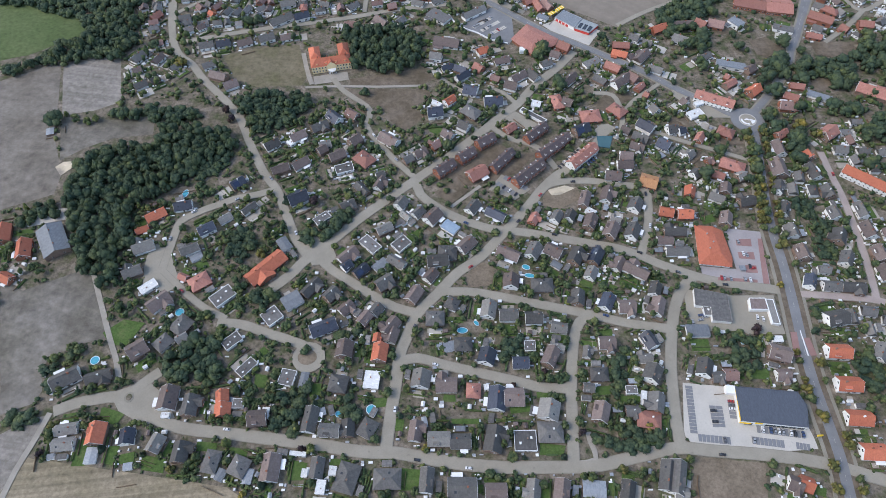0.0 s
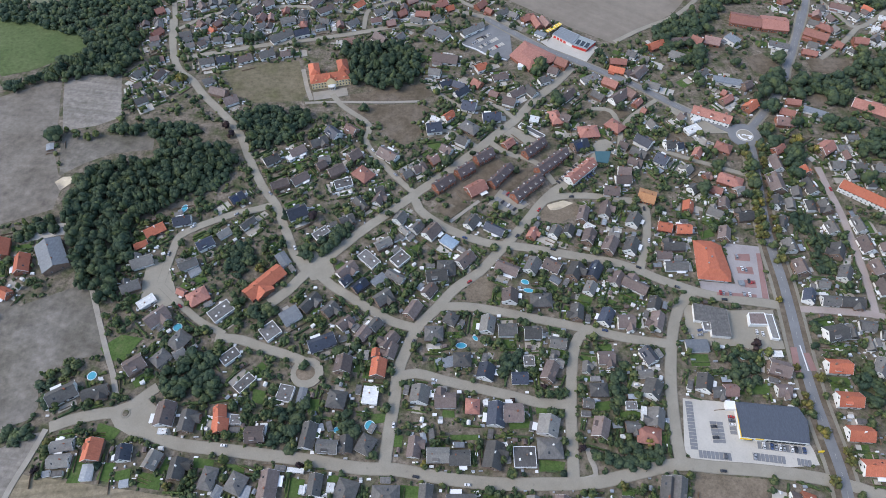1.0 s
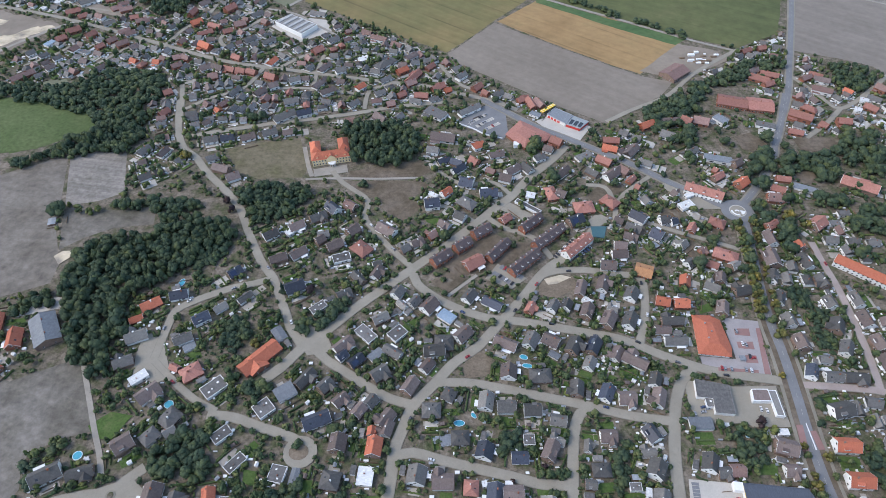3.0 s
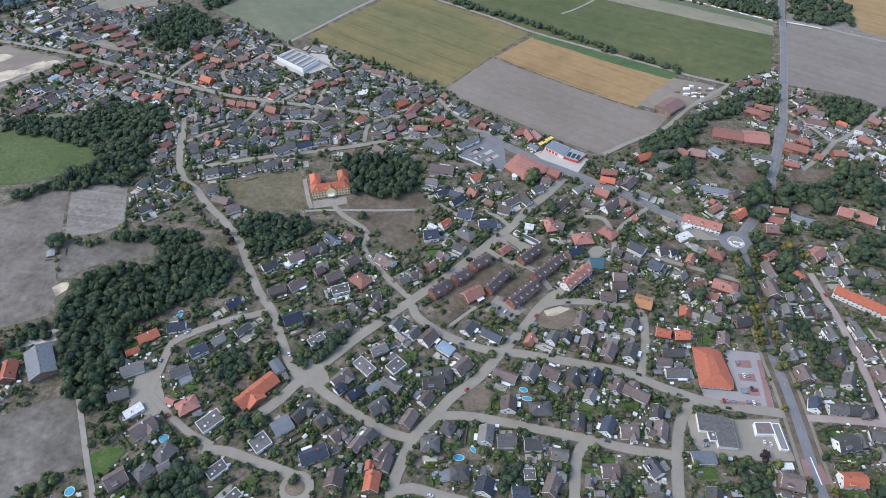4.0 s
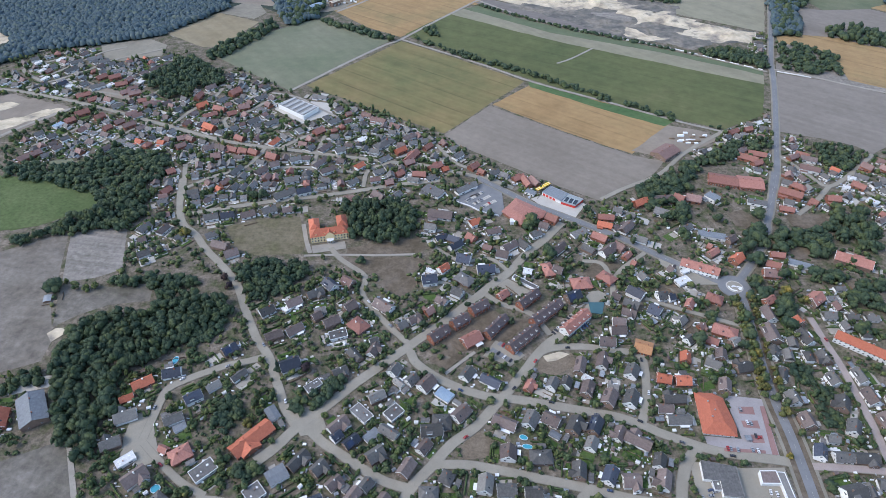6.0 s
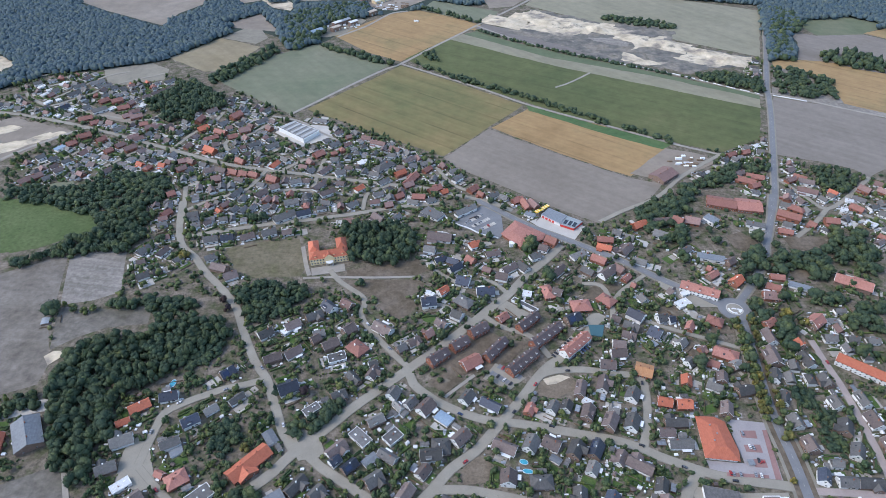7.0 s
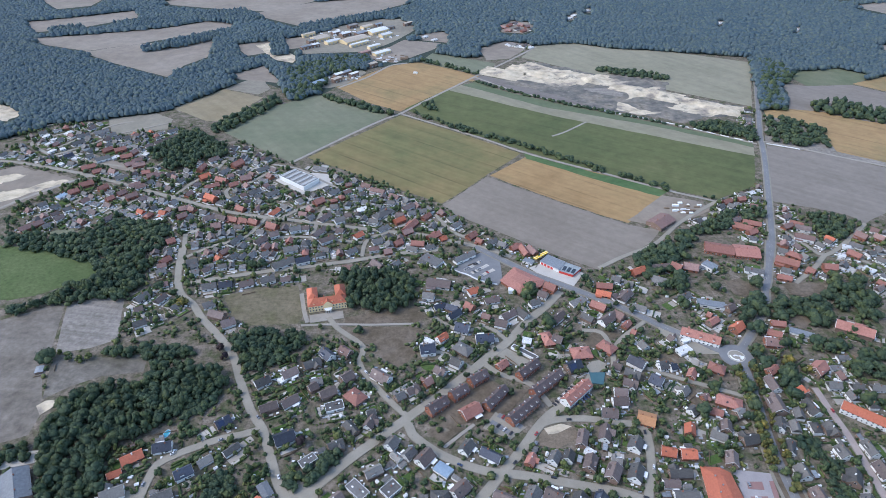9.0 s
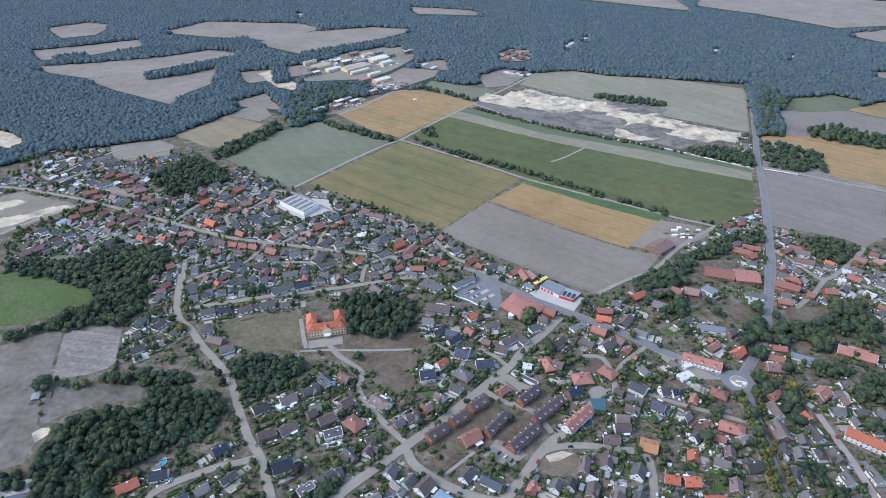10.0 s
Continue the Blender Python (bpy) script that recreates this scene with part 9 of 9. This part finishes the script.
# ---- fences and garden furniture ----
rnd = random.Random(21)
fence, junk = bmesh.new(), {"white": bmesh.new(), "grey": bmesh.new()}
for x, y, turn, L, W in HOUSES:
    if y > 800:
        continue
    c, s = math.cos(radians(turn)), math.sin(radians(turn))
    for _ in range(2):
        along = rnd.random() < 0.5
        ox, oy = (rnd.choice((-1, 1)) * (L / 2 + rnd.uniform(3, 9)), 0) if along else (0, rnd.choice((-1, 1)) * (W / 2 + rnd.uniform(4, 12)))
        fx, fy = x + c * ox - s * oy, y + s * ox + c * oy
        n = rnd.uniform(8, 18)
        a = turn + (90 if along else 0)
        e = [(fx + math.cos(radians(a)) * t * n, fy + math.sin(radians(a)) * t * n) for t in (-0.5, -0.25, 0, 0.25, 0.5)]
        if any(at_cell(*q) in (1, 2, 9) for q in e):
            continue
        bm = boxed(-n / 2, n / 2, -0.06, 0.06, 0, rnd.uniform(1.1, 1.8))
        bmesh.ops.transform(bm, matrix=pose(fx, fy, 0, 0, 0, a), verts=bm.verts)
        me = bpy.data.meshes.new("scrap")
        bm.to_mesh(me)
        bm.free()
        fence.from_mesh(me)
        bpy.data.meshes.remove(me)
    for _ in range(7 if x < 130 else 10):
        ox, oy = rnd.choice((-1, 1)) * (L / 2 + rnd.uniform(0.5, 6)), rnd.choice((-1, 1)) * (W / 2 + rnd.uniform(0.5, 7))
        if rnd.random() < 0.5:
            ox *= rnd.random()
        else:
            oy *= rnd.random()
        jx, jy = x + c * ox - s * oy, y + s * ox + c * oy
        if at_cell(jx, jy) not in (0,):
            continue
        kind = rnd.choice(("white", "white", "white", "grey", "grey", "grey", "white", "white", "grey", "grey"))
        u, v, h = rnd.uniform(0.3, 1.7), rnd.uniform(0.3, 1.1), rnd.uniform(0.5, 1.6)
        box(junk[kind], jx - u, jx + u, jy - v, jy + v, 0, h)
tagged(part("fences", fence, TIMBER), "low timber garden fences between plots", "fence", kind="stuff")
for kind, mat in (("white", TRIM), ("grey", STEEL)):
    tagged(part("garden_furniture", junk[kind], mat), kind + " garden furniture, covers and boxes by houses", "garden furniture", kind="stuff")


# ---- spoil heaps in the quarry ----
def sand_mound(x, y, rad, hgt, seed):
    rs = np.random.RandomState(seed)
    bm = bmesh.new()
    bmesh.ops.create_grid(bm, x_segments=14, y_segments=14, size=1.0)
    for v in bm.verts:
        d = math.hypot(v.co.x, v.co.y)
        v.co.z = max(0, 1 - d) * hgt * (1 + 0.5 * noise.noise((v.co.x * 2.2 + seed, v.co.y * 2.2, 0.5))) + 0.25
        v.co.x, v.co.y = v.co.x * rad * 1.7 * (1 + rs.normal(0, 0.02)), v.co.y * rad * (1 + rs.normal(0, 0.02))
    ob = tagged(part("sand_mound", bm, LAND["sand"]), "long mound of pale sand in the quarry", "mound", "quarry mounds")
    ob.matrix_basis = pose(x, y, 0.3, 0, 0, -32)


for k, (x, y) in enumerate([(180, 1255), (221, 1219), (264, 1202), (306, 1185), (371, 1137), (416, 1106), (476, 1069), (505, 1036), (137, 1227)]):
    sand_mound(x, y, 16 + 5 * (k % 3), 5 + 2 * (k % 2), k)


# ---- stacks, trailers and crates standing about in the farm yard and the works yards ----
clutter = {"white": bmesh.new(), "brown": bmesh.new()}
rnd = random.Random(58)
for cx, cy, spread, many in ((327, 699, 20, 26), (-168, 1498, 75, 70), (-172, 1204, 24, 22), (-91, 1333, 40, 36)):
    for k in range(many):
        a, q = rnd.uniform(0, 6.283), spread * math.sqrt(rnd.random())
        x, y = cx + math.cos(a) * q * 1.3, cy + math.sin(a) * q * 0.8
        if at_cell(x, y) in (1, 2):
            continue
        u, v, h = rnd.uniform(1.0, 4.5), rnd.uniform(0.8, 1.8), rnd.uniform(1.0, 3.0)
        box(clutter["white" if rnd.random() < 0.6 else "brown"], x - u, x + u, y - v, y + v, 0, h)
for kind, mat in (("white", TRIM), ("brown", TIMBER)):
    tagged(part("yard_clutter", clutter[kind], mat), kind + " stacks, trailers and crates standing in work yards", "yard clutter", kind="stuff")


# ---- white barriers along the far field road ----
for pts, gap in (([(294, 1034), (337, 1008), (379, 987), (423, 958), (463, 928), (505, 901)], 3), ([(524, 895), (548, 884), (567, 874)], 9)):
    fine = smooth_line(pts, 7.0)
    rail = tagged(new("roadside_barrier"), "row of low white panels along a field road", "barrier", "roadside barriers")
    for k in range(0, len(fine) - 1):
        if k % gap == gap - 1:
            continue
        (xa, ya), (xb, yb) = fine[k], fine[k + 1]
        n = math.hypot(xb - xa, yb - ya)
        ob = part("panel", boxed(0.1, n - 0.1, -0.3, 0.3, -0.1, 1.5), TRIM, rail)
        ob.matrix_basis = pose(xa, ya, 0, 0, 0, math.degrees(math.atan2(yb - ya, xb - xa)))
